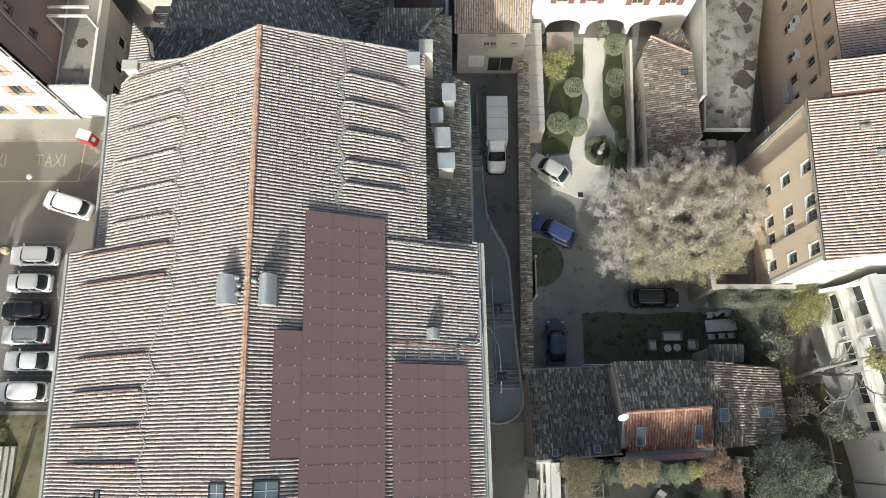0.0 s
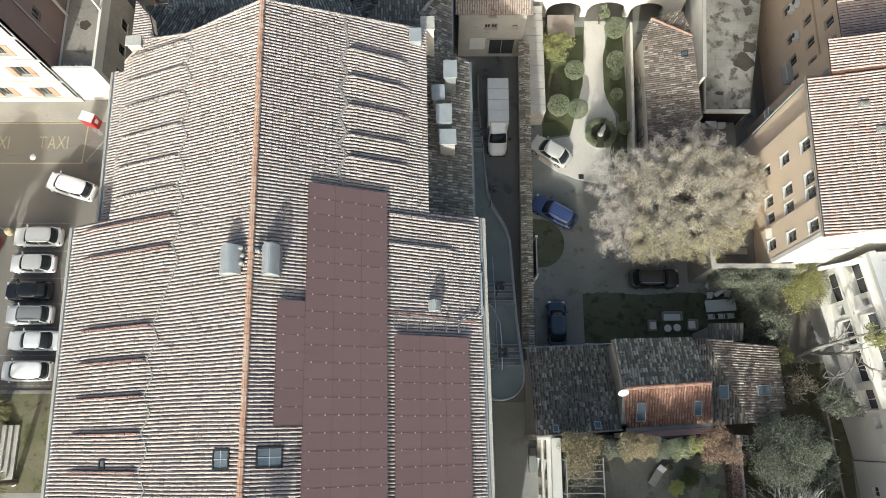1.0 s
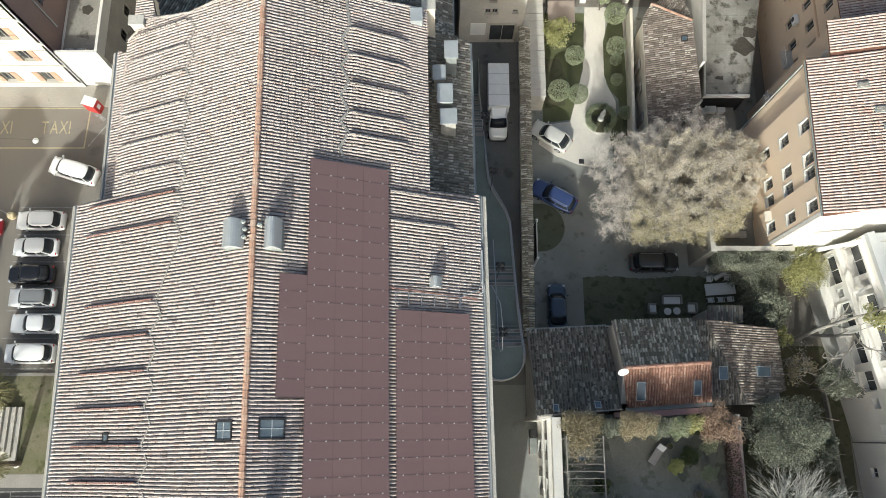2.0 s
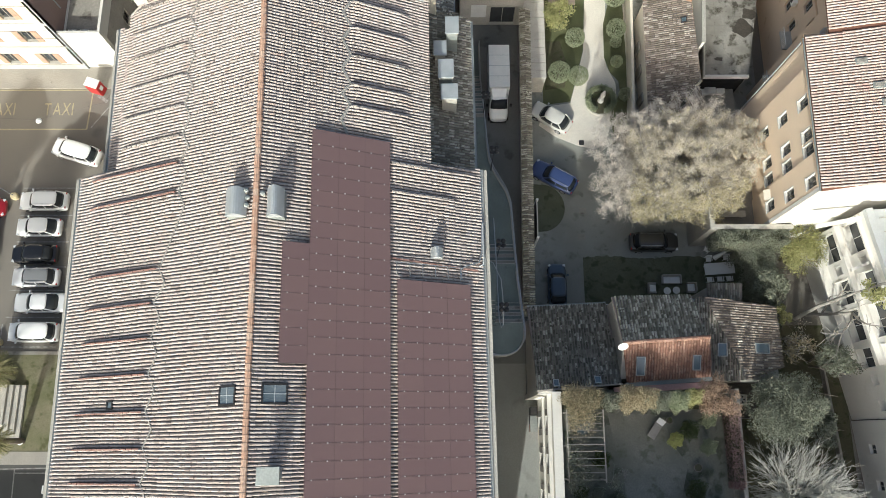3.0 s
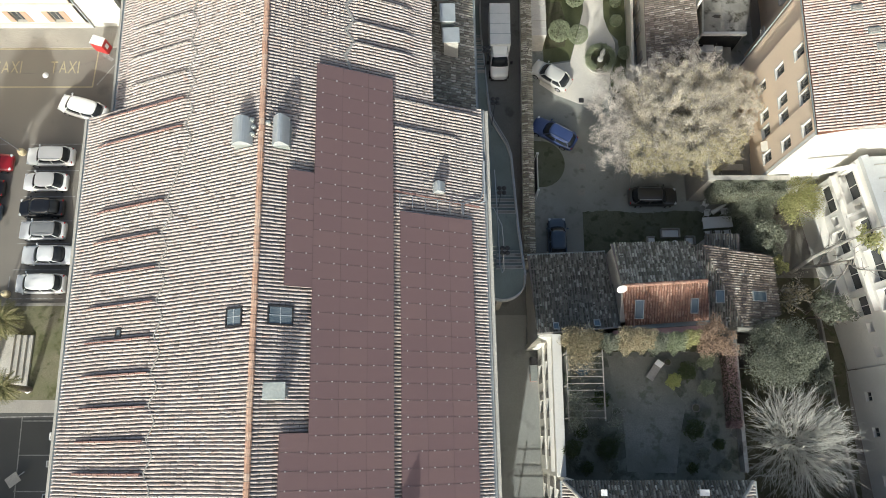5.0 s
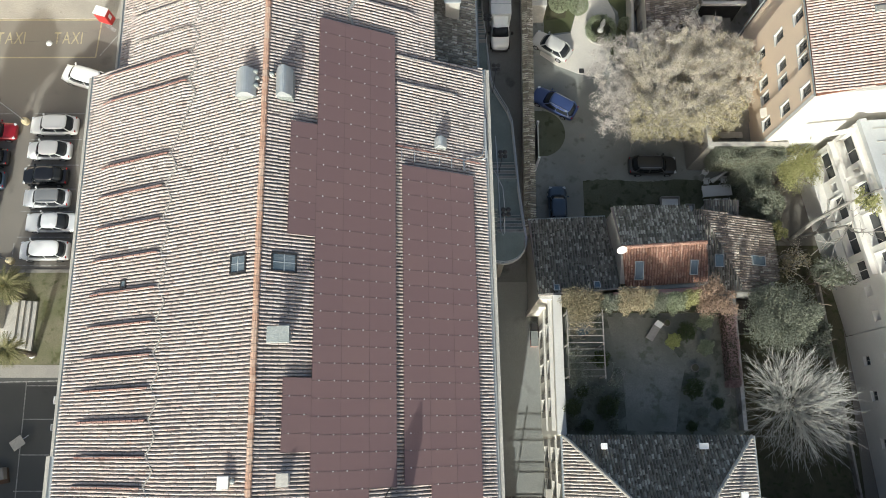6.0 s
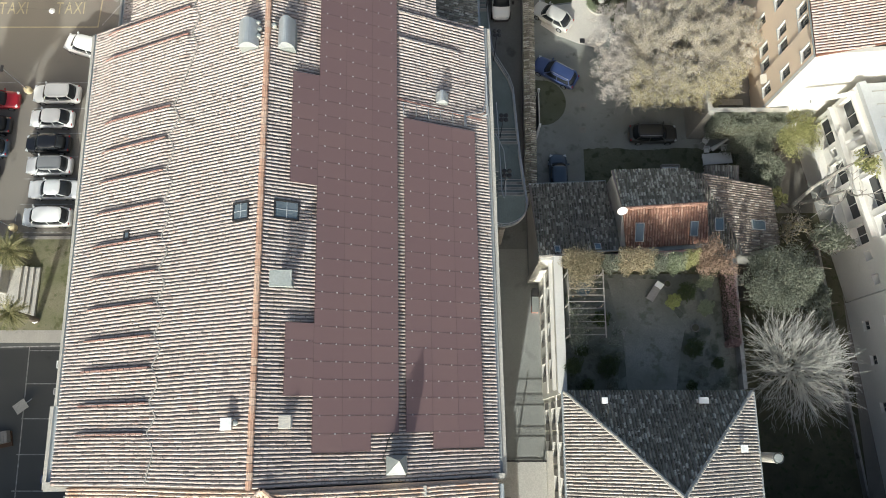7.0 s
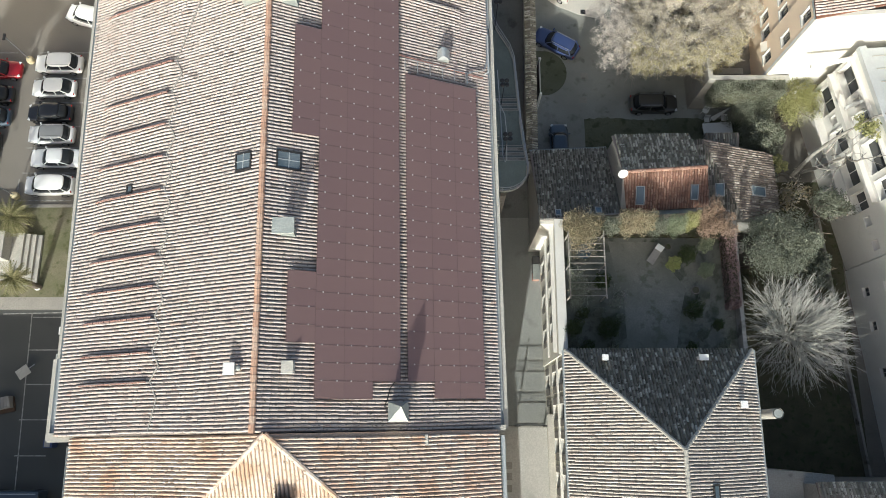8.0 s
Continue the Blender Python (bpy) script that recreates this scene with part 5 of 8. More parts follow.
for i in range(5):
    for j in range(19):
        y0, y1, k0, k1 = 28.3 + j * 1.03, 29.31 + j * 1.03, i / 5 + 0.004, (i + 1) / 5 - 0.004
        part("deck_slab", prism(B(), [(dkx(k0, y0), y0), (dkx(k1, y0), y0), (dkx(k1, y1), y1), (dkx(k0, y1), y1)], DZ, DZ + 0.025 + 0.004 * ((i * 7 + j * 3) % 4)), deck_concrete, dk, inworld=True)
part("edge", box(B(), 24.4, 28.65, 27.95, 28.2, DZ - 0.25, DZ + 0.16), render_white, ft, inworld=True, label="white painted roof edge")
part("side_edge", prism(B(), [(dkx(0, 28.0) - 0.16, 28.0), (dkx(0, 28.0), 28.0), (dkx(0, 48), 48), (dkx(0, 48) - 0.16, 48)], DZ - 0.3, DZ + 0.2), concrete_pale, ft, inworld=True)
# Flat black sheet stands for the shaded opening; the wall behind is solid.
part("shaded_void", box(B(), 24.6, 28.4, 27.98, 28.19, COURT, DZ - 0.5), dark_void, ft, inworld=True, label="near-black sheet for the shade inside the garage front")
for i, (x, y, rx, ry) in enumerate(((29.4, 40.4, 0.75, 1.0), (29.5, 38.6, 0.4, 0.5), (29.3, 34.7, 0.7, 0.6), (28.6, 33.2, 0.95, 0.9), (28.1, 35.8, 0.25, 0.25), (26.0, 29.9, 0.4, 0.2))):
    pd_ = thing("puddle", "dark brown damp patch on the flat roof", "puddle", at=(x, y, DZ + 0.037), kind="structure")
    part("water", prism(B(), [(math.cos(q) * rx * (1 + 0.22 * math.sin(3 * q + i)), math.sin(q) * ry * (1 + 0.18 * math.cos(4 * q + 2 * i))) for q in (math.tau * k / 26 for k in range(26))], 0, 0.004), dark_concrete, pd_)
for x, y, sx, sy in ((24.9, 27.4, 0.35, 0.25), (25.6, 27.55, 0.5, 0.3), (26.6, 27.5, 0.35, 0.22)):
    cr_ = thing("garden_box", "white storage box on the yard", "box", at=(x, y, 0.6), group="yard boxes")
    part("case", box(B(), -sx, sx, -sy, sy, 0, 0.5, 0.03), plastic_white, cr_)
    part("lid", box(B(), -sx - 0.03, sx + 0.03, -sy - 0.03, sy + 0.03, 0.5, 0.56, 0.02), plastic_white, cr_)
ww = thing("side_wall", "tall white rendered wall beside the flat roof", "wall", at=(24.3, 36, COURT), kind="structure")
part("wall", prism(B(), [(24.05, 30.9), (24.3, 30.9), (25.5, 46), (25.25, 46)], COURT, 4.3), render_white, ww, inworld=True)
part("coping", prism(B(), [(24.0, 30.85), (24.35, 30.85), (25.55, 46), (25.2, 46)], 4.3, 4.4), concrete_pale, ww, inworld=True)
sheet("yard", "grey concrete yard before the garage", "ground", [(23.4, 19.5), (28.0, 19.5), (28.0, 27.95), (24.0, 27.95)], 0.6, concrete, 1.7)

oh = thing("apartment_house", "peach apartment house with white sills, sunlit reveals painted white and a rose tiled roof", "apartment house", at=(33, 19, COURT))
X0 = 28.1


def plain_window(parent, x, y, z, w=0.95, h=1.5):
    """White sill of a window in the peach front, and its north reveal whitened as sunlit."""
    part("sill", box(B(), x - 0.07, x + 0.2, y - w / 2 - 0.05, y + w / 2 + 0.08, z - h / 2 - 0.12, z - h / 2 + 0.004), render_white, parent, inworld=True)
    part("jamb", box(B(), x - 0.015, x + 0.19, y + w / 2 - 0.004, y + w / 2 + 0.08, z - h / 2 + 0.004, z + h / 2), render_white, parent, inworld=True)


def peach_wall(x, y0, y1, spots):
    """One stretch of the peach front from y0 south to y1 with its windows."""
    facade("wall", oh, (x, y0), (x, y1), COURT, 14.6, [(y0 - y - 0.475, z - 0.75, 0.95, 1.5) for y, z in spots], render_orange, frame=shutter_grey)
    for y, z in spots:
        plain_window(oh, x, y, z)


peach_wall(X0 + 0.32, 25.4, 23.1, [])
peach_wall(X0, 23.1, 16.05, [(20.9, 6.05), (20.7, 9.6), (20.5, 13.1), (18.2, 5.95), (18.05, 9.5), (17.8, 13.1), (16.75, 5.85), (16.6, 9.4), (16.6, 13.05)])
peach_wall(X0 - 0.1, 16.05, 12.9, [(14.4, 5.75), (14.15, 9.4), (14.0, 13.0)])
awn = thing("awning", "small pale cloth awning over a low window", "awning", at=(X0 - 0.1, 15.3, 6.0))
part("cloth", prism(B(), [(-0.45, -0.4), (0, -0.4), (0, 0.5), (-0.45, 0.5)], lambda x, y: 0.7 * x, lambda x, y: 0.7 * x + 0.03), render_cream, awn)
part("arm", tube(B(), [(0, -0.38, -0.3), (-0.45, -0.38, -0.32)], 0.015, 5), metal_steel, awn)
facade("wall", oh, (X0 - 0.1, 12.9), (46, 14.2), COURT, 14.6, [], render_white)
part("wall", box(B(), X0 + 0.7, 46, 25.1, 25.4, COURT, 14.6), render_orange, oh, inworld=True)
part("downpipe", tube(B(), [(X0 - 0.08, 25.2, COURT), (X0 - 0.08, 25.2, 14.5)], 0.06, 8), metal_grey, oh, inworld=True)
part("roof_terrace", box(B(), X0 - 0.2, X0 + 2.6, 25.0, 25.5, 14.4, 14.9), render_band, oh, inworld=True)
zoh = lambda x, y: 15.0 + 0.30 * (x - 27.7)
wroof(oh, [(27.7, 12.6), (46.4, 13.9), (46.4, 25.2), (27.9, 25.2)], (-1, 0), zoh, tile_rose, 18, under=under_red, pick=lambda x, y: y < 15 and x < 34, pitch=0.235, length=0.42)
gutter(oh, (27.6 - 33, 12.6 - 19, 15.9), (27.8 - 33, 25.2 - 19, 15.9), r=0.06, material=metal_dull)
for i, (x, y) in enumerate(((31.3, 22.5), (32.2, 20.4), (32.6, 19.0), (33.0, 16.4), (33.6, 14.8))):
    v = thing("roof_vent", "small grey louvred vent tile on rose tiles", "vent", m=Matrix.Translation((x, y, zoh(x, y) + 0.06)) @ Matrix.Rotation(-math.atan(0.3), 4, "Y"), group="vent tiles")
    part("base", box(B(), -0.42, 0.42, -0.27, 0.27, -0.05, 0.12, 0.02), metal_dull, v)
    part("cowl", box(B(), -0.32, 0.34, -0.19, 0.19, 0.12, 0.17, 0.02), concrete, v)
oh2 = thing("apartment_house", "peach wing with its wall colour darkened for shade and white air-conditioning boxes", "apartment house", at=(36, 34, COURT))
wins = [(46 - y, z, 0.9, 1.5) for y in (30.4, 32.4, 34.6, 37.6, 40.0) for z in (4.6, 7.9, 11.2)]
facade("wall", oh2, (32.0, 46), (32.0, 28.0), COURT, 13.9, wins, render_peach_shaded)
zo2 = lambda x, y: 14.0 + 0.30 * (x - 31.7)
wroof(oh2, [(31.7, 28.3), (48, 28.3), (48, 46.2), (31.7, 46.2)], (-1, 0), zo2, tile_rose, 19, under=under_red, pitch=0.235, length=0.42)
part("string_course", box(B(), 31.92, 32.0, 28.3, 46, 9.9, 10.1), render_band, oh2, inworld=True)
part("middle_wall", box(B(), 29.95, 47, 25.45, 28.0, COURT, 15.2), render_peach_shaded, oh2, inworld=True)
wroof(oh2, [(29.55, 25.25), (47, 25.25), (47, 28.25), (29.65, 28.25)], (-1, 0), zoh, tile_rose, 36, under=under_red, pitch=0.235, length=0.42)
for y in (26.2, 30.6):
    x = 29.95 if y < 28 else 32.0
    part("balcony", box(B(), x - 1.0, x, y - 0.9, y + 0.9, 5.0, 5.15), concrete_pale, oh2, inworld=True)
    part("balcony_rail", box(B(), x - 1.02, x - 0.98, y - 0.9, y + 0.9, 5.95, 6.0), plastic_white, oh2, inworld=True)
    for k in range(10):
        part("baluster", box(B(), x - 1.01, x - 0.99, y - 0.88 + k * 0.195, y - 0.86 + k * 0.195, 5.15, 5.95), plastic_white, oh2, inworld=True)
for y, z in ((36.5, 7.4), (36.5, 8.4), (33.6, 7.6), (29.3, 6.4), (40.5, 8.6)):
    ac = thing("air_conditioner", "white air-conditioning unit on a wall bracket", "air conditioner", at=(31.75, y, z - 1), group="air conditioners")
    part("case", box(B(), -0.2, 0.2, -0.42, 0.42, 0, 0.62, 0.02), plastic_white, ac)
    part("bracket", box(B(), -0.15, 0.28, -0.35, 0.35, -0.05, 0), metal_dark, ac)
    part("grille", _moved(disc(B(), (0, 0, 0), 0.24, 0.02, 14), Matrix.Translation((-0.2, 0.05, 0.31)) @ Matrix.Rotation(-math.pi / 2, 4, "Y")), metal_dark, ac)


def dish(x, y, z, r, label, pole=1.0, tilt=35, az=10):
    t = thing("satellite_dish", label, "satellite dish", at=(x, y, z))
    bm = B()
    n, rings = 18, []
    for k in range(5):
        q = k / 4
        rings.append([bm.verts.new((math.cos(a) * r * q, math.sin(a) * r * q, 0.22 * r * q * q)) for a in (math.tau * i / n for i in range(n))] if k else [bm.verts.new((0, 0, 0))])
    for i in range(n):
        bm.faces.new((rings[0][0], rings[1][i], rings[1][(i + 1) % n]))
    for a, b in zip(rings[1:], rings[2:]):
        for i in range(n):
            bm.faces.new((a[i], b[i], b[(i + 1) % n], a[(i + 1) % n]))
    out = bmesh.ops.extrude_face_region(bm, geom=bm.faces[:])
    bmesh.ops.translate(bm, vec=(0, 0, -0.02), verts=[v for v in out["geom"] if isinstance(v, bmesh.types.BMVert)])
    bm.transform(Matrix.Translation((0, 0, 0)) @ Matrix.Rotation(radians(az), 4, "Z") @ Matrix.Rotation(radians(tilt), 4, "X"))
    part("reflector", bm, plastic_white, t, smooth=True)
    part("mast", tube(B(), [(0, 0.1, -pole), (0, 0.05, -0.05)], 0.03, 8), metal_steel, t)
    part("feed_arm", tube(B(), [(0, -0.05, 0), (0, -r * 0.9, r * 0.5)], 0.015, 6), metal_steel, t)


dish(29.9, 25.9, 14.3, 0.5, "white satellite dish on the roof edge", 1.0)
dish(33.6, 27.3, 15.9, 0.4, "white satellite dish on rose tiles", 0.8)

# ---- white balconied building to the east ----
eb = thing("balcony_building", "white building with stacked balconies and a pale metal deck", "building", at=(36, 4, COURT))
P, Q = Vector((33.2, 12.5)), Vector((36.2, -3.5))
D = (Q - P).normalized()
O = Vector((D.y, -D.x))
holes = []
for z in (3.2, 7.0):
    for s, wd in ((0.35, 2.5), (3.3, 0.75), (4.5, 2.1), (7.1, 2.7), (10.4, 1.7), (12.7, 0.85), (14.8, 0.85)):
        holes.append((s, z + (0.9 if wd < 1 else 0), wd, 2.1 if wd > 1 else 0.85))
facade("wall", eb, tuple(P), tuple(Q), COURT, 10.4, holes, render_white, thick=0.6, frame=plastic_white, sill=render_white, setback=0.5)
part("body", prism(B(), [tuple(P - O * 0.62), tuple(Q - O * 0.62), (50, -3.5), (50, 13)], COURT, 10.3), render_white, eb, inworld=True)
for z, k in ((2.7, 0.75), (6.3, 0.45), (9.5, 0.3)):
    a, b = P + D * 0.1, P + D * 12.0
    part("string_course", prism(B(), [tuple(a), tuple(b), tuple(b + O * k), tuple(a + O * k)], z, z + 0.2), render_white, eb, inworld=True)
part("deck", prism(B(), [tuple(P + O * 0.1), tuple(P + D * 10.6 + O * 0.1), (50, 1.5), (50, 13.5)], 10.4, 10.6), metal_roof, eb, inworld=True, label="pale standing-seam metal deck")
for i in range(9):
    a = P + D * (0.9 + i * 1.15) - O * 0.9
    part("seam", prism(B(), [tuple(a), tuple(a - D * 0.06), (48, a.y + 1.1), (48, a.y + 1.16)], 10.6, 10.65), concrete_pale, eb, inworld=True)
part("parapet", prism(B(), [tuple(P + O * 0.15), tuple(P + D * 10.6 + O * 0.15), tuple(P + D * 10.6 - O * 0.45), tuple(P - O * 0.45)], 10.6, 10.95), metal_roof, eb, inworld=True)
part("roof_slab", prism(B(), [tuple(P + D * 10.6 + O * 0.3), tuple(Q + O * 0.3), (50, -3.8), (50, 1.5)], 10.4, 10.75), render_white, eb, inworld=True)
part("canopy_beam", prism(B(), [(29.6, 11.2), (29.6, 11.5), (48, 15.2), (48, 14.9)], 9.6, 9.85), render_white, eb, inworld=True, label="white beam between two buildings")
part("canopy_beam", prism(B(), [(32.3, 7.8), (32.3, 8.05), (36, 9.6), (36, 9.35)], 9.0, 9.2), render_white, eb, inworld=True, label="white beam over the upper windows")
eb2 = thing("white_house", "shaded white house with small square windows", "house", at=(40, -14, COURT))
facade("wall", eb2, (36.1, -3.6), (38.5, -34), COURT, 9.5, [(s, z, 0.8, 0.9) for s in (2.0, 5.0, 9.0, 13, 18, 23) for z in (1.2, 4.4, 7.2)], render_white, sill=render_white)
part("roof", prism(B(), [(35.8, -3.5), (50, -3.5), (50, -34), (38.2, -34)], 9.5, 9.8), render_white, eb2, inworld=True)
limb = thing("fallen_limb", "thick bare limb that leans over the upper windows", "tree limb", at=(32.2, 5.6, COURT))
part("trunk", tube(B(), [(0, 0, 0), (-0.3, 0.3, 5), (0.2, 0.5, 9), (1.5, 0.9, 11.6), (3.4, 1.2, 12.4)], 0.2, 8, 0.08), bark_pale, limb)
fence_wall = thing("garden_wall", "low pale wall along the back gardens", "wall", at=(34, -12, COURT), kind="structure")
part("wall", prism(B(), [(33.8, 2.0), (34.0, 2.0), (36.5, -32), (36.3, -32)], COURT, -0.3), concrete, fence_wall, inworld=True)

# ---- the house on the terrace ----
hs = thing("terrace_house", "old house of several tiled roofs beside a roof terrace", "house", at=(14, 2, LANE))
zl = lambda x, y: 8.9 - 0.47 * (y + 1.45)
wroof(hs, [(6.75, 5.5), (7.05, -1.5), (13.6, -0.95), (13.4, 5.85)], (0, 1), zl, tile_shaded, 21, length=0.36, pick=lambda x, y: y > 3.5)
zc = lambda x, y: 10.1 - 0.52 * (y - 2.1)
wroof(hs, [(13.3, 5.95), (13.55, 2.0), (20.15, 2.45), (19.75, 6.1)], (0, 1), zc, tile_lichen, 22, length=0.36, pick=lambda x, y: x > 15)
zr = lambda x, y: 10.1 - 0.45 * (2.2 - y)
wroof(hs, [(13.6, 1.95), (14.0, -0.85), (20.5, -0.4), (20.2, 2.4)], (0, -1), zr, tile_red, 23, under=under_red, pick=lambda x, y: x < 19)
ridge_row(hs, (13.5 - 14, 2.0 - 2, 10.2 + 0.95), (20.2 - 14, 2.45 - 2, 10.2 + 0.95), 0.42, 0.16, tile_red)
zes = lambda x, y: 5.23 + 0.185 * (y + 0.4)
wroof(hs, [(20.6, 6.2), (21.3, 6.3), (24.75, -0.4), (20.55, -0.65)], (0, -1), zes, tile_shaded, 24)
zee = lambda x, y: 6.6 - 0.36 * (x - 21.0)
wroof(hs, [(21.35, 6.3), (28.2, 5.9), (28.4, 0.7), (24.8, -0.4)], (1, 0), zee, tile_brown, 25, pick=lambda x, y: x < 25)
wallm = [(7.3, -1.3, 13.3, 5.2, 5.4, render_white), (13.6, -0.7, 19.9, 5.7, 7.2, render_grey), (20.2, -0.3, 27.9, 5.6, 4.0, render_grey)]
for x0, y0, x1, y1, zt, mm in wallm:
    part("wall", box(B(), x0, x1, y0, y1, LANE, zt), mm, hs, inworld=True)
part("wall", prism(B(), [(7.3, -1.3), (13.5, -0.8), (13.3, 5.2), (7.1, 5.1)], 5, lambda x, y: zl(x, y) - 0.22), render_white, hs, inworld=True)
part("wall", prism(B(), [(13.55, -0.6), (20.2, -0.2), (20.0, 2.3), (13.6, 2.0)], 5, lambda x, y: zr(x, y) - 0.22), render_grey, hs, inworld=True)
part("wall", prism(B(), [(13.6, 2.0), (20.0, 2.3), (19.6, 5.8), (13.45, 5.7)], 5, lambda x, y: zc(x, y) - 0.22), render_grey, hs, inworld=True)
part("eave_board", prism(B(), [(7.0, -1.6), (13.6, -1.05), (13.6, -0.95), (7.0, -1.45)], 8.6, 8.95), wood_grey, hs, inworld=True)
part("ledge", prism(B(), [(13.0, -1.75), (20.6, -1.25), (20.6, -0.8), (13.0, -1.25)], 8.3, 8.62), mat("pink_render", (0.60, 0.38, 0.35), (0.54, 0.34, 0.31), 0.8, 8), hs, inworld=True, label="faded pink rendered ledge")
part("skirt", prism(B(), [(13.9, -1.2), (20.6, -0.75), (20.6, -0.45), (13.9, -0.9)], 8.5, 8.7), metal_dull, hs, inworld=True, label="grey flashing under the red tiles")
gutter(hs, (6.75 - 14, 5.62 - 2, zl(7, 5.5) + 0.9), (13.4 - 14, 5.97 - 2, zl(13, 5.85) + 0.9), r=0.08)
gutter(hs, (21.3 - 14, 6.42 - 2, 5.4), (20.2 - 14, 6.3 - 2, 5.4), r=0.06)
for x, y, zf, pt, wx, wy in ((8.5, -0.95, zl, -0.47, 0.45, 0.6), (11.75, -0.7, zl, -0.47, 0.5, 0.6), (14.95, 0.35, zr, 0.45, 0.7, 1.5), (19.25, 0.6, zr, 0.45, 0.6, 1.2), (22.7, 2.0, zes, 0.185, 0.75, 1.1)):
    rooflight(0, 0, wx, wy, 0, None, "blue-glazed rooflight set in tiles", 1, 1, blue_glass, m=Matrix.Translation((x, y, zf(x, y) + 0.06)) @ Matrix.Rotation(math.atan(pt), 4, "X"), edge=0.05, frame=metal_grey)
rooflight(0, 0, 1.4, 0.85, 0, None, "broad blue-glazed rooflight set in mossy tiles", 1, 1, blue_glass, m=Matrix.Translation((26.4, 2.2, zee(26.4, 0) + 0.06)) @ Matrix.Rotation(math.atan(0.36), 4, "Y"), edge=0.05, frame=metal_grey)
dish(13.35, 1.7, 10.75, 0.4, "round white satellite dish on the house roof", 0.9, 55, 5)
shed = thing("shed", "little shed with a worn tiled roof", "shed", at=(23.8, 7.4, COURT))
zsd = lambda x, y: 3.6 + 0.25 * (y - 6.4)
wroof(shed, [(22.6, 6.5), (25.6, 6.5), (25.6, 7.9), (22.6, 7.9)], (0, -1), zsd, tile_grey, 26)
part("wall", box(B(), 22.8, 25.4, 6.6, 7.7, COURT, 3.4), stone, shed, inworld=True)

# ---- building with the roof terrace ----
TF = 8.45
tbld = thing("terrace_building", "cream lane-side building that carries a roof garden", "building", at=(15, -7, LANE))
holes = []
for s in (1.6, 4.6, 7.6):
    holes += [(s, 0.2, 1.0, 1.9), (s, 4.6, 1.0, 1.7)]
facade("front", tbld, (8.15, -1.7), (8.2, -11.9), LANE, 9.3, holes, render_ivory, sill=render_white, frame=shutter_grey, shutters=shutter_grey)
part("deck", box(B(), 8.5, 22.3, -12.7, -1.4, TF - 0.4, TF), moss_floor, tbld, inworld=True, label="damp mossy terrace floor")
part("core", box(B(), 8.6, 22.2, -12.55, -1.6, LANE, TF - 0.4), render_grey, tbld, inworld=True)
part("pier", box(B(), 8.2, 8.7, -12.24, -11.9, LANE, 9.3), render_ivory, tbld, inworld=True)
part("coping", box(B(), 8.05, 8.75, -12.19, -1.6, 9.3, 9.42, 0.03), render_white, tbld, inworld=True, label="white coping of the terrace wall")
part("cornice", box(B(), 7.85, 8.15, -11.9, -1.7, 7.75, 8.0), render_white, tbld, inworld=True)
part("string_course", box(B(), 8.0, 8.15, -11.9, -1.7, 3.5, 3.7), render_white, tbld, inworld=True)
part("parapet", box(B(), 22.0, 22.3, -11.9, -1.4, TF, 9.4), concrete, tbld, inworld=True)
part("wall", prism(B(), [(7.1, -1.75), (8.4, -1.75), (8.4, -1.3), (7.1, -1.3)], LANE, 8.4), render_white, hs, inworld=True)
part("path", prism(B(), [(12.4, -3.2), (12.75, -5.2), (13.4, -7.6), (13.5, -11.9), (17.2, -12.0), (17.7, -9.2), (18.3, -7.0), (17.3, -5.6), (16.6, -3.3)], TF, TF + 0.012), path_worn, tbld, inworld=True)
part("soil_bed", box(B(), 8.8, 21.5, -2.9, -1.6, TF, TF + 0.3), soil, tbld, inworld=True)

hip = thing("hipped_house", "house under a weathered hip roof with a shaded north slope", "house", at=(15.2, -22, LANE))
HA = (14.36, -18.98, 17.9)
HN, HZ, HW, HE = -12.3, 13.4, 7.87, 20.92
HS = -36.0
zhn = lambda x, y: HA[2] - (HA[2] - HZ) / (HN - HA[1]) * (y - HA[1])
zhw = lambda x, y: HA[2] - (HA[2] - HZ) / (HA[0] - HW) * (HA[0] - x)
zhe = lambda x, y: HA[2] - (HA[2] - HZ) / (HE - HA[0]) * (x - HA[0])
# North slope takes the shade-toned tile, the two sunlit slopes the beige one.
wroof(hip, [(HW, HN), (HA[0], HA[1]), (HE, HN)], (0, 1), zhn, tile_shaded, 31, pick=lambda x, y: y > -15.5, length=0.32)
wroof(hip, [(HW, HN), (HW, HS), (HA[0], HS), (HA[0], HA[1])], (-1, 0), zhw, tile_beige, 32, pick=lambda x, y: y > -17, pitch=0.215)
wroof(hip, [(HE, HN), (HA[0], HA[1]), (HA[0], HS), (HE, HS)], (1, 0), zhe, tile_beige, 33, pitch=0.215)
ho = lambda x, y, z: (x - 15.2, y + 22, z + 0.95)
ridge_row(hip, ho(HW, HN, HZ + 0.06), ho(*HA[:2], HA[2] + 0.06), 0.42, 0.14, concrete_pale)
ridge_row(hip, ho(HE, HN, HZ + 0.06), ho(*HA[:2], HA[2] + 0.06), 0.42, 0.14, concrete_pale)
ridge_row(hip, ho(HA[0], HS, HA[2] + 0.06), ho(*HA[:2], HA[2] + 0.06), 0.42, 0.16, concrete_pale)
holes = []
for i in range(9):
    s = 1.0 + i * 2.6
    holes += [(s, 0.0, 1.1, 2.0), (s, 4.0, 1.1, 1.9), (s, 7.4, 1.1, 1.9), (s, 10.6, 1.1, 1.7)]
facade("front", hip, (8.3, -12.2), (8.5, -36), LANE, 13.2, holes, render_ivory, sill=render_white, frame=shutter_grey, shutters=shutter_grey)
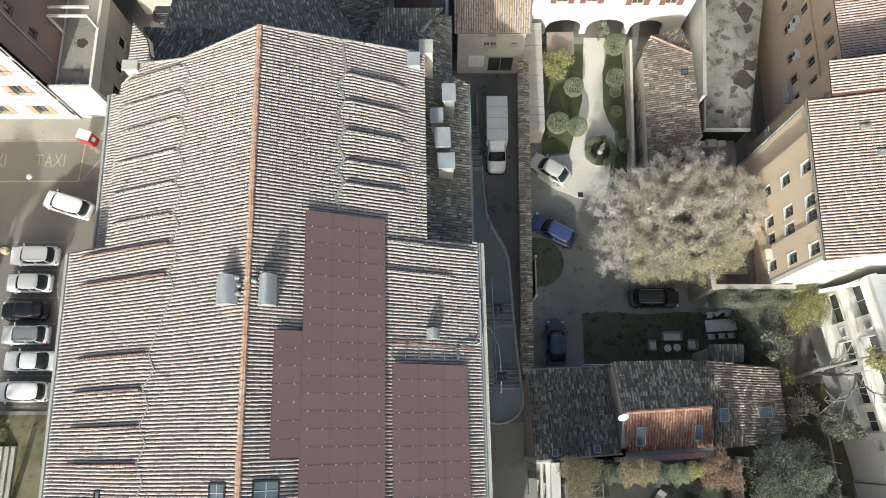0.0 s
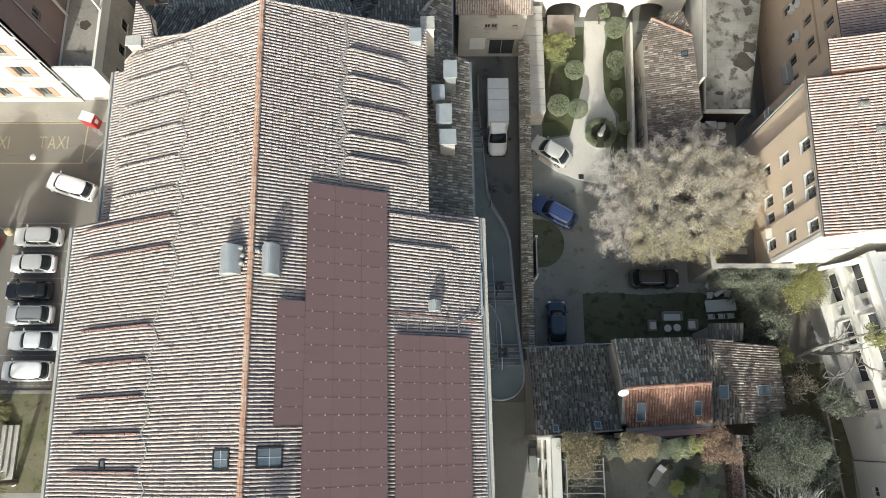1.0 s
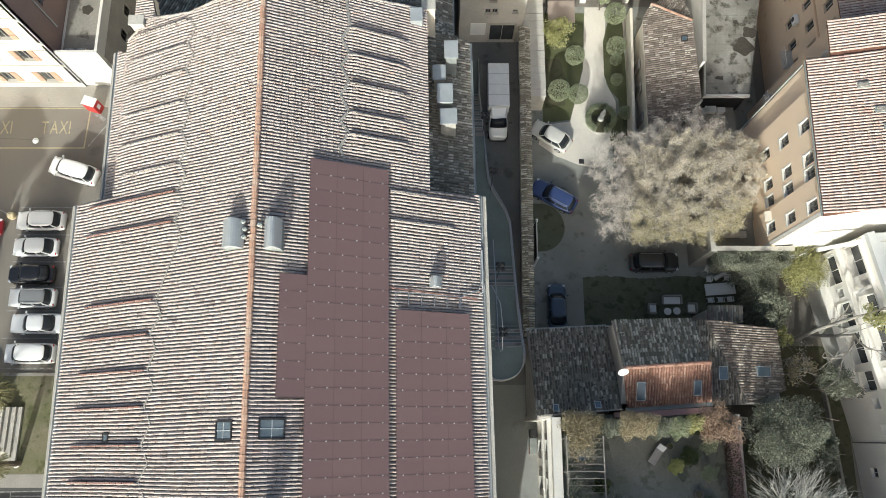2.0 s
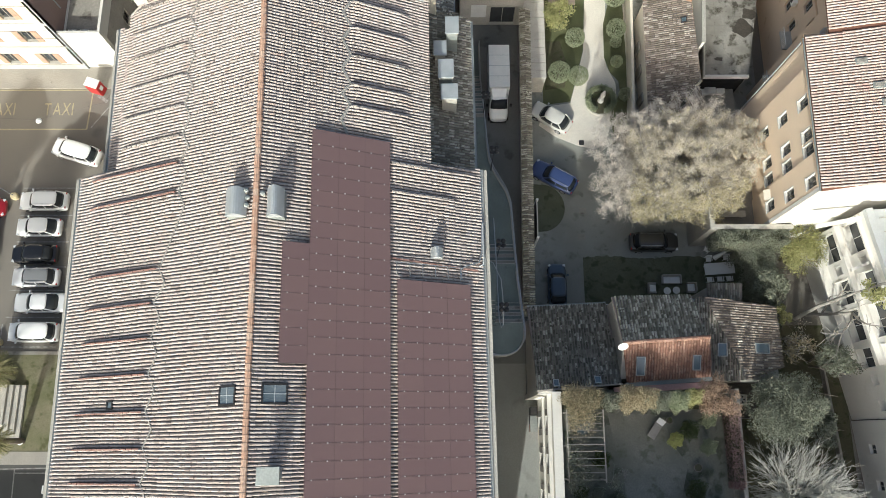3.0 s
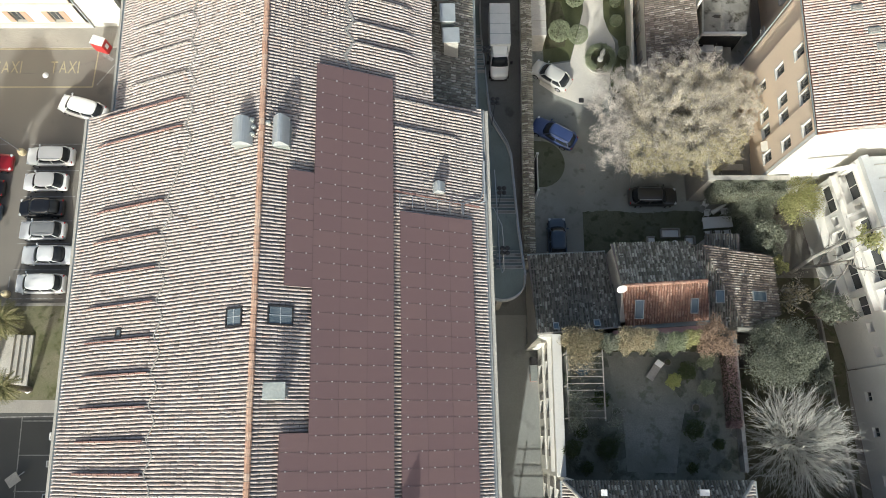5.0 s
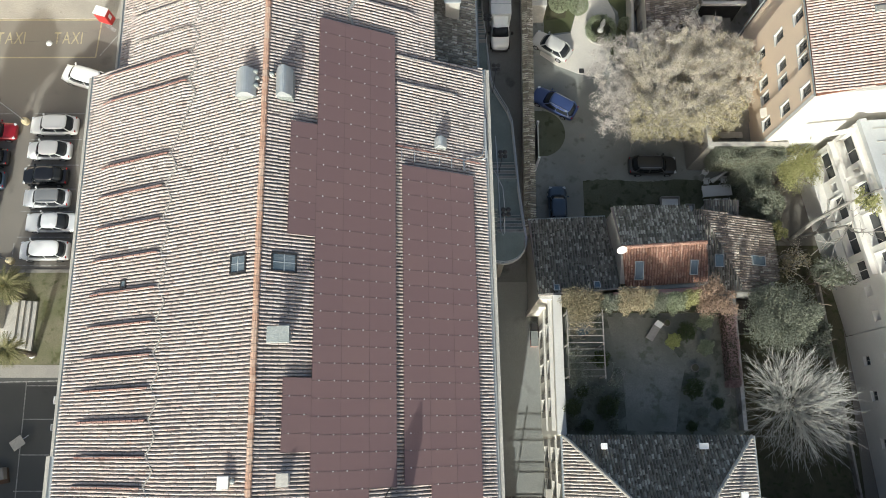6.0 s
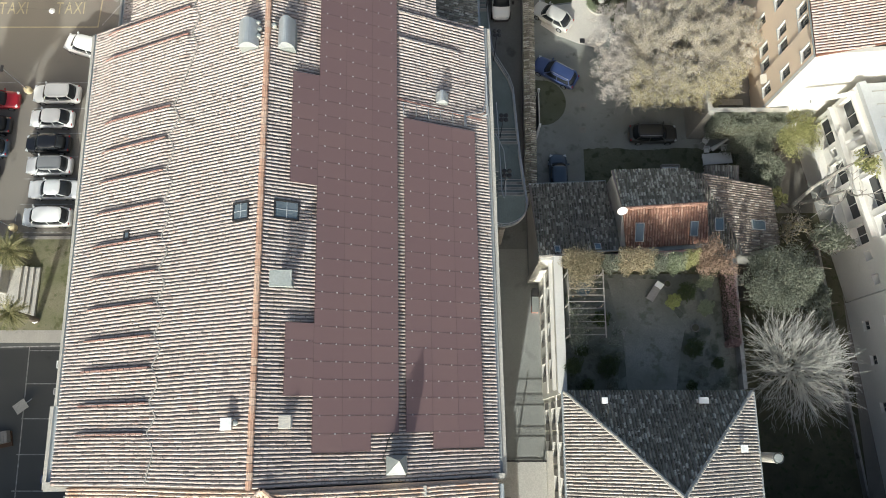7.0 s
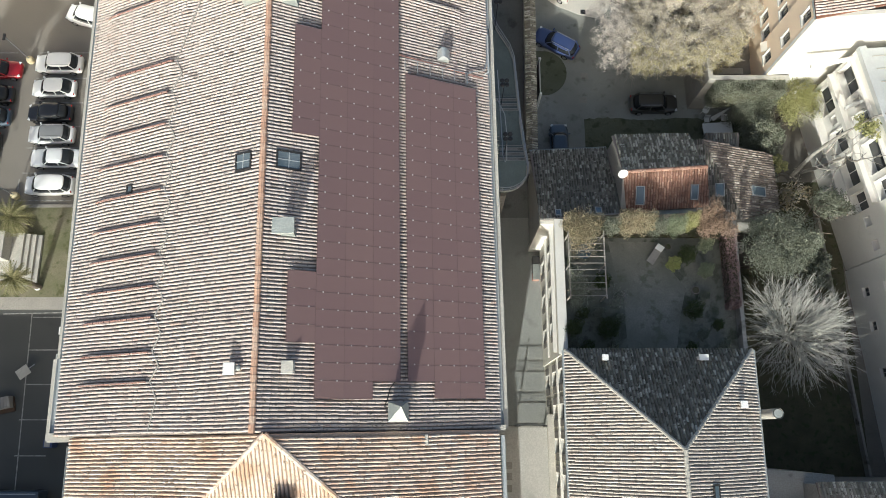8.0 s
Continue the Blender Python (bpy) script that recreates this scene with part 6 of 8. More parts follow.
part("core", box(B(), 8.7, 20.6, -36, -12.6, LANE, 13.1), render_grey, hip, inworld=True)
part("cornice", box(B(), 8.0, 8.35, -36, -12.2, 12.8, 13.1), render_white, hip, inworld=True)
part("cornice", box(B(), 7.9, 20.9, -12.45, -12.315, 12.7, 13.2), render_white, hip, inworld=True)
part("balcony", box(B(), 7.85, 8.4, -27, -16.5, 3.1, 3.25), stone, hip, inworld=True)
part("string_course", box(B(), 8.2, 8.42, -36, -12.2, 6.7, 6.95), render_white, hip, inworld=True)
gutter(hip, ho(HW - 0.13, HS, 13.36), ho(HW - 0.13, HN, 13.36), r=0.1)
gutter(hip, ho(HE + 0.13, HS, 13.36), ho(HE + 0.13, HN, 13.36), r=0.1)
for x, y, wx, wy, h, lab in ((10.4, -12.95, 0.26, 0.26, 0.9, "small white chimney on the shaded slope"), (17.1, -12.95, 0.5, 0.26, 0.9, "broad white chimney on the shaded slope")):
    chimney(0, 0, wx, wy, zhn(x, y), zhn(x, y) + h, lab, render_white, plastic_white, m=Matrix.Translation((x, y, zhn(x, y))))
chimney(0, 0, 0.32, 0.32, 0, 0.7, "small pale vent on the sunlit slope", concrete_pale, plastic_white, m=Matrix.Translation((19.4, -16.1, zhe(19.4, -16.1))))
rooflight(0, 0, 0.6, 1.0, 0, None, "grey rooflight in the hip roof", 1, 1, blue_glass, m=Matrix.Translation((16.5, -21.6, zhe(16.5, 0) + 0.05)) @ Matrix.Rotation(math.atan((HA[2] - HZ) / (HE - HA[0])), 4, "Y"))
flue = thing("flue", "thick pale insulated flue against the wall", "flue", at=(21.5, -16.7, LANE))
part("duct", tube(B(), [(0, 0, 0), (0, 0, 16.2)], 0.34, 20, cap=False), concrete_pale, flue, smooth=True)
part("lining", tube(B(), [(0, 0, 15.8), (0, 0, 16.22)], 0.29, 20), metal_dull, flue)
part("collar", tube(B(), [(0, 0, 16.1), (0, 0, 16.22)], 0.37, 20, cap=False), metal_grey, flue)
wing = thing("back_wing", "low grey wing with a tiled hip at its end", "building", at=(27, -26, COURT))
part("wall", prism(B(), [(21.6, -20.4), (28.6, -21.0), (28.6, -36), (21.6, -36)], COURT, 7.5), render_grey, wing, inworld=True)
wroof(wing, [(26.0, -21.4), (40, -21.4), (40, -30), (26.0, -30)], (0, 1), lambda x, y: 10.0 - 0.4 * (y + 21.4), tile_grey, 34)
part("wall", box(B(), 26.2, 40, -30, -21.6, COURT, 9.8), render_grey, wing, inworld=True)

# ---- lane: wall with a tiled coping, stair ramp, gate ----
lw = thing("lane_wall", "old garden wall with a coping of clay tiles", "wall", at=(7.5, 20, LANE), kind="structure")
wx_ = lambda y: 7.32 + 0.0125 * (y - 6)
part("wall", prism(B(), [(wx_(5.8) - 0.25, 5.8), (wx_(5.8) + 0.25, 5.8), (wx_(35.5) + 0.25, 35.5), (wx_(35.5) - 0.25, 35.5)], LANE, 2.55), stone, lw, inworld=True)
wroof(lw, [(wx_(5.8) - 0.45, 5.8), (wx_(5.8), 5.8), (wx_(35.5), 35.5), (wx_(35.5) - 0.45, 35.5)], (-1, 0), lambda x, y: 2.85 - 0.5 * (wx_(y) - x), tile_moss, 41, pick=lambda x, y: 8 < y < 30, name="coping")
wroof(lw, [(wx_(5.8), 5.8), (wx_(5.8) + 0.45, 5.8), (wx_(35.5) + 0.45, 35.5), (wx_(35.5), 35.5)], (1, 0), lambda x, y: 2.85 - 0.5 * (x - wx_(y)), tile_moss, 42, name="coping")
gb = thing("notice_frame", "white-edged upright frame beside the garden wall", "frame", at=(8.35, 14.3, COURT))
part("panel", box(B(), -0.1, 0.0, -1.7, 1.7, 0, 3.4), metal_dark, gb)
part("edge", box(B(), -0.11, 0.0, -1.7, 1.7, 3.4, 3.46), concrete_pale, gb)
part("post", box(B(), -0.12, 0.1, 1.7, 1.85, 0, 3.45), plastic_white, gb)
part("post", box(B(), -0.12, 0.1, -1.85, -1.7, 0, 3.45), plastic_white, gb)

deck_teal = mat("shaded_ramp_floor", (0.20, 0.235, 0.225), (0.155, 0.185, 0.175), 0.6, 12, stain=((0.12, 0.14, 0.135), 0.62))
ramp = thing("stair_ramp", "raised walkway with steps, curved end and steel handrails", "walkway", at=(4, 16, LANE))
EDGE = [(33.5, 3.35), (29.3, 3.4), (26.7, 3.5), (21.7, 3.75), (19.6, 3.95), (18.6, 4.3), (16.5, 5.4), (15.2, 5.75), (8.1, 5.95), (3.2, 6.25)]
PROF = [(33.5, -0.9), (30.0, -0.9), (24.2, 2.4), (15.5, 3.4), (11.3, 4.2), (9.0, 5.6), (5.8, 6.2), (3.7, 7.6), (0.6, 7.6)]


def along(tab, y):
    for (a, u), (b, v) in zip(tab, tab[1:]):
        if a >= y >= b:
            return u + (v - u) * (a - y) / (a - b)
    return tab[0][1] if y > tab[0][0] else tab[-1][1]


STEPS = [(30.0, 24.2, 16), (11.3, 9.0, 7), (5.8, 3.7, 7)]
flat = [(33.5, 30.0), (24.2, 15.5), (15.5, 11.3), (9.0, 5.8)]
for a, b in flat:
    n = max(2, int((a - b) / 1.0))
    ys = [a + (b - a) * i / n for i in range(n + 1)]
    pts = [(2.3, y) for y in ys] + [(along(EDGE, y), y) for y in ys[::-1]]
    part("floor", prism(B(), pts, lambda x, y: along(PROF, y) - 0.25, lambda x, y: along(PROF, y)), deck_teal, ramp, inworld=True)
for a, b, n in STEPS:
    for i in range(n):
        y0, y1 = a + (b - a) * i / n, a + (b - a) * (i + 1) / n
        z = along(PROF, y1)
        pts = [(2.3, y0), (2.3, y1), (along(EDGE, y1), y1), (along(EDGE, y0), y0)]
        part("step", prism(B(), pts, z - 0.3, z), concrete if i % 2 else deck_teal, ramp, inworld=True)
        part("nosing", prism(B(), [(2.4, y0), (2.4, y0 - 0.05), (along(EDGE, y0) - 0.05, y0 - 0.05), (along(EDGE, y0) - 0.05, y0)], z, z + 0.012), concrete_pale, ramp, inworld=True)
arcp = [(4.35 + 1.9 * math.cos(t), 3.0 + 1.75 * math.sin(t)) for t in (-math.pi * k / 14 for k in range(15))]
part("landing", prism(B(), [(2.3, 3.7), (6.25, 3.7)] + arcp[:12] + [(2.3, 1.3)], 7.3, 7.6), deck_teal, ramp, inworld=True)
for y0, z0, y1, z1 in ((3.7, 7.6, 5.8, 9.0), (5.8, 9.0, 8.6, 9.0)):
    n = 7 if z1 > z0 else 1
    for i in range(n):
        a, b = y0 + (y1 - y0) * i / n, y0 + (y1 - y0) * (i + 1) / n
        z = z0 + (z1 - z0) * (i + 1) / n if n > 1 else z1
        part("step" if n > 1 else "landing", box(B(), 2.3, 3.95, a, b, z - 0.25, z), deck_teal, ramp, inworld=True)
        if n > 1:
            part("nosing", box(B(), 2.4, 3.9, a, a + 0.05, z, z + 0.012), concrete_pale, ramp, inworld=True)
outer = [(x, y, along(PROF, y) + 1.0) for y, x in EDGE[::1]] + [(x, y, 8.6) for x, y in arcp[1:12]]
fine = []
for p, q in zip(outer, outer[1:]):
    for k in range(4):
        fine.append(tuple(Vector(p).lerp(Vector(q), k / 4)))
fine.append(outer[-1])
part("handrail", tube(B(), fine, 0.045, 6), metal_steel, ramp, inworld=True)
part("lower_rail", tube(B(), [(x, y, z - 0.5) for x, y, z in fine], 0.03, 6), metal_steel, ramp, inworld=True)
part("parapet", tube(B(), [(x, y, z - 0.95) for x, y, z in fine], 0.07, 6), concrete_pale, ramp, inworld=True)
part("inner_rail", tube(B(), [(4.15, 13.5, 5.0), (4.2, 9.0, 6.7), (4.2, 4.0, 8.6), (4.35, 3.4, 8.7), (4.5, 3.6, 8.7), (4.45, 5.6, 9.6), (4.3, 7.0, 10.0), (3.7, 8.3, 10.1), (2.7, 8.9, 10.1)], 0.04, 6), metal_steel, ramp, inworld=True)
part("inner_rail", tube(B(), [(3.55, 16.0, 4.4), (3.3, 12.5, 5.0), (3.1, 9.2, 6.2), (3.2, 8.9, 6.3), (4.0, 8.9, 6.4)], 0.04, 6), metal_steel, ramp, inworld=True)
for p in fine[::6]:
    part("baluster", tube(B(), [(p[0], p[1], p[2] - 1.0), p], 0.025, 6), metal_steel, ramp, inworld=True)
for x, y in ((3.3, 20), (5.2, 12), (5.6, 6), (4.5, 2.2)):
    part("pier", box(B(), x - 0.25, x + 0.25, y - 0.25, y + 0.25, LANE, along(PROF, y) - 0.2), concrete, ramp, inworld=True)


def walk_lamp(x, y, z0, z1):
    t = thing("lamp_post", "slim dark lamp post with four petal-shaped heads", "street lamp", at=(x, y, z0), group="walkway lamps")
    part("pole", tube(B(), [(0, 0, 0), (0, 0, z1 - z0)], 0.045, 8, 0.03), metal_dark, t)
    for k in range(4):
        a = math.pi / 4 + k * math.pi / 2
        bm = ball(B(), (0, 0, 0), 0.2, 0.35)
        bm.transform(Matrix.Translation((math.cos(a) * 0.27, math.sin(a) * 0.27, z1 - z0)))
        part("head", bm, metal_dark, t, smooth=True)


walk_lamp(4.1, 18.65, along(PROF, 18.65), 8.0)
walk_lamp(4.4, 10.1, along(PROF, 10.1), 9.4)
walk_lamp(4.4, 4.6, along(PROF, 4.6), 11.2)
walk_lamp(3.55, 24.6, along(PROF, 24.6), 6.2)

gate = thing("iron_gate", "tall dark iron gate with lattice bands across the lane", "gate", at=(5.6, -17.4, LANE))
for x in (-2.6, 0.0, 2.5):
    part("post", box(B(), x - 0.06, x + 0.06, -0.06, 0.06, 0, 3.7), metal_dark, gate)
for z in (0.1, 1.0, 1.4, 2.3, 2.75, 3.4):
    part("bar", box(B(), -2.6, 2.5, -0.02, 0.02, z - 0.03, z + 0.03), metal_dark, gate)
for i in range(26):
    x = -2.5 + i * 0.195
    part("rod", tube(B(), [(x, 0, 0.1), (x, 0, 3.4), (x, 0, 3.62)], 0.013, 5), metal_dark, gate)
for z0, z1 in ((1.0, 1.4), (2.3, 2.75)):
    for i in range(12):
        x = -2.55 + i * 0.42
        part("lattice", tube(B(), [(x, 0, z0), (x + 0.42, 0, z1)], 0.016, 4), metal_dark, gate)
        part("lattice", tube(B(), [(x + 0.42, 0, z0), (x, 0, z1)], 0.016, 4), metal_dark, gate)
for i, (x, y) in enumerate(((7.72, -2.75), (7.7, -3.5), (7.7, -4.2))):
    b = thing("planter_bin", "dark square bin against the sunlit wall", "bin", at=(x, y, LANE), group="bins by the wall")
    part("body", box(B(), -0.3, 0.3, -0.33, 0.33, 0, 0.95, 0.03), metal_dark if i < 2 else brick_red, b)
    part("lid", box(B(), -0.32, 0.32, -0.35, 0.35, 0.95, 1.02, 0.02), metal_dull if i else metal_dark, b)
for x, y in ((4.9, -21.6), (4.9, -22.6), (4.95, -20.7)):
    m_ = thing("manhole", "square iron manhole cover in the lane", "manhole cover", at=(x, y, LANE), group="manhole covers", kind="structure")
    part("cover", box(B(), -0.3, 0.3, -0.3, 0.3, 0, 0.012), concrete, m_)
part("gate_threshold", box(B(), 2.6, 8.4, -17.55, -17.35, LANE, LANE + 0.015), concrete_pale)["label"] = "pale stone threshold under the gate"
tagged(bpy.data.objects["gate_threshold"], "pale stone threshold under the gate", "threshold", "", "structure")


# ---- vehicles ----
def loft(bm, rings, close=True):
    vs = [[bm.verts.new(p) for p in r] for r in rings]
    n = len(vs[0])
    for a, b in zip(vs, vs[1:]):
        for j in range(n):
            bm.faces.new((a[j], a[(j + 1) % n], b[(j + 1) % n], b[j]))
    if close:
        bm.faces.new(vs[0][::-1]), bm.faces.new(vs[-1])
    return bm


def car(label, x, y, z, heading, body, L=4.3, W=1.78, H=1.5, kind="hatch", roof=None, name="car"):
    """A car along its x axis, front at +x; kind sets the bonnet, cabin and tail."""
    t = thing(name, label, "car", at=(x, y, z), turn=heading, group="parked cars")
    belt = 0.92 * H / 1.5
    tail = {"hatch": 0.94, "suv": 0.99, "sedan": 0.93, "estate": 0.96, "mpv": 1.0}[kind] * belt
    # outline of the body: share of the half width and height of the shoulder along the length
    spots = [-0.5, -0.488, -0.46, -0.40, -0.3, 0.0, 0.2, 0.3, 0.38, 0.44, 0.475, 0.492, 0.5]
    wide = [0.70, 0.82, 0.91, 0.965, 1.0, 1.0, 1.0, 0.985, 0.95, 0.88, 0.79, 0.68, 0.52]
    tops = [0.60 * H / 1.5, tail * 0.90, tail * 0.97, tail, belt, belt, belt * 0.985, belt * 0.96, belt * 0.91, belt * 0.85, belt * 0.79, belt * 0.72, belt * 0.62]
    rings = []
    for s in np.concatenate([np.linspace(-0.5, -0.4, 9), np.linspace(-0.36, 0.34, 9), np.linspace(0.38, 0.5, 10)]):
        hw, top = W / 2 * np.interp(s, spots, wide), np.interp(s, spots, tops)
        lo = 0.22 if abs(s) < 0.48 else 0.32
        mid = lo + 0.45 * (top - lo)
        prof = [(hw * 0.84, lo), (hw * 0.97, lo + 0.08)]
        for k in range(8):
            q = math.pi / 2 * k / 7.4
            prof.append((hw * math.cos(q) ** 0.42, mid + (top - mid) * math.sin(q) ** 0.55))
        rings.append([(s * L, p, z_) for p, z_ in prof] + [(s * L, -p, z_) for p, z_ in prof[::-1]])
    part("body", loft(B(), rings), body, t, smooth=True)
    front, rf, rr, rear = {"hatch": (0.28, 0.14, -0.27, -0.43), "suv": (0.27, 0.15, -0.34, -0.44), "sedan": (0.25, 0.11, -0.18, -0.36), "estate": (0.24, 0.10, -0.37, -0.46), "mpv": (0.33, 0.19, -0.38, -0.47)}[kind]
    bw, tw_ = W / 2 * 0.90, W / 2 * 0.76

    def oval(x0, x1, hw, z, n=4.2):
        """A rounded-off rectangle in plan between x0 and x1."""
        pts = []
        for k in range(32):
            q = math.tau * (k + 0.5) / 32
            cx, cy = math.cos(q), math.sin(q)
            pts.append(((x0 + x1) / 2 + (x1 - x0) / 2 * math.copysign(abs(cx) ** (2 / n), cx), hw * math.copysign(abs(cy) ** (2 / n), cy), z - 0.05 * abs(cy) ** 6 * (H > 1.2)))
        return pts

    mixv = lambda p, q, k: p + (q - p) * k
    levels = [(0.0, belt - 0.04), (0.35, mixv(belt, H, 0.42)), (0.72, mixv(belt, H, 0.75)), (1.0, H - 0.05)]
    part("glass", loft(B(), [oval(mixv(rear, rr, k) * L, mixv(front, rf, k) * L, mixv(bw, tw_, k), z_) for k, z_ in levels]), car_glass, t, "dark tinted windows", smooth=True)
    part("roof_panel", loft(B(), [oval(rr * L - 0.05, rf * L + 0.05, tw_ + 0.045, H - 0.10), oval(rr * L - 0.05, rf * L + 0.05, tw_ + 0.04, H - 0.06), oval(rr * L, rf * L, tw_ * 0.97, H - 0.01), oval(rr * L + 0.15, rf * L - 0.15, tw_ * 0.8, H + 0.025), oval(rr * L + 0.5, rf * L - 0.5, tw_ * 0.4, H + 0.035)]), roof or body, t, smooth=True)
    base = [(0, 0), ((front - 0.045) * L, bw * 0.93), (0, 0), ((rear + 0.05) * L, bw * 0.95)]
    top = [(0, 0), ((rf - 0.02) * L, tw_ * 0.97), (0, 0), ((rr + 0.025) * L, tw_ * 0.97)]
    for sy in (1, -1):
        for q, (bb, tt) in enumerate(((base[1], top[1]), (base[3], top[3]))):
            part("pillar", tube(B(), [(bb[0], sy * bb[1] * 1.0, belt - 0.05), (bb[0] * 0.25 + tt[0] * 0.75, sy * (bb[1] * 0.35 + tt[1] * 0.65) * 1.01, belt + (H - belt) * 0.7), (tt[0], sy * tt[1] * 1.0, H - 0.06)], 0.05, 6), body, t)
        part("pillar", tube(B(), [(-0.1 * L, sy * bw, belt - 0.05), (-0.1 * L, sy * tw_ * 1.02, H - 0.06)], 0.04, 6), body, t)
        mir = box(B(), -0.07, 0.07, -0.1, 0.1, -0.07, 0.08, 0.03)
        mir.transform(Matrix.Translation(((front - 0.06) * L, sy * (W / 2 + 0.06), belt + 0.06)))
        part("mirror", mir, body, t)
        hl = box(B(), -0.16, 0.08, -0.14, 0.14, -0.07, 0.07, 0.03)
        hl.transform(Matrix.Translation((0.455 * L, sy * W * 0.36, belt * 0.74)) @ Matrix.Rotation(-0.35 * sy, 4, "Z"))
        part("headlight", hl, lamp_clear, t)
        tl = box(B(), -0.03, 0.06, -0.10, 0.10, -0.07, 0.07, 0.02)
        tl.transform(Matrix.Translation((-0.478 * L, sy * W * 0.37, tail * 0.84)))
        part("tail_light", tl, lamp_red, t)
        for sx in (0.31, -0.30):
            wh = tube(B(), [(0, -0.11, 0), (0, 0.11, 0)], 0.32, 18)
            wh.transform(Matrix.Translation((sx * L, sy * (W / 2 - 0.11), 0.32)))
            ty = part("tyre", wh, rubber, t)
            rm = tube(B(), [(0, -0.012, 0), (0, 0.012, 0)], 0.21, 14)
            rm.transform(Matrix.Translation((sx * L, sy * (W / 2 + 0.002), 0.32)))
            part("rim", rm, alloy, ty)
    if kind in ("suv", "estate"):
        for sy in (1, -1):
            part("roof_rail", tube(B(), [(rf * L - 0.1, sy * tw_ * 0.86, H + 0.03), (rr * L + 0.1, sy * tw_ * 0.86, H + 0.03)], 0.022, 6), metal_steel, t)
    return t


graphite_p = paint("graphite_car_paint", (0.055, 0.053, 0.048))
white_p, silver_p, black_p = paint("white_car_paint", (0.88, 0.88, 0.87)), paint("silver_car_paint", (0.68, 0.69, 0.70)), paint("black_car_paint", (0.012, 0.012, 0.014))
blue_p, navy_p, red_p, grey_p = paint("blue_car_paint", (0.045, 0.07, 0.18)), paint("slate_blue_car_paint", (0.05, 0.075, 0.11)), paint("red_car_paint", (0.30, 0.012, 0.02)), paint("grey_car_paint", (0.22, 0.225, 0.23))
car("white estate car parked in a marked bay", -37.7, 16.5, 0.0, 180, white_p, 4.5, 1.85, 1.6, "suv")
car("white hatchback parked in a marked bay", -37.85, 13.95, 0.0, 180, white_p, 4.15, 1.78, 1.5, "hatch")
car("black hatchback parked in a marked bay", -37.9, 11.4, 0.0, 180, black_p, 4.2, 1.8, 1.5, "hatch")
car("silver estate car with roof rails in a bay", -37.5, 9.2, 0.0, 180, silver_p, 4.3, 1.8, 1.55, "suv", grey_p)
car("silver saloon with a long boot in a bay", -36.75, 6.85, 0.0, 180, silver_p, 4.8, 1.85, 1.45, "sedan")
car("white people carrier parked beside the grass", -37.0, 4.15, 0.0, 180, white_p, 4.5, 1.85, 1.75, "mpv")
car("red saloon in the second row of bays", -43.4, 15.9, 0.0, 0, red_p, 4.4, 1.8, 1.45, "sedan")
car("dark grey hatchback in the second row", -43.8, 13.3, 0.0, 180, black_p, 4.3, 1.8, 1.5, "hatch")
car("black estate in the second row", -43.8, 11.0, 0.0, 180, navy_p, 4.4, 1.8, 1.5, "estate")
car("black hatchback in the second row", -44.3, 8.6, 0.0, 180, black_p, 4.2, 1.8, 1.5, "hatch")
car("dark grey car in the second row", -44.6, 6.2, 0.0, 180, grey_p, 4.2, 1.8, 1.5, "hatch")
car("white van on the street", -35.2, 21.4, 0.0, 163, white_p, 4.7, 1.85, 1.85, "mpv")
car("pale grey hatchback parked in the gravel court", 10.35, 25.4, COURT, 147, paint("pearl_car_paint", (0.60, 0.59, 0.55)), 4.2, 1.78, 1.5, "hatch")
car("dark blue estate car parked in the gravel court", 10.4, 19.25, COURT, 150, blue_p, 4.6, 1.82, 1.5, "estate")
car("dark graphite car strewn with leaves under a tree", 19.5, 12.75, COURT, 0, graphite_p, 4.6, 1.85, 1.6, "suv")
car("dark blue hatchback parked beside the house", 10.3, 8.6, COURT, 90, navy_p, 4.2, 1.75, 1.5, "hatch")
car("black car in the narrow north street", -27.1, 41.7, 0.0, 0, black_p, 4.3, 1.8, 1.5, "estate")

truck = thing("box_truck", "white box truck parked in the lane", "truck", at=(5.15, 28.18, LANE), turn=-90)
part("cargo_box", box(B(), -3.7, 0.75, -1.0, 1.0, 0.85, 3.1, 0.03), plastic_white, truck)
bm = B()
for i in range(1, 4):
    box(bm, -3.7 + i * 1.1, -3.66 + i * 1.1, -1.01, 1.01, 3.1, 3.125)
part("roof_rib", bm, metal_grey, truck)
CAB = [(0.78, 0.86, 2.30), (1.0, 0.90, 2.38), (1.45, 0.90, 2.36), (1.72, 0.89, 2.22), (2.05, 0.90, 1.82), (2.32, 0.91, 1.48), (2.5, 0.91, 1.36), (2.85, 0.88, 1.24), (3.08, 0.80, 1.10), (3.2, 0.66, 0.92), (3.26, 0.45, 0.75)]


def cab_ring(s, hw, hi, lo=0.42, n=14):
    """A cross-section of the cab with rounded shoulders."""
    top = [(hw * math.copysign(abs(math.cos(q)) ** 0.45, math.cos(q)), lo + (hi - lo) * (0.55 + 0.45 * math.sin(q) ** 0.6)) for q in (math.pi * k / n for k in range(n + 1))]
    return [(s, hw * 0.94, lo)] + [(s, a, b) for a, b in top] + [(s, -hw * 0.94, lo)]


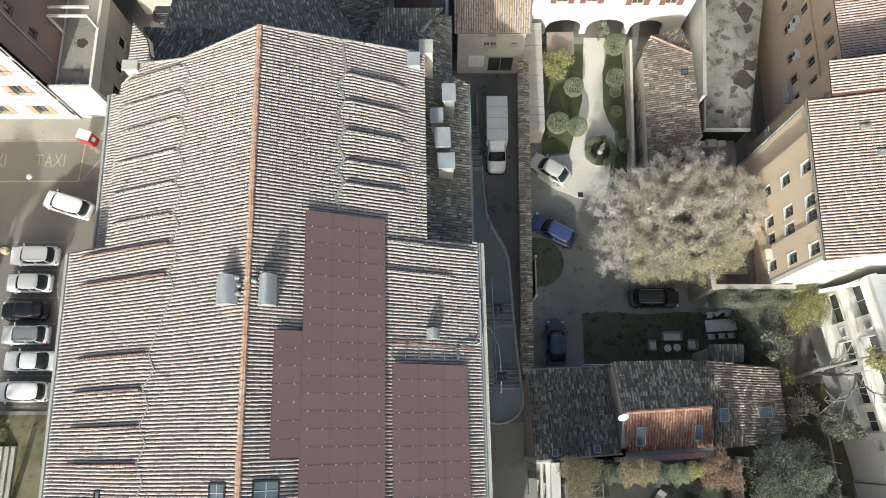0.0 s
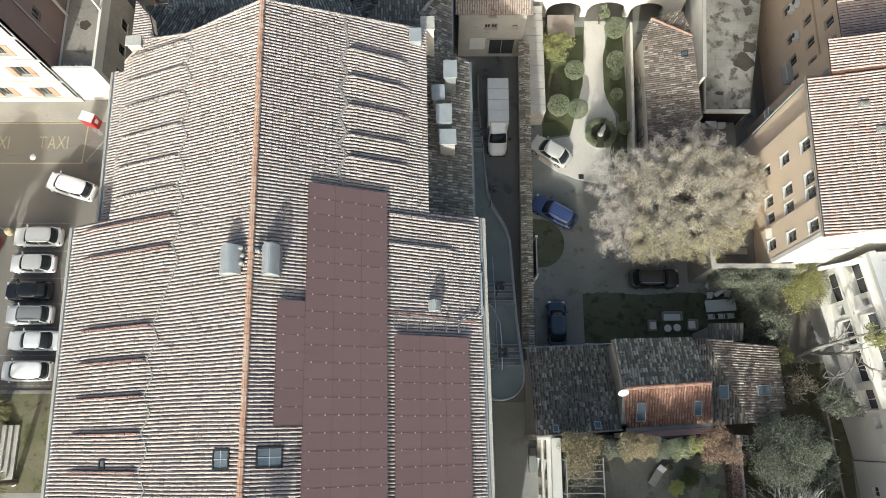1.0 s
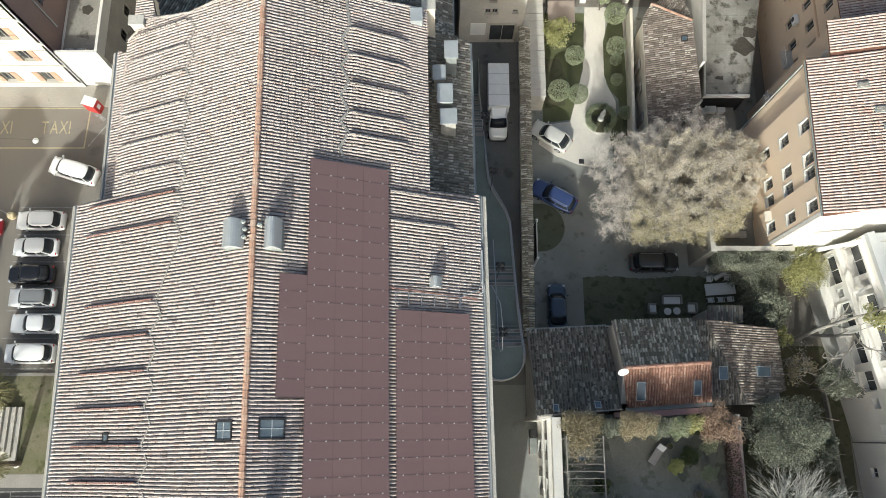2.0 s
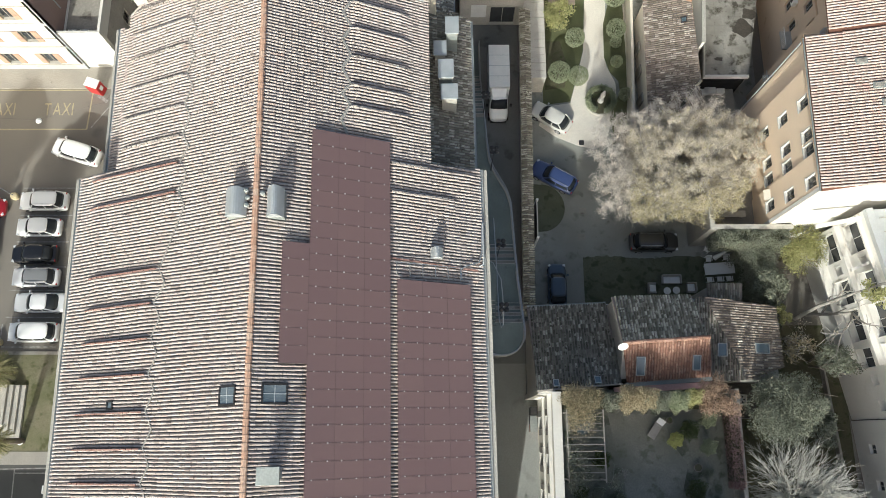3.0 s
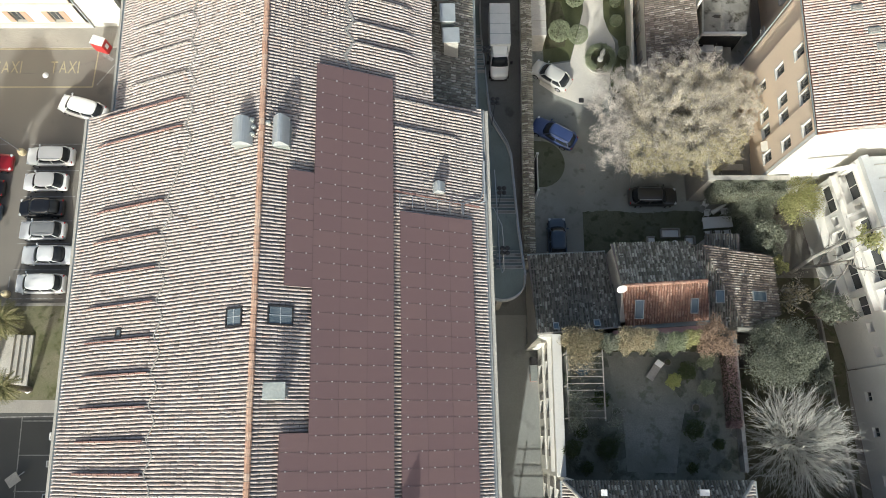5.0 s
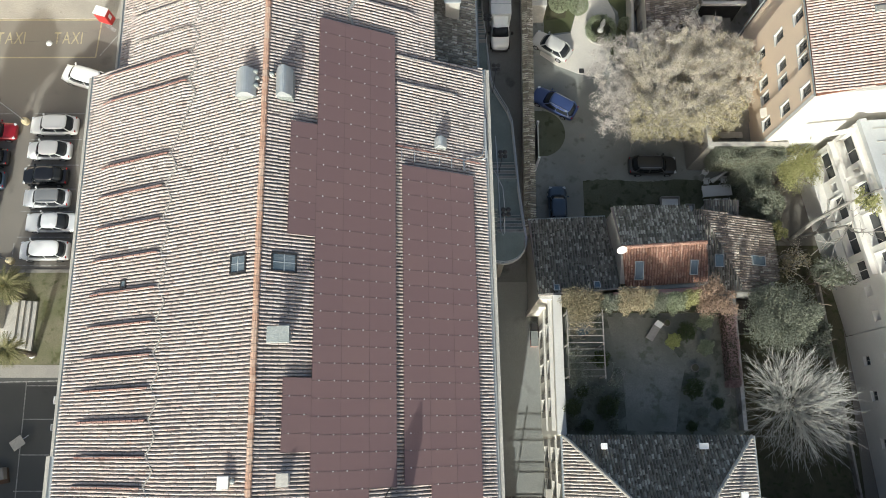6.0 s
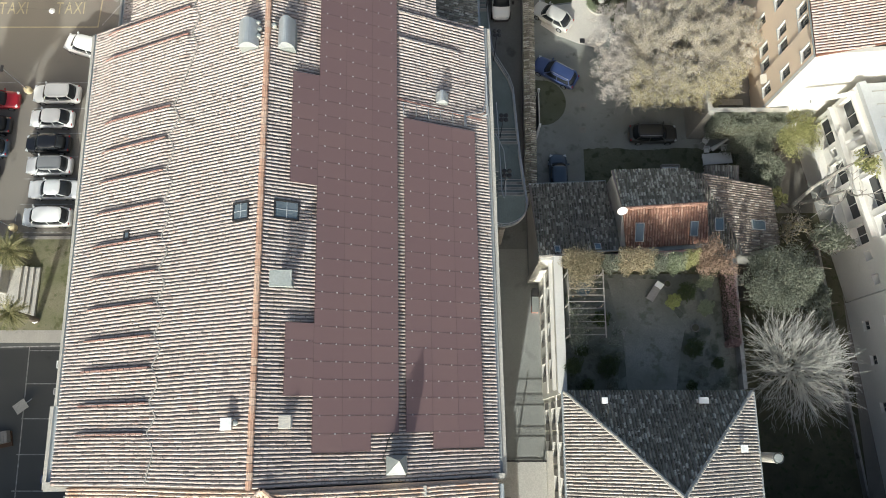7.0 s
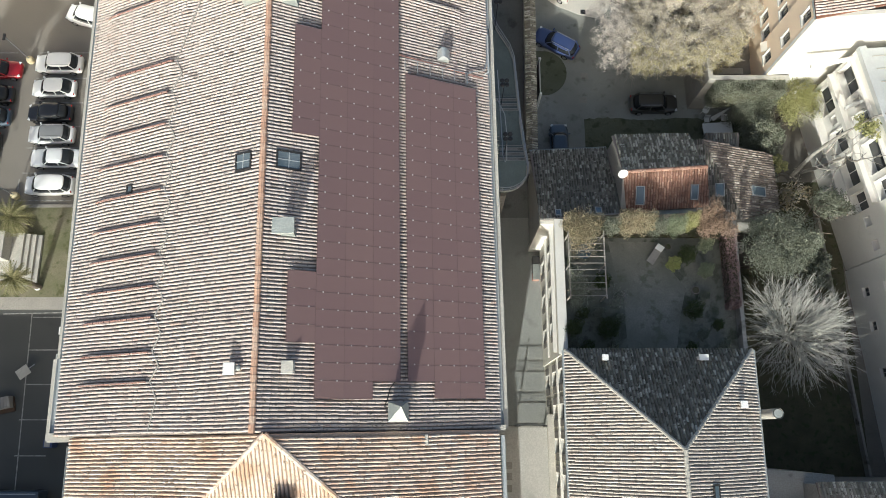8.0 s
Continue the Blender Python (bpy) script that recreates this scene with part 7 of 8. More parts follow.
part("cab", loft(B(), [cab_ring(*c) for c in CAB]), white_p, truck, smooth=True)
part("windscreen", loft(B(), [[(s, 0.76 * k, z + 0.02), (s + 0.1, 0.45 * k, z + 0.045), (s + 0.13, 0, z + 0.05), (s + 0.1, -0.45 * k, z + 0.045), (s, -0.76 * k, z + 0.02), (s, -0.7 * k, z - 0.1), (s, 0.7 * k, z - 0.1)] for s, z, k in ((1.66, 2.27, 0.95), (1.95, 1.95, 1.02), (2.26, 1.56, 1.08))]), screen_glass, truck, smooth=True)
for sy in (-1, 1):
    part("side_window", loft(B(), [[(1.0, sy * 0.895, 1.6), (1.75, sy * 0.905, 1.55), (1.6, sy * 0.86, 2.05), (1.05, sy * 0.86, 2.08)], [(1.0, sy * 0.87, 1.6), (1.75, sy * 0.88, 1.55), (1.6, sy * 0.83, 2.05), (1.05, sy * 0.83, 2.08)]]), screen_glass, truck)
    part("headlight", box(B(), 2.95, 3.18, sy * 0.62 - 0.13, sy * 0.62 + 0.13, 0.78, 0.98, 0.04), lamp_clear, truck)
part("wind_deflector", loft(B(), [[(s, w_, 2.3), (s, w_ * 0.9, h_), (s, -w_ * 0.9, h_), (s, -w_, 2.3)] for s, w_, h_ in ((0.78, 0.8, 2.75), (1.1, 0.76, 2.6), (1.45, 0.66, 2.38))]), white_p, truck)
part("chassis", box(B(), -3.6, 2.9, -0.5, 0.5, 0.4, 0.85), metal_dark, truck)
part("bumper", box(B(), 3.05, 3.3, -0.78, 0.78, 0.35, 0.62, 0.05), metal_dark, truck)
for sx in (-2.4, 2.6):
    for sy in (-0.85, 0.85):
        wh = tube(B(), [(sx, sy - 0.13, 0.38), (sx, sy + 0.13, 0.38)], 0.38, 18)
        ty = part("tyre", wh, rubber, truck)
        part("rim", tube(B(), [(sx, sy * 1.16 - 0.01, 0.38), (sx, sy * 1.16 + 0.01, 0.38)], 0.22, 12), alloy, ty)
for sy in (-1.15, 1.15):
    part("mirror", box(B(), 1.9, 2.05, sy - 0.12, sy + 0.12, 1.45, 1.85, 0.03), metal_dark, truck)

skip = thing("blue_van", "dull blue van roof in the shaded car park", "van", at=(-36.0, -23.6, 0), turn=0)
part("body", box(B(), -2.4, 2.2, -0.95, 0.95, 0.35, 2.0, 0.12), navy_p, skip)
part("tyre", tube(B(), [(-1.5, -0.97, 0.33), (-1.5, 0.97, 0.33)], 0.33, 16), rubber, skip)
part("tyre", tube(B(), [(1.4, -0.97, 0.33), (1.4, 0.97, 0.33)], 0.33, 16), rubber, skip)
part("roof_bar", box(B(), -2.2, 2.0, 0.7, 0.78, 2.0, 2.06), metal_grey, skip)


# ---- garden of the white house ----
def flat_piece(name, label, category, pts, z, material):
    ob = part(name, prism(B(), pts, z - 0.08, z), material)
    return tagged(ob, label, category, "", "structure")


flat_piece("lawn", "mown lawn with clipped bushes", "lawn", [(9.7, 27.0), (12.4, 27.4), (12.9, 29.2), (13.9, 33), (14.3, 39.2), (9.8, 39.2)], COURT + 0.05, lawn)
flat_piece("lawn", "narrow lawn bed along the path", "lawn", [(16.9, 39.0), (16.1, 36), (16.0, 32.2), (16.5, 30.6), (17.3, 29.6), (17.4, 28.4), (16.6, 26.8), (16.2, 25.4), (16.5, 24.0), (17.6, 23.2), (18.2, 24.4), (18.2, 39.0)], COURT + 0.05, lawn)
flat_piece("lawn", "round lawn bed beside the wall", "lawn", [(8.3, 13.9)] + [(9.0 + 2.4 * math.cos(a), 16.3 + 2.4 * math.sin(a)) for a in (-1.3 + 2.6 * k / 12 for k in range(13))] + [(8.3, 18.7)], COURT + 0.05, lawn_shaded)
# Pale path colour also fills the court's sunlit patch, south to the shade.
flat_piece("path", "pale gravel garden path, spread over the sunlit patch of court", "path", [(14.4, 39.9), (13.95, 33), (12.95, 29.2), (12.4, 27.2), (9.7, 26.8), (9.2, 24.8), (10.8, 23.6), (12.9, 22.7), (14.6, 22.3), (15.7, 23.0), (16.4, 25.4), (17.0, 27.6), (17.0, 29.4), (16.2, 31.2), (16.0, 33), (16.6, 39.9)], COURT + 0.03, path_pale)
flat_piece("flower_bed", "dark soil bed at the foot of the bushes", "flower bed", [(9.9, 28.6), (11.9, 28.9), (12.3, 31), (11.6, 34), (10.0, 34)], COURT + 0.06, soil)
rng = np.random.default_rng(61)
rim = [(12.9 + 15.1 * k / 60, 11.45 + 0.10 * math.sin(k * 0.21) + rng.normal(0, 0.045)) for k in range(61)]
flat_piece("back_lawn", "shaded grass in front of the old house", "lawn", [(12.9, 6.4), (28, 6.6)] + rim[::-1], COURT + 0.02, lawn_shaded)
flat_piece("pavement", "pale paving under the outbuilding wall", "pavement", [(18.2, 24), (19, 24), (18.9, 39), (18.2, 39)], COURT + 0.04, stone)


def bush(name, label, category, x, y, z, r, material, n=900, squash=1.0, size=0.09, inner=0.75, lumps=0.12, stem=True, group="", seed=1):
    rng = np.random.default_rng(seed)
    t = thing(name, label, category, at=(x, y, z), group=group)
    p = shell(n, r, rng, inner, squash, lumps)
    p[:, 2] += r * squash + (0.25 if stem else -0.1)
    p = p[p[:, 2] > 0.02]
    v, f = leaf_cloud(p, size, rng)
    raw("crown", v, f, material, t)
    if stem:
        part("stem", tube(B(), [(0, 0, -0.05), (0.02, 0, 0.3), (0, 0.02, r * squash)], 0.06, 6, 0.03), bark, t)
    return t


for i, (x, y, r) in enumerate(((11.2, 29.95, 1.1), (13.1, 29.6, 1.0), (12.95, 33.8, 1.0), (17.2, 38.4, 1.1), (17.1, 34.8, 1.0), (17.1, 33.5, 0.6), (17.05, 31.35, 0.62), (17.7, 27.75, 0.68), (17.1, 24.6, 0.62))):
    bush("topiary_bush", "clipped round grey-green bush on a lawn", "bush", x, y, COURT, r, leaf_topiary, int(1500 * r * r) + 300, 0.95, 0.075, 0.86, 0.03, group="clipped bushes", seed=i + 1)


def small_tree(name, label, x, y, z, h, r, material, n, seed, squash=0.8, size=0.11, trunk=None, depth=2, clumps=18):
    """A tree of a forked trunk and leaf clumps with gaps between them."""
    rng = np.random.default_rng(seed)
    t = thing(name, label, "tree", at=(x, y, z))
    out, tips = [], []
    limbs(rng, (0, 0, -0.1), (0.05, 0, 1), h * 0.55, 0.05 + 0.012 * h, depth, 0.9, 0.05, out, tips, (3, 4), 0.6)
    limb_mesh("trunk", out, trunk or bark, t)
    pts = []
    for k in range(clumps):
        d = rng.normal(size=3)
        d /= np.linalg.norm(d)
        c = d * r * rng.uniform(0.35, 0.85) * np.array((1, 1, squash)) + np.array((0, 0, h - r * squash * 0.6))
        pts.append(c + shell(n // clumps, r * rng.uniform(0.25, 0.42), rng, 0.45, 0.8))
    v, f = leaf_cloud(np.concatenate(pts), size, rng)
    raw("crown", v, f, material, t)
    return t


small_tree("shrub_tree", "loose yellow-green shrub above the lawn", 11.2, 35.8, COURT, 3.4, 1.9, leaf_yellow, 5200, 51, 0.9, 0.085, clumps=30)
small_tree("shrub_tree", "small leafy tree beneath the arcade", 15.9, 39.6, COURT, 2.6, 0.8, leaf_topiary, 900, 52, clumps=10)

fountain = thing("fountain", "round garden basin ringed by a clipped hedge", "fountain", at=(15.35, 27.35, COURT))
part("kerb", disc(B(), (0, 0, 0), 1.5, 0.18, 28), stone, fountain)
part("basin", disc(B(), (0, 0, 0.18), 1.4, 0.03, 28), soil, fountain)
rng = np.random.default_rng(60)
a = rng.uniform(0, math.tau, 6500)
k = rng.normal(0, 0.13, (6500, 2))
a = a[(a < 4.3) | (a > 4.9)]
k = k[: len(a)]
pts = np.stack([np.cos(a) * (1.28 + k[:, 0]), np.sin(a) * (1.28 + k[:, 0]), 0.6 + k[:, 1] * 1.4], 1)
v, f = leaf_cloud(pts, 0.07, rng)
raw("hedge_ring", v, f, leaf_topiary, fountain)
bm = B()
prof = [(0.32, 0.25), (0.3, 0.5), (0.18, 0.6), (0.16, 1.0), (0.24, 1.3), (0.26, 1.6), (0.14, 1.95), (0.13, 2.2), (0.02, 2.35)]
loft(bm, [[(math.cos(q) * r, math.sin(q) * r, z) for q in (math.tau * j / 12 for j in range(12))] for r, z in prof])
part("centrepiece", bm, render_white, fountain, "plain white stone centrepiece", smooth=True)
for x, y in ((13.0, 34.3), (13.3, 23.0)):
    dr = thing("drain_cover", "small square iron drain in pale gravel", "drain", at=(x, y, COURT + 0.03), kind="structure", group="drain covers")
    part("cover", box(B(), -0.25, 0.25, -0.25, 0.25, 0, 0.012), metal_dark, dr)
for x, y in ((13.1, 16.0), (12.9, 13.4)):
    dr = thing("drain_cover", "dark damp drain cover in gravel", "drain", at=(x, y, COURT), kind="structure", group="drain covers")
    part("cover", box(B(), -0.35, 0.35, -0.3, 0.3, 0, 0.012), concrete, dr)
for i in range(4):
    pl = thing("planter", "low square stone planter", "planter", at=(16.6 + i * 0.9, 22.9, COURT), group="planters")
    part("trough", box(B(), -0.32, 0.32, -0.3, 0.3, 0, 0.4, 0.02), stone, pl)
    part("earth", box(B(), -0.27, 0.27, -0.25, 0.25, 0.4, 0.42), soil, pl)

# ---- the large autumn tree ----
big = thing("autumn_tree", "large spreading tree with sparse pale autumn leaves", "tree", at=(20.3, 17.8, COURT))
rng = np.random.default_rng(71)
out, tips = [], []
limbs(rng, (0, 0, -0.1), (0.02, 0.03, 1), 3.2, 0.36, 0, 0.5, 0, out, tips)
for i in range(14):
    an = math.tau * i / 14 + rng.uniform(-0.2, 0.2)
    el = rng.uniform(0.35, 1.1)
    limbs(rng, (0, 0, 2.6 + 0.5 * rng.uniform()), (math.cos(an) * math.cos(el), math.sin(an) * math.cos(el) * 0.8, math.sin(el)), 3.0, 0.14, 4, 0.9, 0.03, out, tips, (3, 4), 0.66)
limb_mesh("trunk", out, bark_pale, big)
pts, twigs = [], []
for k in range(1500):
    d = rng.normal(size=3)
    d /= np.linalg.norm(d)
    u = rng.uniform(0.2, 1.0) ** 0.5
    c = d * u * np.array((8.0, 6.0, 3.0)) + np.array((0.2, 1.2, 5.9))
    c[:2] *= 1 + 0.10 * math.sin(5 * math.atan2(d[1], d[0]) + 0.8) + 0.32 * max(0, d[0] * d[1])
    if c[2] < 3.4:
        continue
    r = rng.uniform(0.3, 0.75)
    twigs.append(c + shell(24, r, rng, 0.1, 0.7))
    bald = c[0] < -4.2 or c[1] > 5.2 or c[1] > 3.4 and c[0] < -1.5
    pts.append(c + shell(10 if bald else 112, r, rng, 0.15, 0.7))
pts, twigs = np.concatenate(pts), np.concatenate(twigs)
edge = np.hypot((pts[:, 0] - 0.2) / 8.0, (pts[:, 1] - 0.8) / 5.5)
chance = np.where(pts[:, 1] < -1.0, np.clip(edge * 1.6 - 0.5, 0.15, 0.9), 0.14) * np.where(pts[:, 0] < -4.5, 0.2, 1)
green = rng.uniform(size=len(pts)) < chance
v, f = leaf_cloud(pts[~green], 0.056, rng)
raw("crown", v, f, leaf_autumn, big)
v, f = leaf_cloud(pts[green], 0.066, rng)
raw("lower_crown", v, f, leaf_khaki, big, "yellow-green leaves among the pale ones")
v, f = leaf_cloud(twigs, 0.3, rng, 0.3, 0.045)
raw("twigwork", v, f, twig_mauve, big, "fine mauve-grey bare twigs")

# ---- bare tree ----
bare = thing("bare_tree", "leafless pale tree with a fan of long straight shoots", "tree", at=(28.7, -9.9, COURT))
rng = np.random.default_rng(72)
out, shoots, tips = [], [], []
limbs(rng, (0, 0, -0.1), (0.03, 0, 1), 3.4, 0.3, 0, 0.4, 0, out, tips)
for i in range(26):
    an = math.tau * i * 0.382 + rng.uniform(-0.25, 0.25)
    heads = []
    limbs(rng, (0, 0, 3.1), (math.cos(an), math.sin(an), rng.uniform(0.2, 3.5)), rng.uniform(0.8, 2.6), 0.075, 0, 0.5, 0.02, out, heads)
    p0 = heads[0][0]
    for k in range(13):
        a2, el = an + rng.normal(0, 0.75), rng.uniform(0.1, 1.3)
        h = Vector((math.cos(a2) * math.cos(el), math.sin(a2) * math.cos(el), math.sin(el)))
        p, line_, L = p0.copy(), [p0.copy()], rng.uniform(2.4, 4.4)
        for s in range(5):
            h = (h + Vector(rng.normal(0, 0.10, 3)) + Vector((0, 0, 0.035))).normalized()
            p = p + h * L / 5
            line_.append(p.copy())
            if s > 0:
                for w_ in range(2 if s > 1 else 1):
                    g = (h + Vector(rng.normal(0, 0.24, 3))).normalized()
                    q, fork, M = p.copy(), [p.copy()], rng.uniform(0.7, 1.5)
                    for r in range(3):
                        g = (g + Vector(rng.normal(0, 0.12, 3))).normalized()
                        q = q + g * M / 3
                        fork.append(q.copy())
                    shoots.append((fork, 0.015, 0.006))
                    shoots.append(([fork[1], fork[1] + (g + Vector(rng.normal(0, 0.4, 3))).normalized() * 0.55], 0.010, 0.005))
        shoots.append((line_, 0.028, 0.011))
limb_mesh("trunk", out, bark_pale, bare, 7)
limb_mesh("crown", shoots, bark_bleached, bare, 5, "bleached straight shoots")

# ---- other trees and climbers ----
small_tree("olive_tree", "dense grey-green olive tree in the back garden", 27.6, -2.7, COURT, 8.3, 3.3, leaf_olive, 34000, 81, 0.7, 0.07, clumps=64)
small_tree("shrub_tree", "dark evergreen shrub beside the olive", 31.4, -4.2, COURT, 5.0, 1.8, leaf_olive, 3000, 82, clumps=20)
small_tree("garden_tree", "bright yellow-green tree against the white wall", 31.4, 11.2, COURT, 5.4, 2.4, leaf_yellow, 11000, 83, 0.6, 0.065, clumps=40)
small_tree("garden_tree", "slim tree with thin olive leaves", 33.0, 1.2, COURT, 6.0, 1.7, leaf_olive, 1800, 84, clumps=16, depth=3)
small_tree("garden_tree", "thin tree with yellowed leaves by the balconies", 33.2, 6.0, COURT, 11.5, 1.4, leaf_yellow, 700, 85, clumps=9, depth=3, trunk=bark_pale)
small_tree("garden_tree", "straggly half-bare tree in the back garden", 30.6, 2.6, COURT, 4.2, 1.6, leaf_brown, 500, 86, clumps=12, depth=3, trunk=bark_pale)
small_tree("garden_tree", "dull green tree leaning over the shed", 28.3, 8.0, COURT, 5.4, 1.7, leaf_olive, 3000, 87, clumps=22)
small_tree("garden_tree", "yellow-green sapling beside the old house", 29.4, 5.4, COURT, 4.6, 0.9, leaf_yellow, 900, 88, clumps=10)
small_tree("garden_tree", "loose grey-green tree beside the white building", 33.0, 1.6, COURT, 5.4, 1.7, leaf_olive, 2600, 96, 0.8, 0.085, clumps=22)
small_tree("garden_tree", "bare tangled tree in the dark back garden", 30.6, 3.6, COURT, 4.6, 1.5, leaf_autumn, 250, 97, 0.8, 0.07, trunk=bark_pale, depth=4, clumps=9)
small_tree("garden_tree", "small dark tree in the shaded back garden", 31.8, -8.6, COURT, 5.2, 1.7, leaf_olive, 2200, 89, clumps=16)
small_tree("garden_tree", "thin bare sapling near the outbuilding", 20.6, 24.6, COURT, 5.0, 1.2, leaf_autumn, 350, 90, clumps=9, depth=3, trunk=bark_pale)


def hedge(label, x0, x1, y0, y1, z0, z1, material, n, seed, size=0.09):
    rng = np.random.default_rng(seed)
    t = thing("hedge", label, "hedge", at=((x0 + x1) / 2, (y0 + y1) / 2, z0))
    p = rng.uniform((-0.5, -0.5, 0), (0.5, 0.5, 1), (n, 3))
    ax = rng.integers(0, 3, n)
    for i in range(3):
        s = ax == i
        p[s, i] = (np.sign(p[s, i]) * 0.5 if i < 2 else 1.0) * rng.uniform(0.85, 1.04, s.sum())
    p = p * np.array((x1 - x0, y1 - y0, z1 - z0))
    p[:, 2] *= 1 + 0.12 * np.sin(p[:, 0] * 2.1) * np.cos(p[:, 1] * 2.9)
    v, f = leaf_cloud(p, size, rng)
    raw("leaves", v, f, material, t)
    q = 0.86
    # Solid soil-coloured box keeps the gaps between the leaves dark.
    part("core", box(B(), (x0 - x1) / 2 * q, (x1 - x0) / 2 * q, (y0 - y1) / 2 * q, (y1 - y0) / 2 * q, 0, (z1 - z0) * 0.85), soil, t, "solid dark block behind the leaves")


hedge("ivy and olive foliage along the high garden wall", 23.6, 29.6, 11.2, 12.5, 2.0, 5.2, leaf_olive, 15000, 92, 0.065)
hedge("wine-red creeper along the terrace edge", 21.2, 22.0, -8.6, -2.6, TF, 10.0, leaf_purple, 6000, 93, 0.06)
for i, (x, y, z, r) in enumerate(((26.9, 10.9, 1.6, 1.2), (28.3, 10.6, 2.0, 1.35), (27.9, 9.2, 1.2, 1.3), (28.7, 8.2, 1.0, 1.4), (27.6, 7.6, 0.4, 0.95), (28.9, 6.5, 0.6, 1.2), (29.2, 5.2, 0.0, 0.9))):
    bush("overhanging_shrub", "loose grey-green shrub over the garden end", "shrub", x, y, COURT, r, leaf_olive, int(4200 * r), (z + 2.6 + r) / (2 * r), 0.06, 0.35, 0.3, True, "shrubs at the garden end", 150 + i)
wall_g = thing("garden_wall", "high rendered wall behind the garden tables", "wall", at=(26, 12.6, COURT), kind="structure")
part("wall", box(B(), 22.9, 30.0, 12.5, 12.8, COURT, 5.2), render_grey, wall_g, inworld=True)
part("coping", box(B(), 22.85, 30.0, 12.45, 12.85, 5.2, 5.3), concrete_pale, wall_g, inworld=True)
part("wall", box(B(), 22.9, 23.2, 12.8, 19.6, COURT, 5.2), render_grey, wall_g, inworld=True)
part("coping", box(B(), 22.85, 23.25, 12.85, 19.6, 5.2, 5.3), concrete_pale, wall_g, inworld=True)
part("yard_floor", box(B(), 23.2, 28.1, 12.8, 19.6, 2.0, 2.2), concrete, wall_g, inworld=True)
bn = thing("stone_bench", "pale stone slab bench in the small yard", "bench", at=(25.8, 14.6, 2.2))
part("seat", box(B(), -1.3, 1.3, -0.3, 0.3, 0.4, 0.5, 0.02), stone, bn)
part("leg", box(B(), -1.1, -0.9, -0.25, 0.25, 0, 0.4), stone, bn)
part("leg", box(B(), 0.9, 1.1, -0.25, 0.25, 0, 0.4), stone, bn)

# ---- garden furniture ----
tbl = thing("garden_table", "long white garden table with scattered leaves", "table", at=(25.4, 10.2, COURT), turn=4)
part("tabletop", box(B(), -1.4, 1.4, -0.55, 0.55, 0.7, 0.75, 0.02), plastic_white, tbl)
for x in (-1.2, 1.2):
    for y in (-0.4, 0.4):
        part("leg", tube(B(), [(x, y, 0), (x, y, 0.7)], 0.035, 8), plastic_white, tbl)
ch = thing("garden_chair", "white moulded garden chair beside the long table", "chair", at=(24.5, 9.2, COURT), turn=4, group="chairs round the long table")
part("seat", box(B(), -0.24, 0.24, -0.22, 0.24, 0.4, 0.45, 0.02), plastic_white, ch)
for i in range(5):
    part("slat", box(B(), -0.24 + i * 0.11, -0.17 + i * 0.11, -0.27, -0.23, 0.45, 0.83), plastic_white, ch)
part("backrest", box(B(), -0.26, 0.26, -0.28, -0.22, 0.82, 0.9, 0.02), plastic_white, ch)
for x in (-0.22, 0.22):
    for y in (-0.2, 0.22):
        part("leg", tube(B(), [(x * 1.1, y * 1.1, 0), (x, y, 0.42)], 0.025, 6), plastic_white, ch)
    part("armrest", box(B(), x * 1.15 - 0.03, x * 1.15 + 0.03, -0.24, 0.2, 0.63, 0.67), plastic_white, ch)
copy_thing(ch, pose(25.45, 9.25, COURT, 0, 0, 2))
copy_thing(ch, pose(26.3, 9.3, COURT, 0, 0, 6))
copy_thing(ch, pose(24.55, 11.15, COURT, 0, 0, 182))
copy_thing(ch, pose(26.2, 11.3, COURT, 0, 0, 178))
copy_thing(ch, pose(24.5, 12.1, COURT, 0, 0, 150))
par = thing("parasol", "folded white parasol lying by the table", "parasol", at=(25.9, 11.7, COURT), turn=30)
part("canopy", tube(B(), [(-1.0, 0, 0.5), (0, 0, 0.85), (0.9, 0, 1.25)], 0.24, 8, 0.05), plastic_white, par)
part("pole", tube(B(), [(-1.4, 0, 0.0), (1.1, 0, 1.35)], 0.025, 6), metal_steel, par)


def lounge(x, y, w_, turn, label):
    t = thing("garden_sofa", label, "sofa", at=(x, y, COURT), turn=turn, group="lounge set")
    part("base", box(B(), -w_ / 2, w_ / 2, -0.38, 0.38, 0, 0.34, 0.03), wood_grey, t)
    part("cushion", box(B(), -w_ / 2 + 0.08, w_ / 2 - 0.08, -0.3, 0.36, 0.34, 0.46, 0.04), plastic_white, t)
    part("backrest", box(B(), -w_ / 2, w_ / 2, -0.45, -0.3, 0.3, 0.8, 0.04), wood_grey, t)
    for s in (-1, 1):
        part("armrest", box(B(), s * w_ / 2 - 0.08, s * w_ / 2 + 0.08, -0.4, 0.38, 0.3, 0.6, 0.03), wood_grey, t)


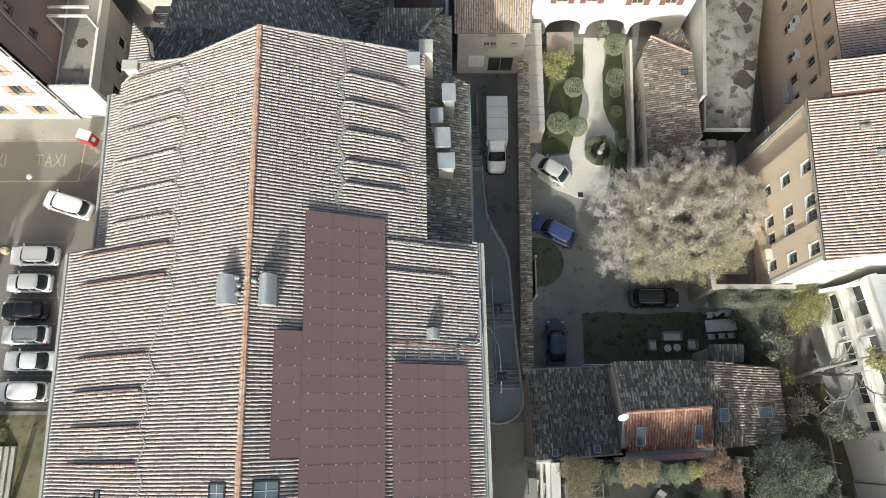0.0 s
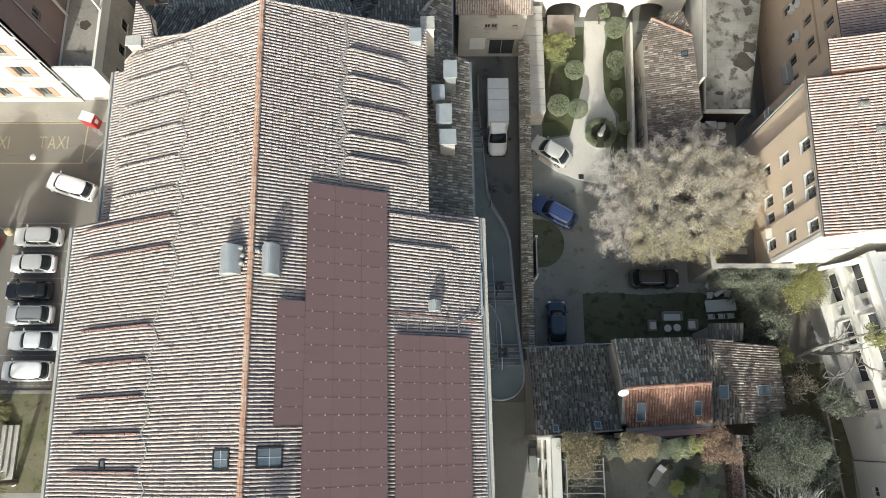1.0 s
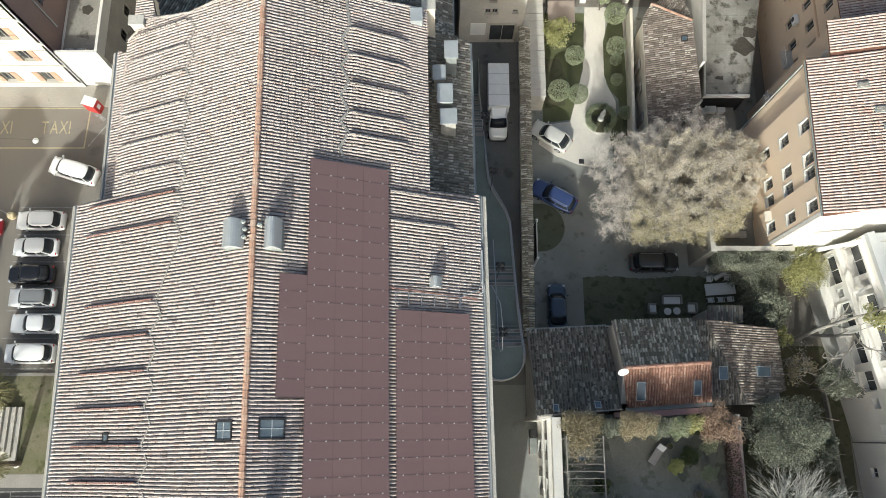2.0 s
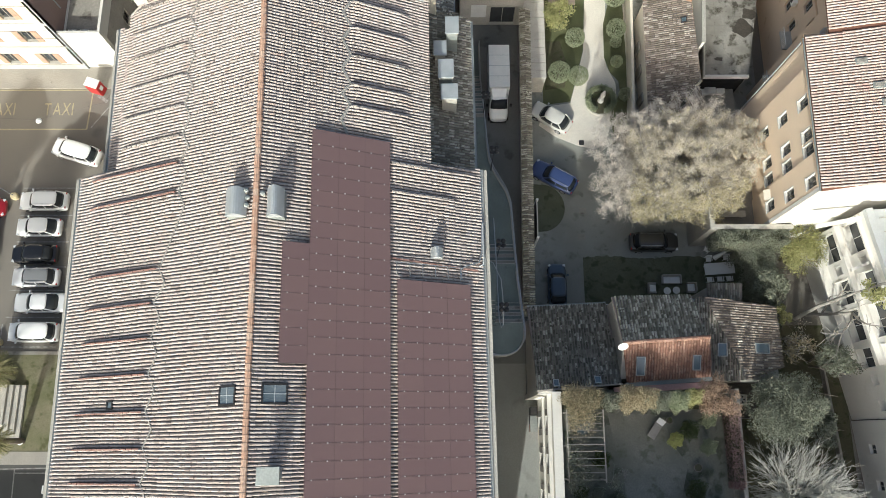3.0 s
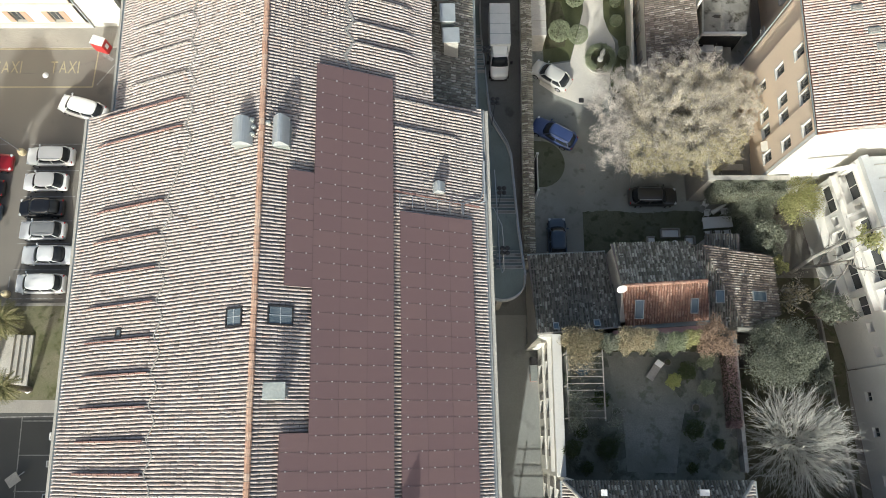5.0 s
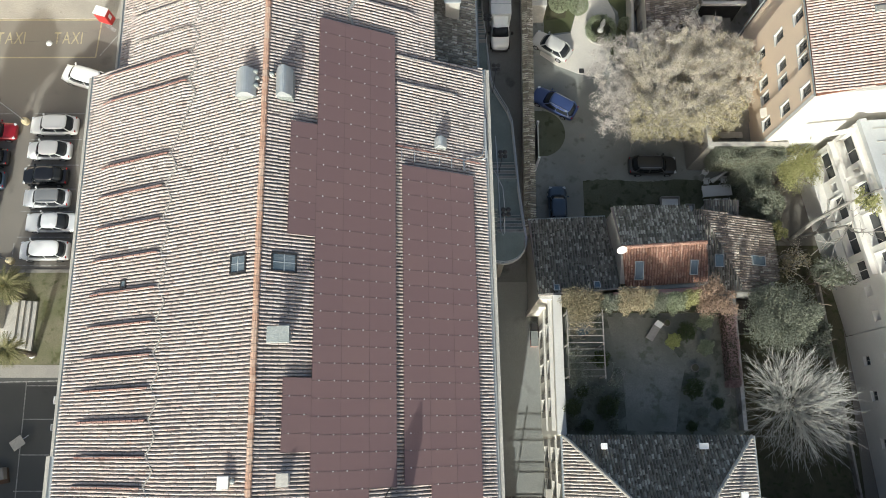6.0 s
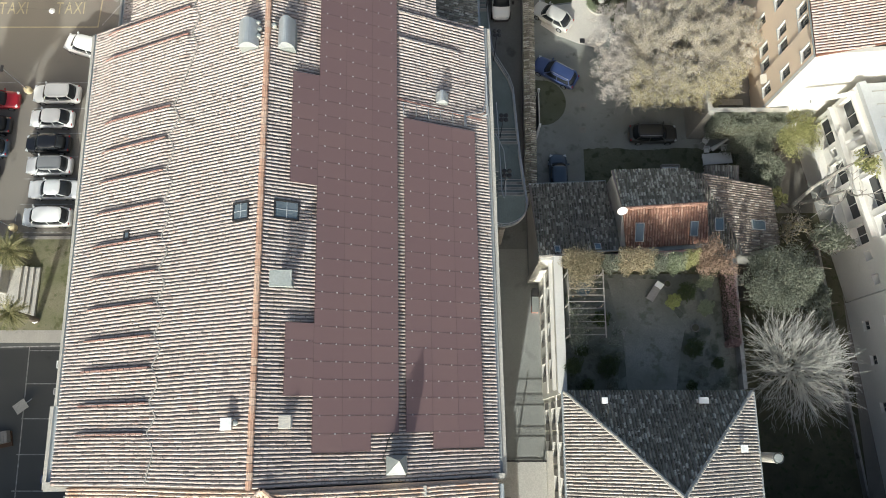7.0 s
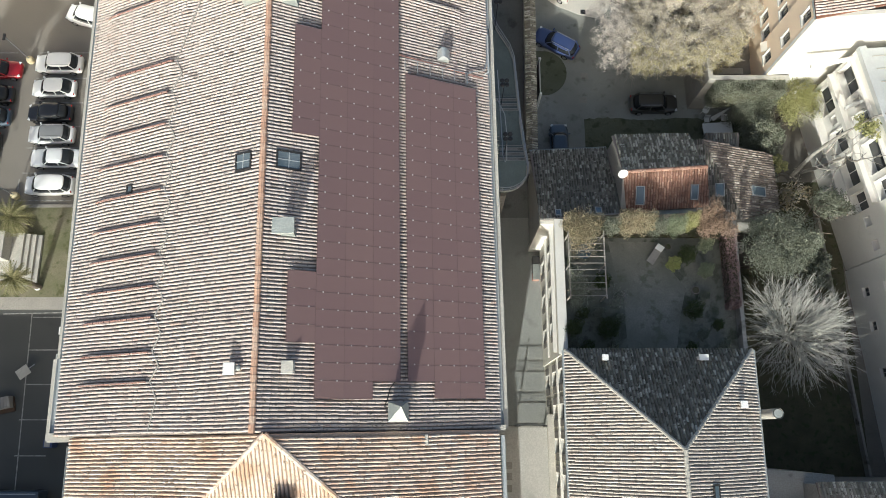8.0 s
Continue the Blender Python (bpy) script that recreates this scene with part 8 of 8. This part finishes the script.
lounge(20.95, 9.2, 1.7, 180, "pale wicker garden sofa with cushions")
lounge(19.1, 8.4, 0.85, -90, "pale wicker armchair beside low tables")
lounge(22.75, 8.45, 0.85, 90, "pale wicker armchair beside low tables")
for x, y in ((20.5, 8.15), (21.35, 8.2)):
    rt = thing("low_table", "round white low table", "table", at=(x, y, COURT), group="low tables")
    part("top", disc(B(), (0, 0, 0.38), 0.34, 0.04, 20), plastic_white, rt)
    part("leg", tube(B(), [(0, 0, 0), (0, 0, 0.38)], 0.06, 8), metal_steel, rt)
for x0, x1 in ((12.4, 22.3),):
    fr = thing("eave_rail", "slim white metal rail along the house eave", "railing", at=(x0, 6.4, COURT))
    part("bar", box(B(), 0, x1 - x0, -0.04, 0.04, 3.0, 3.08), plastic_white, fr)
    for k in range(5):
        part("post", box(B(), k * (x1 - x0) / 4 - 0.04, k * (x1 - x0) / 4 + 0.04, -0.04, 0.04, 0, 3.0), plastic_white, fr)
urn = thing("urn", "pale round stone urn", "urn", at=(23.0, 6.6, COURT))
loft_p = [(0.2, 0), (0.35, 0.3), (0.42, 0.6), (0.3, 0.85), (0.34, 0.95)]
part("bowl", loft(B(), [[(math.cos(q) * r, math.sin(q) * r, z) for q in (math.tau * j / 14 for j in range(14))] for r, z in loft_p]), stone, urn, smooth=True)
part("earth", disc(B(), (0, 0, 0.9), 0.28, 0.03, 12), soil, urn)

# ---- terrace garden ----
perg = thing("pergola", "white timber pergola overgrown with dry climbers", "pergola", at=(10.2, -5.6, TF))
for i in range(10):
    part("beam", box(B(), -1.35, 1.45, -2.4 + i * 0.5, -2.36 + i * 0.5, 2.3, 2.36), wood_grey, perg)
for x in (-1.3, 1.4):
    part("plate", box(B(), x - 0.04, x + 0.04, -2.6, 2.6, 2.2, 2.3), wood_grey, perg)
    for y in (-2.4, 0, 2.4):
        part("post", box(B(), x - 0.05, x + 0.05, y - 0.05, y + 0.05, 0, 2.2), wood_grey, perg)
rng = np.random.default_rng(101)
climb = thing("climber", "straw-coloured climbing plant over the pergola", "climbing plant", at=(9.7, -3.4, TF))
p = rng.normal(0, 1, (5200, 3)) * np.array((0.55, 0.75, 0.22)) + np.array((0.2, 0.4, 2.45))
p[:, 0] = np.abs(p[:, 0] + 0.75) - 0.75
p[:, 2] = np.maximum(p[:, 2], 0.3)
v, f = leaf_cloud(p, 0.055, rng)
raw("leaves", v, f, leaf_brown, climb)
part("vine", tube(B(), [(-0.6, 0.5, 0), (-0.5, 0.3, 1.3), (-0.2, 0.2, 2.4), (0.7, 0.6, 2.5)], 0.035, 5), bark, climb)
climb = thing("climber", "green climbing plant at the terrace wall", "climbing plant", at=(9.2, -7.4, TF))
p = rng.normal(0, 1, (3600, 3)) * np.array((0.45, 0.75, 0.3)) + np.array((0.25, 0.0, 2.1))
p[:, 0] = np.abs(p[:, 0] + 0.3) - 0.3
v, f = leaf_cloud(p, 0.05, rng)
raw("leaves", v, f, leaf_olive, climb)
part("vine", tube(B(), [(-0.3, 0.2, 0), (-0.2, 0.1, 1.3), (0.1, 0.1, 2.1)], 0.035, 5), bark, climb)
for i, (x, y, r, h, m_, lab) in enumerate(((9.5, -2.0, 1.0, 1.3, leaf_brown, "straw-coloured shrub along the house wall"), (11.0, -2.2, 1.0, 1.2, leaf_brown, "straw-coloured shrub along the house wall"), (12.4, -2.4, 0.75, 1.6, leaf_olive, "green shrub along the house wall"), (13.7, -2.2, 1.1, 1.9, leaf_brown, "dry flowering shrub along the house wall"), (14.9, -2.2, 0.95, 2.0, leaf_brown, "rust-brown shrub along the house wall"), (15.9, -2.4, 0.9, 1.7, leaf_olive, "rounded dark shrub along the house wall"), (17.3, -2.4, 0.85, 1.9, leaf_topiary, "variegated green shrub along the house wall"), (18.4, -2.1, 0.7, 2.0, leaf_yellow, "yellow-green shrub along the house wall"), (19.8, -3.7, 0.65, 0.8, leaf_topiary, "pale clipped shrub on the terrace"), (19.7, -5.7, 0.65, 0.7, leaf_topiary, "low round shrub on the terrace"), (17.25, -5.2, 0.6, 0.7, leaf_lime, "lime-green potted shrub on the terrace"), (18.3, -4.5, 0.8, 0.8, leaf_hedge, "dark low shrub on the terrace"), (11.6, -6.6, 0.7, 0.8, leaf_hedge, "dark shrub on the terrace"), (12.0, -10.2, 0.9, 0.5, leaf_hedge, "low dark ground plant"), (18.6, -8.8, 0.8, 0.5, leaf_hedge, "low dark ground plant"), (9.3, -10.2, 0.7, 0.9, leaf_hedge, "dark shrub at the terrace edge"))):
    bush("shrub", lab, "shrub", x, y, TF + 0.05, r, m_, int((5200 if h > 1.5 else 2600) * r), h / (2 * r) * 1.7, 0.055, 0.5, 0.25, True, "", 120 + i)
for i, (x, y, r, m_) in enumerate(((9.4, -11.3, 0.5, leaf_olive), (10.4, -11.6, 0.55, leaf_hedge), (11.3, -9.0, 0.5, leaf_olive), (12.3, -11.5, 0.5, leaf_olive), (10.1, -9.0, 0.55, leaf_hedge), (13.0, -9.4, 0.4, leaf_olive), (19.2, -10.6, 0.55, leaf_olive), (20.4, -9.9, 0.5, leaf_hedge), (20.8, -11.4, 0.5, leaf_olive), (19.6, -7.6, 0.45, leaf_olive), (18.3, -11.6, 0.45, leaf_hedge))):
    bush("shrub", "low tangled evergreen plant on the damp roof garden", "shrub", x, y, TF, r, m_, int(1800 * r), 0.6, 0.055, 0.4, 0.3, True, "low roof-garden plants", 170 + i)
small_tree("rust_tree", "small tree with rust-brown autumn leaves", 20.2, -2.1, TF, 3.3, 1.75, leaf_rust, 7000, 111, 0.7, 0.06, clumps=30)
for i, (x, y, h) in enumerate(((12.2, -8.3, 2.6), (13.4, -8.0, 1.9), (21.3, -9.3, 2.0), (14.2, -2.6, 3.6), (16.8, -2.5, 3.4))):
    sp = thing("bare_shrub", "small leafless shrub with pale twigs", "shrub", at=(x, y, TF), group="bare shrubs")
    rng = np.random.default_rng(130 + i)
    out, tips = [], []
    limbs(rng, (0, 0, 0), (0, 0, 1), h * 0.35, 0.035, 3, 0.9, 0.02, out, tips, (3, 4), 0.68)
    limb_mesh("twigwork", out, bark_pale, sp, 4)
    if i == 0:
        T = np.array([tuple(p) for p, _ in tips])
        v, f = leaf_cloud(np.repeat(T, 4, 0) + rng.normal(0, 0.1, (len(T) * 4, 3)), 0.07, rng)
        raw("leaves", v, f, leaf_olive, sp)
lg = thing("sun_lounger", "grey garden lounger with a white raised head", "lounger", at=(15.95, -4.4, TF), turn=-35)
part("frame", box(B(), -0.3, 0.3, -0.75, 0.5, 0.28, 0.38, 0.02), wood_grey, lg)
part("headrest", _moved(box(B(), -0.3, 0.3, 0, 0.5, -0.04, 0.04, 0.02), Matrix.Translation((0, 0.48, 0.38)) @ Matrix.Rotation(0.7, 4, "X")), plastic_white, lg)
for x in (-0.26, 0.26):
    for y in (-0.65, 0.45):
        part("leg", box(B(), x - 0.03, x + 0.03, y - 0.03, y + 0.03, 0, 0.28), wood_grey, lg)
gt = thing("glass_table", "round glass table under the pergola", "table", at=(10.3, -4.2, TF))
part("top", disc(B(), (0, 0, 0.72), 0.6, 0.03, 24), blue_glass, gt)
part("leg", tube(B(), [(0, 0, 0), (0, 0, 0.72)], 0.06, 8), metal_steel, gt)
for i, (x, y, r) in enumerate(((17.0, -3.75, 0.26), (18.9, -7.2, 0.3))):
    pt = thing("flower_pot", "round dark clay pot on the terrace", "pot", at=(x, y, TF), group="flower pots")
    part("pot", loft(B(), [[(math.cos(q) * k * r, math.sin(q) * k * r, z) for q in (math.tau * j / 14 for j in range(14))] for k, z in ((0.7, 0), (1.0, 0.4), (1.08, 0.42), (1.08, 0.48), (0.9, 0.48), (0.88, 0.42))]), under_dark, pt)
    part("earth", disc(B(), (0, 0, 0.43), r * 0.9, 0.07, 12), soil, pt)
tr = thing("back_terrace", "dark paved landing behind the house", "terrace", at=(24, -2.6, COURT), kind="structure")
# Landing floor takes the same near-black concrete as the roof patches.
part("floor", box(B(), 22.4, 27.2, -3.4, -0.4, COURT, 0.4), dark_concrete, tr, inworld=True)
cu = thing("condenser_unit", "weathered white cooling unit with a round fan on the landing", "air conditioner", at=(25.7, -1.8, 0.4), turn=-4)
part("casing", box(B(), -0.5, 0.5, -0.45, 0.45, 0.05, 0.74, 0.03), concrete_pale, cu)
part("fan_ring", tube(B(), [(0.36 * math.cos(math.tau * j / 20), 0.36 * math.sin(math.tau * j / 20), 0.76) for j in range(21)], 0.03, 6), metal_dull, cu)
part("fan_hub", disc(B(), (0, 0, 0.74), 0.12, 0.03, 14), metal_dull, cu)
for j in range(5):
    q = math.tau * j / 5
    part("fan_blade", prism(B(), [(0.08 * math.cos(q), 0.08 * math.sin(q)), (0.33 * math.cos(q - 0.25), 0.33 * math.sin(q - 0.25)), (0.33 * math.cos(q + 0.3), 0.33 * math.sin(q + 0.3))], 0.745, 0.755), metal_dark, cu)
for x in (-0.4, 0.4):
    part("foot", box(B(), x - 0.05, x + 0.05, -0.4, 0.4, 0, 0.06), metal_dark, cu)

# ---- car park and street things ----
mon = thing("monument", "stepped grey stone base of a monument", "monument", at=(-40.4, -2.8, 0.1))
for i in range(4):
    k = i * 0.42
    part("step", box(B(), -4.0, 3.2 - k, -2.4 + k, 2.3, i * 0.24, (i + 1) * 0.24, 0.02), stone, mon)
part("block", box(B(), -3.6, 0.9, -0.3, 2.2, 0.96, 2.2, 0.04), stone, mon)


def palm(x, y, h, r, seed, label):
    t = thing("palm_tree", label, "palm", at=(x, y, 0.08))
    rng = np.random.default_rng(seed)
    part("trunk", tube(B(), [(0, 0, 0), (0.05, 0, h * 0.4), (0.0, 0.05, h * 0.75), (0, 0, h)], 0.28, 9, 0.22), bark, t)
    verts, faces = [], []
    for i in range(110):
        an, el = rng.uniform(0, math.tau), rng.uniform(-0.5, 1.2)
        d = np.array((math.cos(an) * math.cos(el), math.sin(an) * math.cos(el), math.sin(el)))
        side = np.array((-math.sin(an), math.cos(an), 0))
        p = np.array((0, 0, h))
        mids = [p]
        for k in range(7):
            d = d + np.array((0, 0, -0.13))
            d /= np.linalg.norm(d)
            p = p + d * r / 7
            mids.append(p)
        for k in range(1, 8):
            for s in (-1, 1):
                for e in (0, 0.5):
                    c = mids[k - 1] * (1 - e) + mids[k] * e
                    tip = c + side * s * 0.34 * r / 2 * (1.1 - k / 9) + (mids[k] - mids[k - 1]) * 0.9 + np.array((0, 0, -0.1))
                    n0 = len(verts)
                    verts += [tuple(c), tuple(c + (mids[k] - mids[k - 1]) * 0.28), tuple(tip)]
                    faces.append((n0, n0 + 1, n0 + 2))
    raw("fronds", verts, faces, leaf_palm, t)


palm(-38.9, 0.6, 2.6, 1.9, 141, "low palm with drying fronds beside the monument")
palm(-37.0, -5.3, 4.3, 1.6, 144, "slim palm with pale lit fronds at the monument's corner")
for x, y, h, r, sd in ((-41.9, -6.9, 14.0, 2.3, 142), (-46.1, -2.8, 14.4, 2.6, 143), (-48.2, -8.5, 13.8, 2.4, 145)):
    small_tree("pine_tree", "tall pine with a broad rounded crown by the monument", x, y, 0.08, h, r, leaf_hedge, 12000, sd, 0.9, 0.16, clumps=70)


def street_lamp(x, y, h, label):
    t = thing("street_lamp", label, "street lamp", at=(x, y, 0), group="car park lamps")
    part("base", loft(B(), [[(math.cos(q) * r, math.sin(q) * r, z) for q in (math.tau * j / 14 for j in range(14))] for r, z in ((0.34, 0), (0.36, 0.35), (0.3, 0.55), (0.12, 0.62))]), yellow_base, t)
    part("pole", tube(B(), [(0, 0, 0.5), (0, 0, h)], 0.05, 8, 0.04), metal_steel, t)
    part("head", box(B(), -0.12, 0.12, -0.35, 0.3, h, h + 0.1, 0.03), metal_dark, t)


street_lamp(-40.75, 17.1, 4.6, "slim steel lamp on a yellow concrete foot")
street_lamp(-40.3, 3.3, 4.6, "slim steel lamp on a yellow concrete foot")
hl = thing("hanging_lamp", "round white street lamp hung from a wire", "street lamp", at=(-36.6, 22.6, 5.2))
part("shade", ball(B(), (0, 0, 0), 0.28, 0.6), plastic_white, hl)
part("wire", tube(B(), [(-12, 0.4, 0.9), (-6, 0.2, 0.45), (0, 0, 0.2)], 0.01, 4), metal_dark, hl)
part("wire", tube(B(), [(0, 0, 0.2), (6, 1.5, 0.6), (11.2, 7.8, 2.2)], 0.01, 4), metal_dark, hl)
kiosk = thing("kiosk", "small white and red ticket kiosk on the pavement", "kiosk", at=(-34.1, 28.1, 0.0), turn=-18)
part("body", box(B(), -0.62, 0.62, -0.42, 0.42, 0, 1.7, 0.03), plastic_white, kiosk)
part("sign_panel", box(B(), -0.6, 0.64, -0.48, -0.42, 0.2, 1.6), sign_red, kiosk)
part("roof", box(B(), -0.66, 0.66, -0.48, 0.46, 1.7, 1.78, 0.02), plastic_white, kiosk)
part("side_panel", box(B(), 0.62, 0.67, -0.42, 0.42, 0.1, 1.65), sign_red, kiosk)
part("notice", box(B(), 0.67, 0.68, -0.2, 0.2, 0.7, 1.3), plastic_white, kiosk)
for i, (x, y, z, s, m_, lab) in enumerate(((-33.95, -9.3, 0.0, 0.42, plastic_white, "white utility box by the wall"), (-34.0, -11.6, 0.0, 0.34, plastic_white, "small white post box by the wall"), (-33.9, -14.4, 0.0, 0.45, metal_grey, "grey utility box by the wall"), (-33.85, -16.8, 0.0, 0.3, metal_grey, "small grey box by the wall"), (-34.1, -18.9, 0.0, 0.4, blue_p, "blue bin by the wall"))):
    u = thing("utility_box", lab, "utility box", at=(x, y, z))
    part("case", box(B(), -s, s, -s * 0.8, s * 0.8, 0, 0.9, 0.03), m_, u)
    part("lid", box(B(), -s * 0.7, s * 0.5, -s * 0.6, s * 0.6, 0.9, 0.94, 0.01), metal_dark if i == 2 else concrete_pale, u)
sg = thing("direction_sign", "pale diamond-shaped sign on a low post", "sign", at=(-37.0, -12.9, 0.0), turn=38)
part("plate", box(B(), -0.55, 0.55, -0.45, 0.45, 0.85, 0.92, 0.02), concrete_pale, sg)
part("post", tube(B(), [(0, 0, 0), (0, 0, 0.85)], 0.05, 8), metal_steel, sg)
part("arm", box(B(), 0.3, 1.1, -0.03, 0.03, 0.8, 0.86), metal_steel, sg)
cr = thing("crate_stack", "worn wooden crate on a dark pallet", "crate", at=(-38.6, -15.6, 0.0), turn=12)
part("pallet", box(B(), -0.8, 0.8, -0.75, 0.5, 0, 0.2), wood_dark, cr)
bm = B()
for i in range(6):
    box(bm, -0.7 + i * 0.24, -0.52 + i * 0.24, -0.4, 0.55, 0.75, 0.8)
part("slats", bm, wood_grey, cr)
part("crate", box(B(), -0.72, 0.72, -0.42, 0.57, 0.2, 0.75), wood_grey, cr)
lampb = thing("ground_lamp", "round pale ground lamp in the grass", "lamp", at=(-37.0, -5.4, 0.1))
part("globe", ball(B(), (0, 0, 0.35), 0.26), plastic_white, lampb)
part("foot", disc(B(), (0, 0, 0), 0.16, 0.2, 10), concrete_pale, lampb)
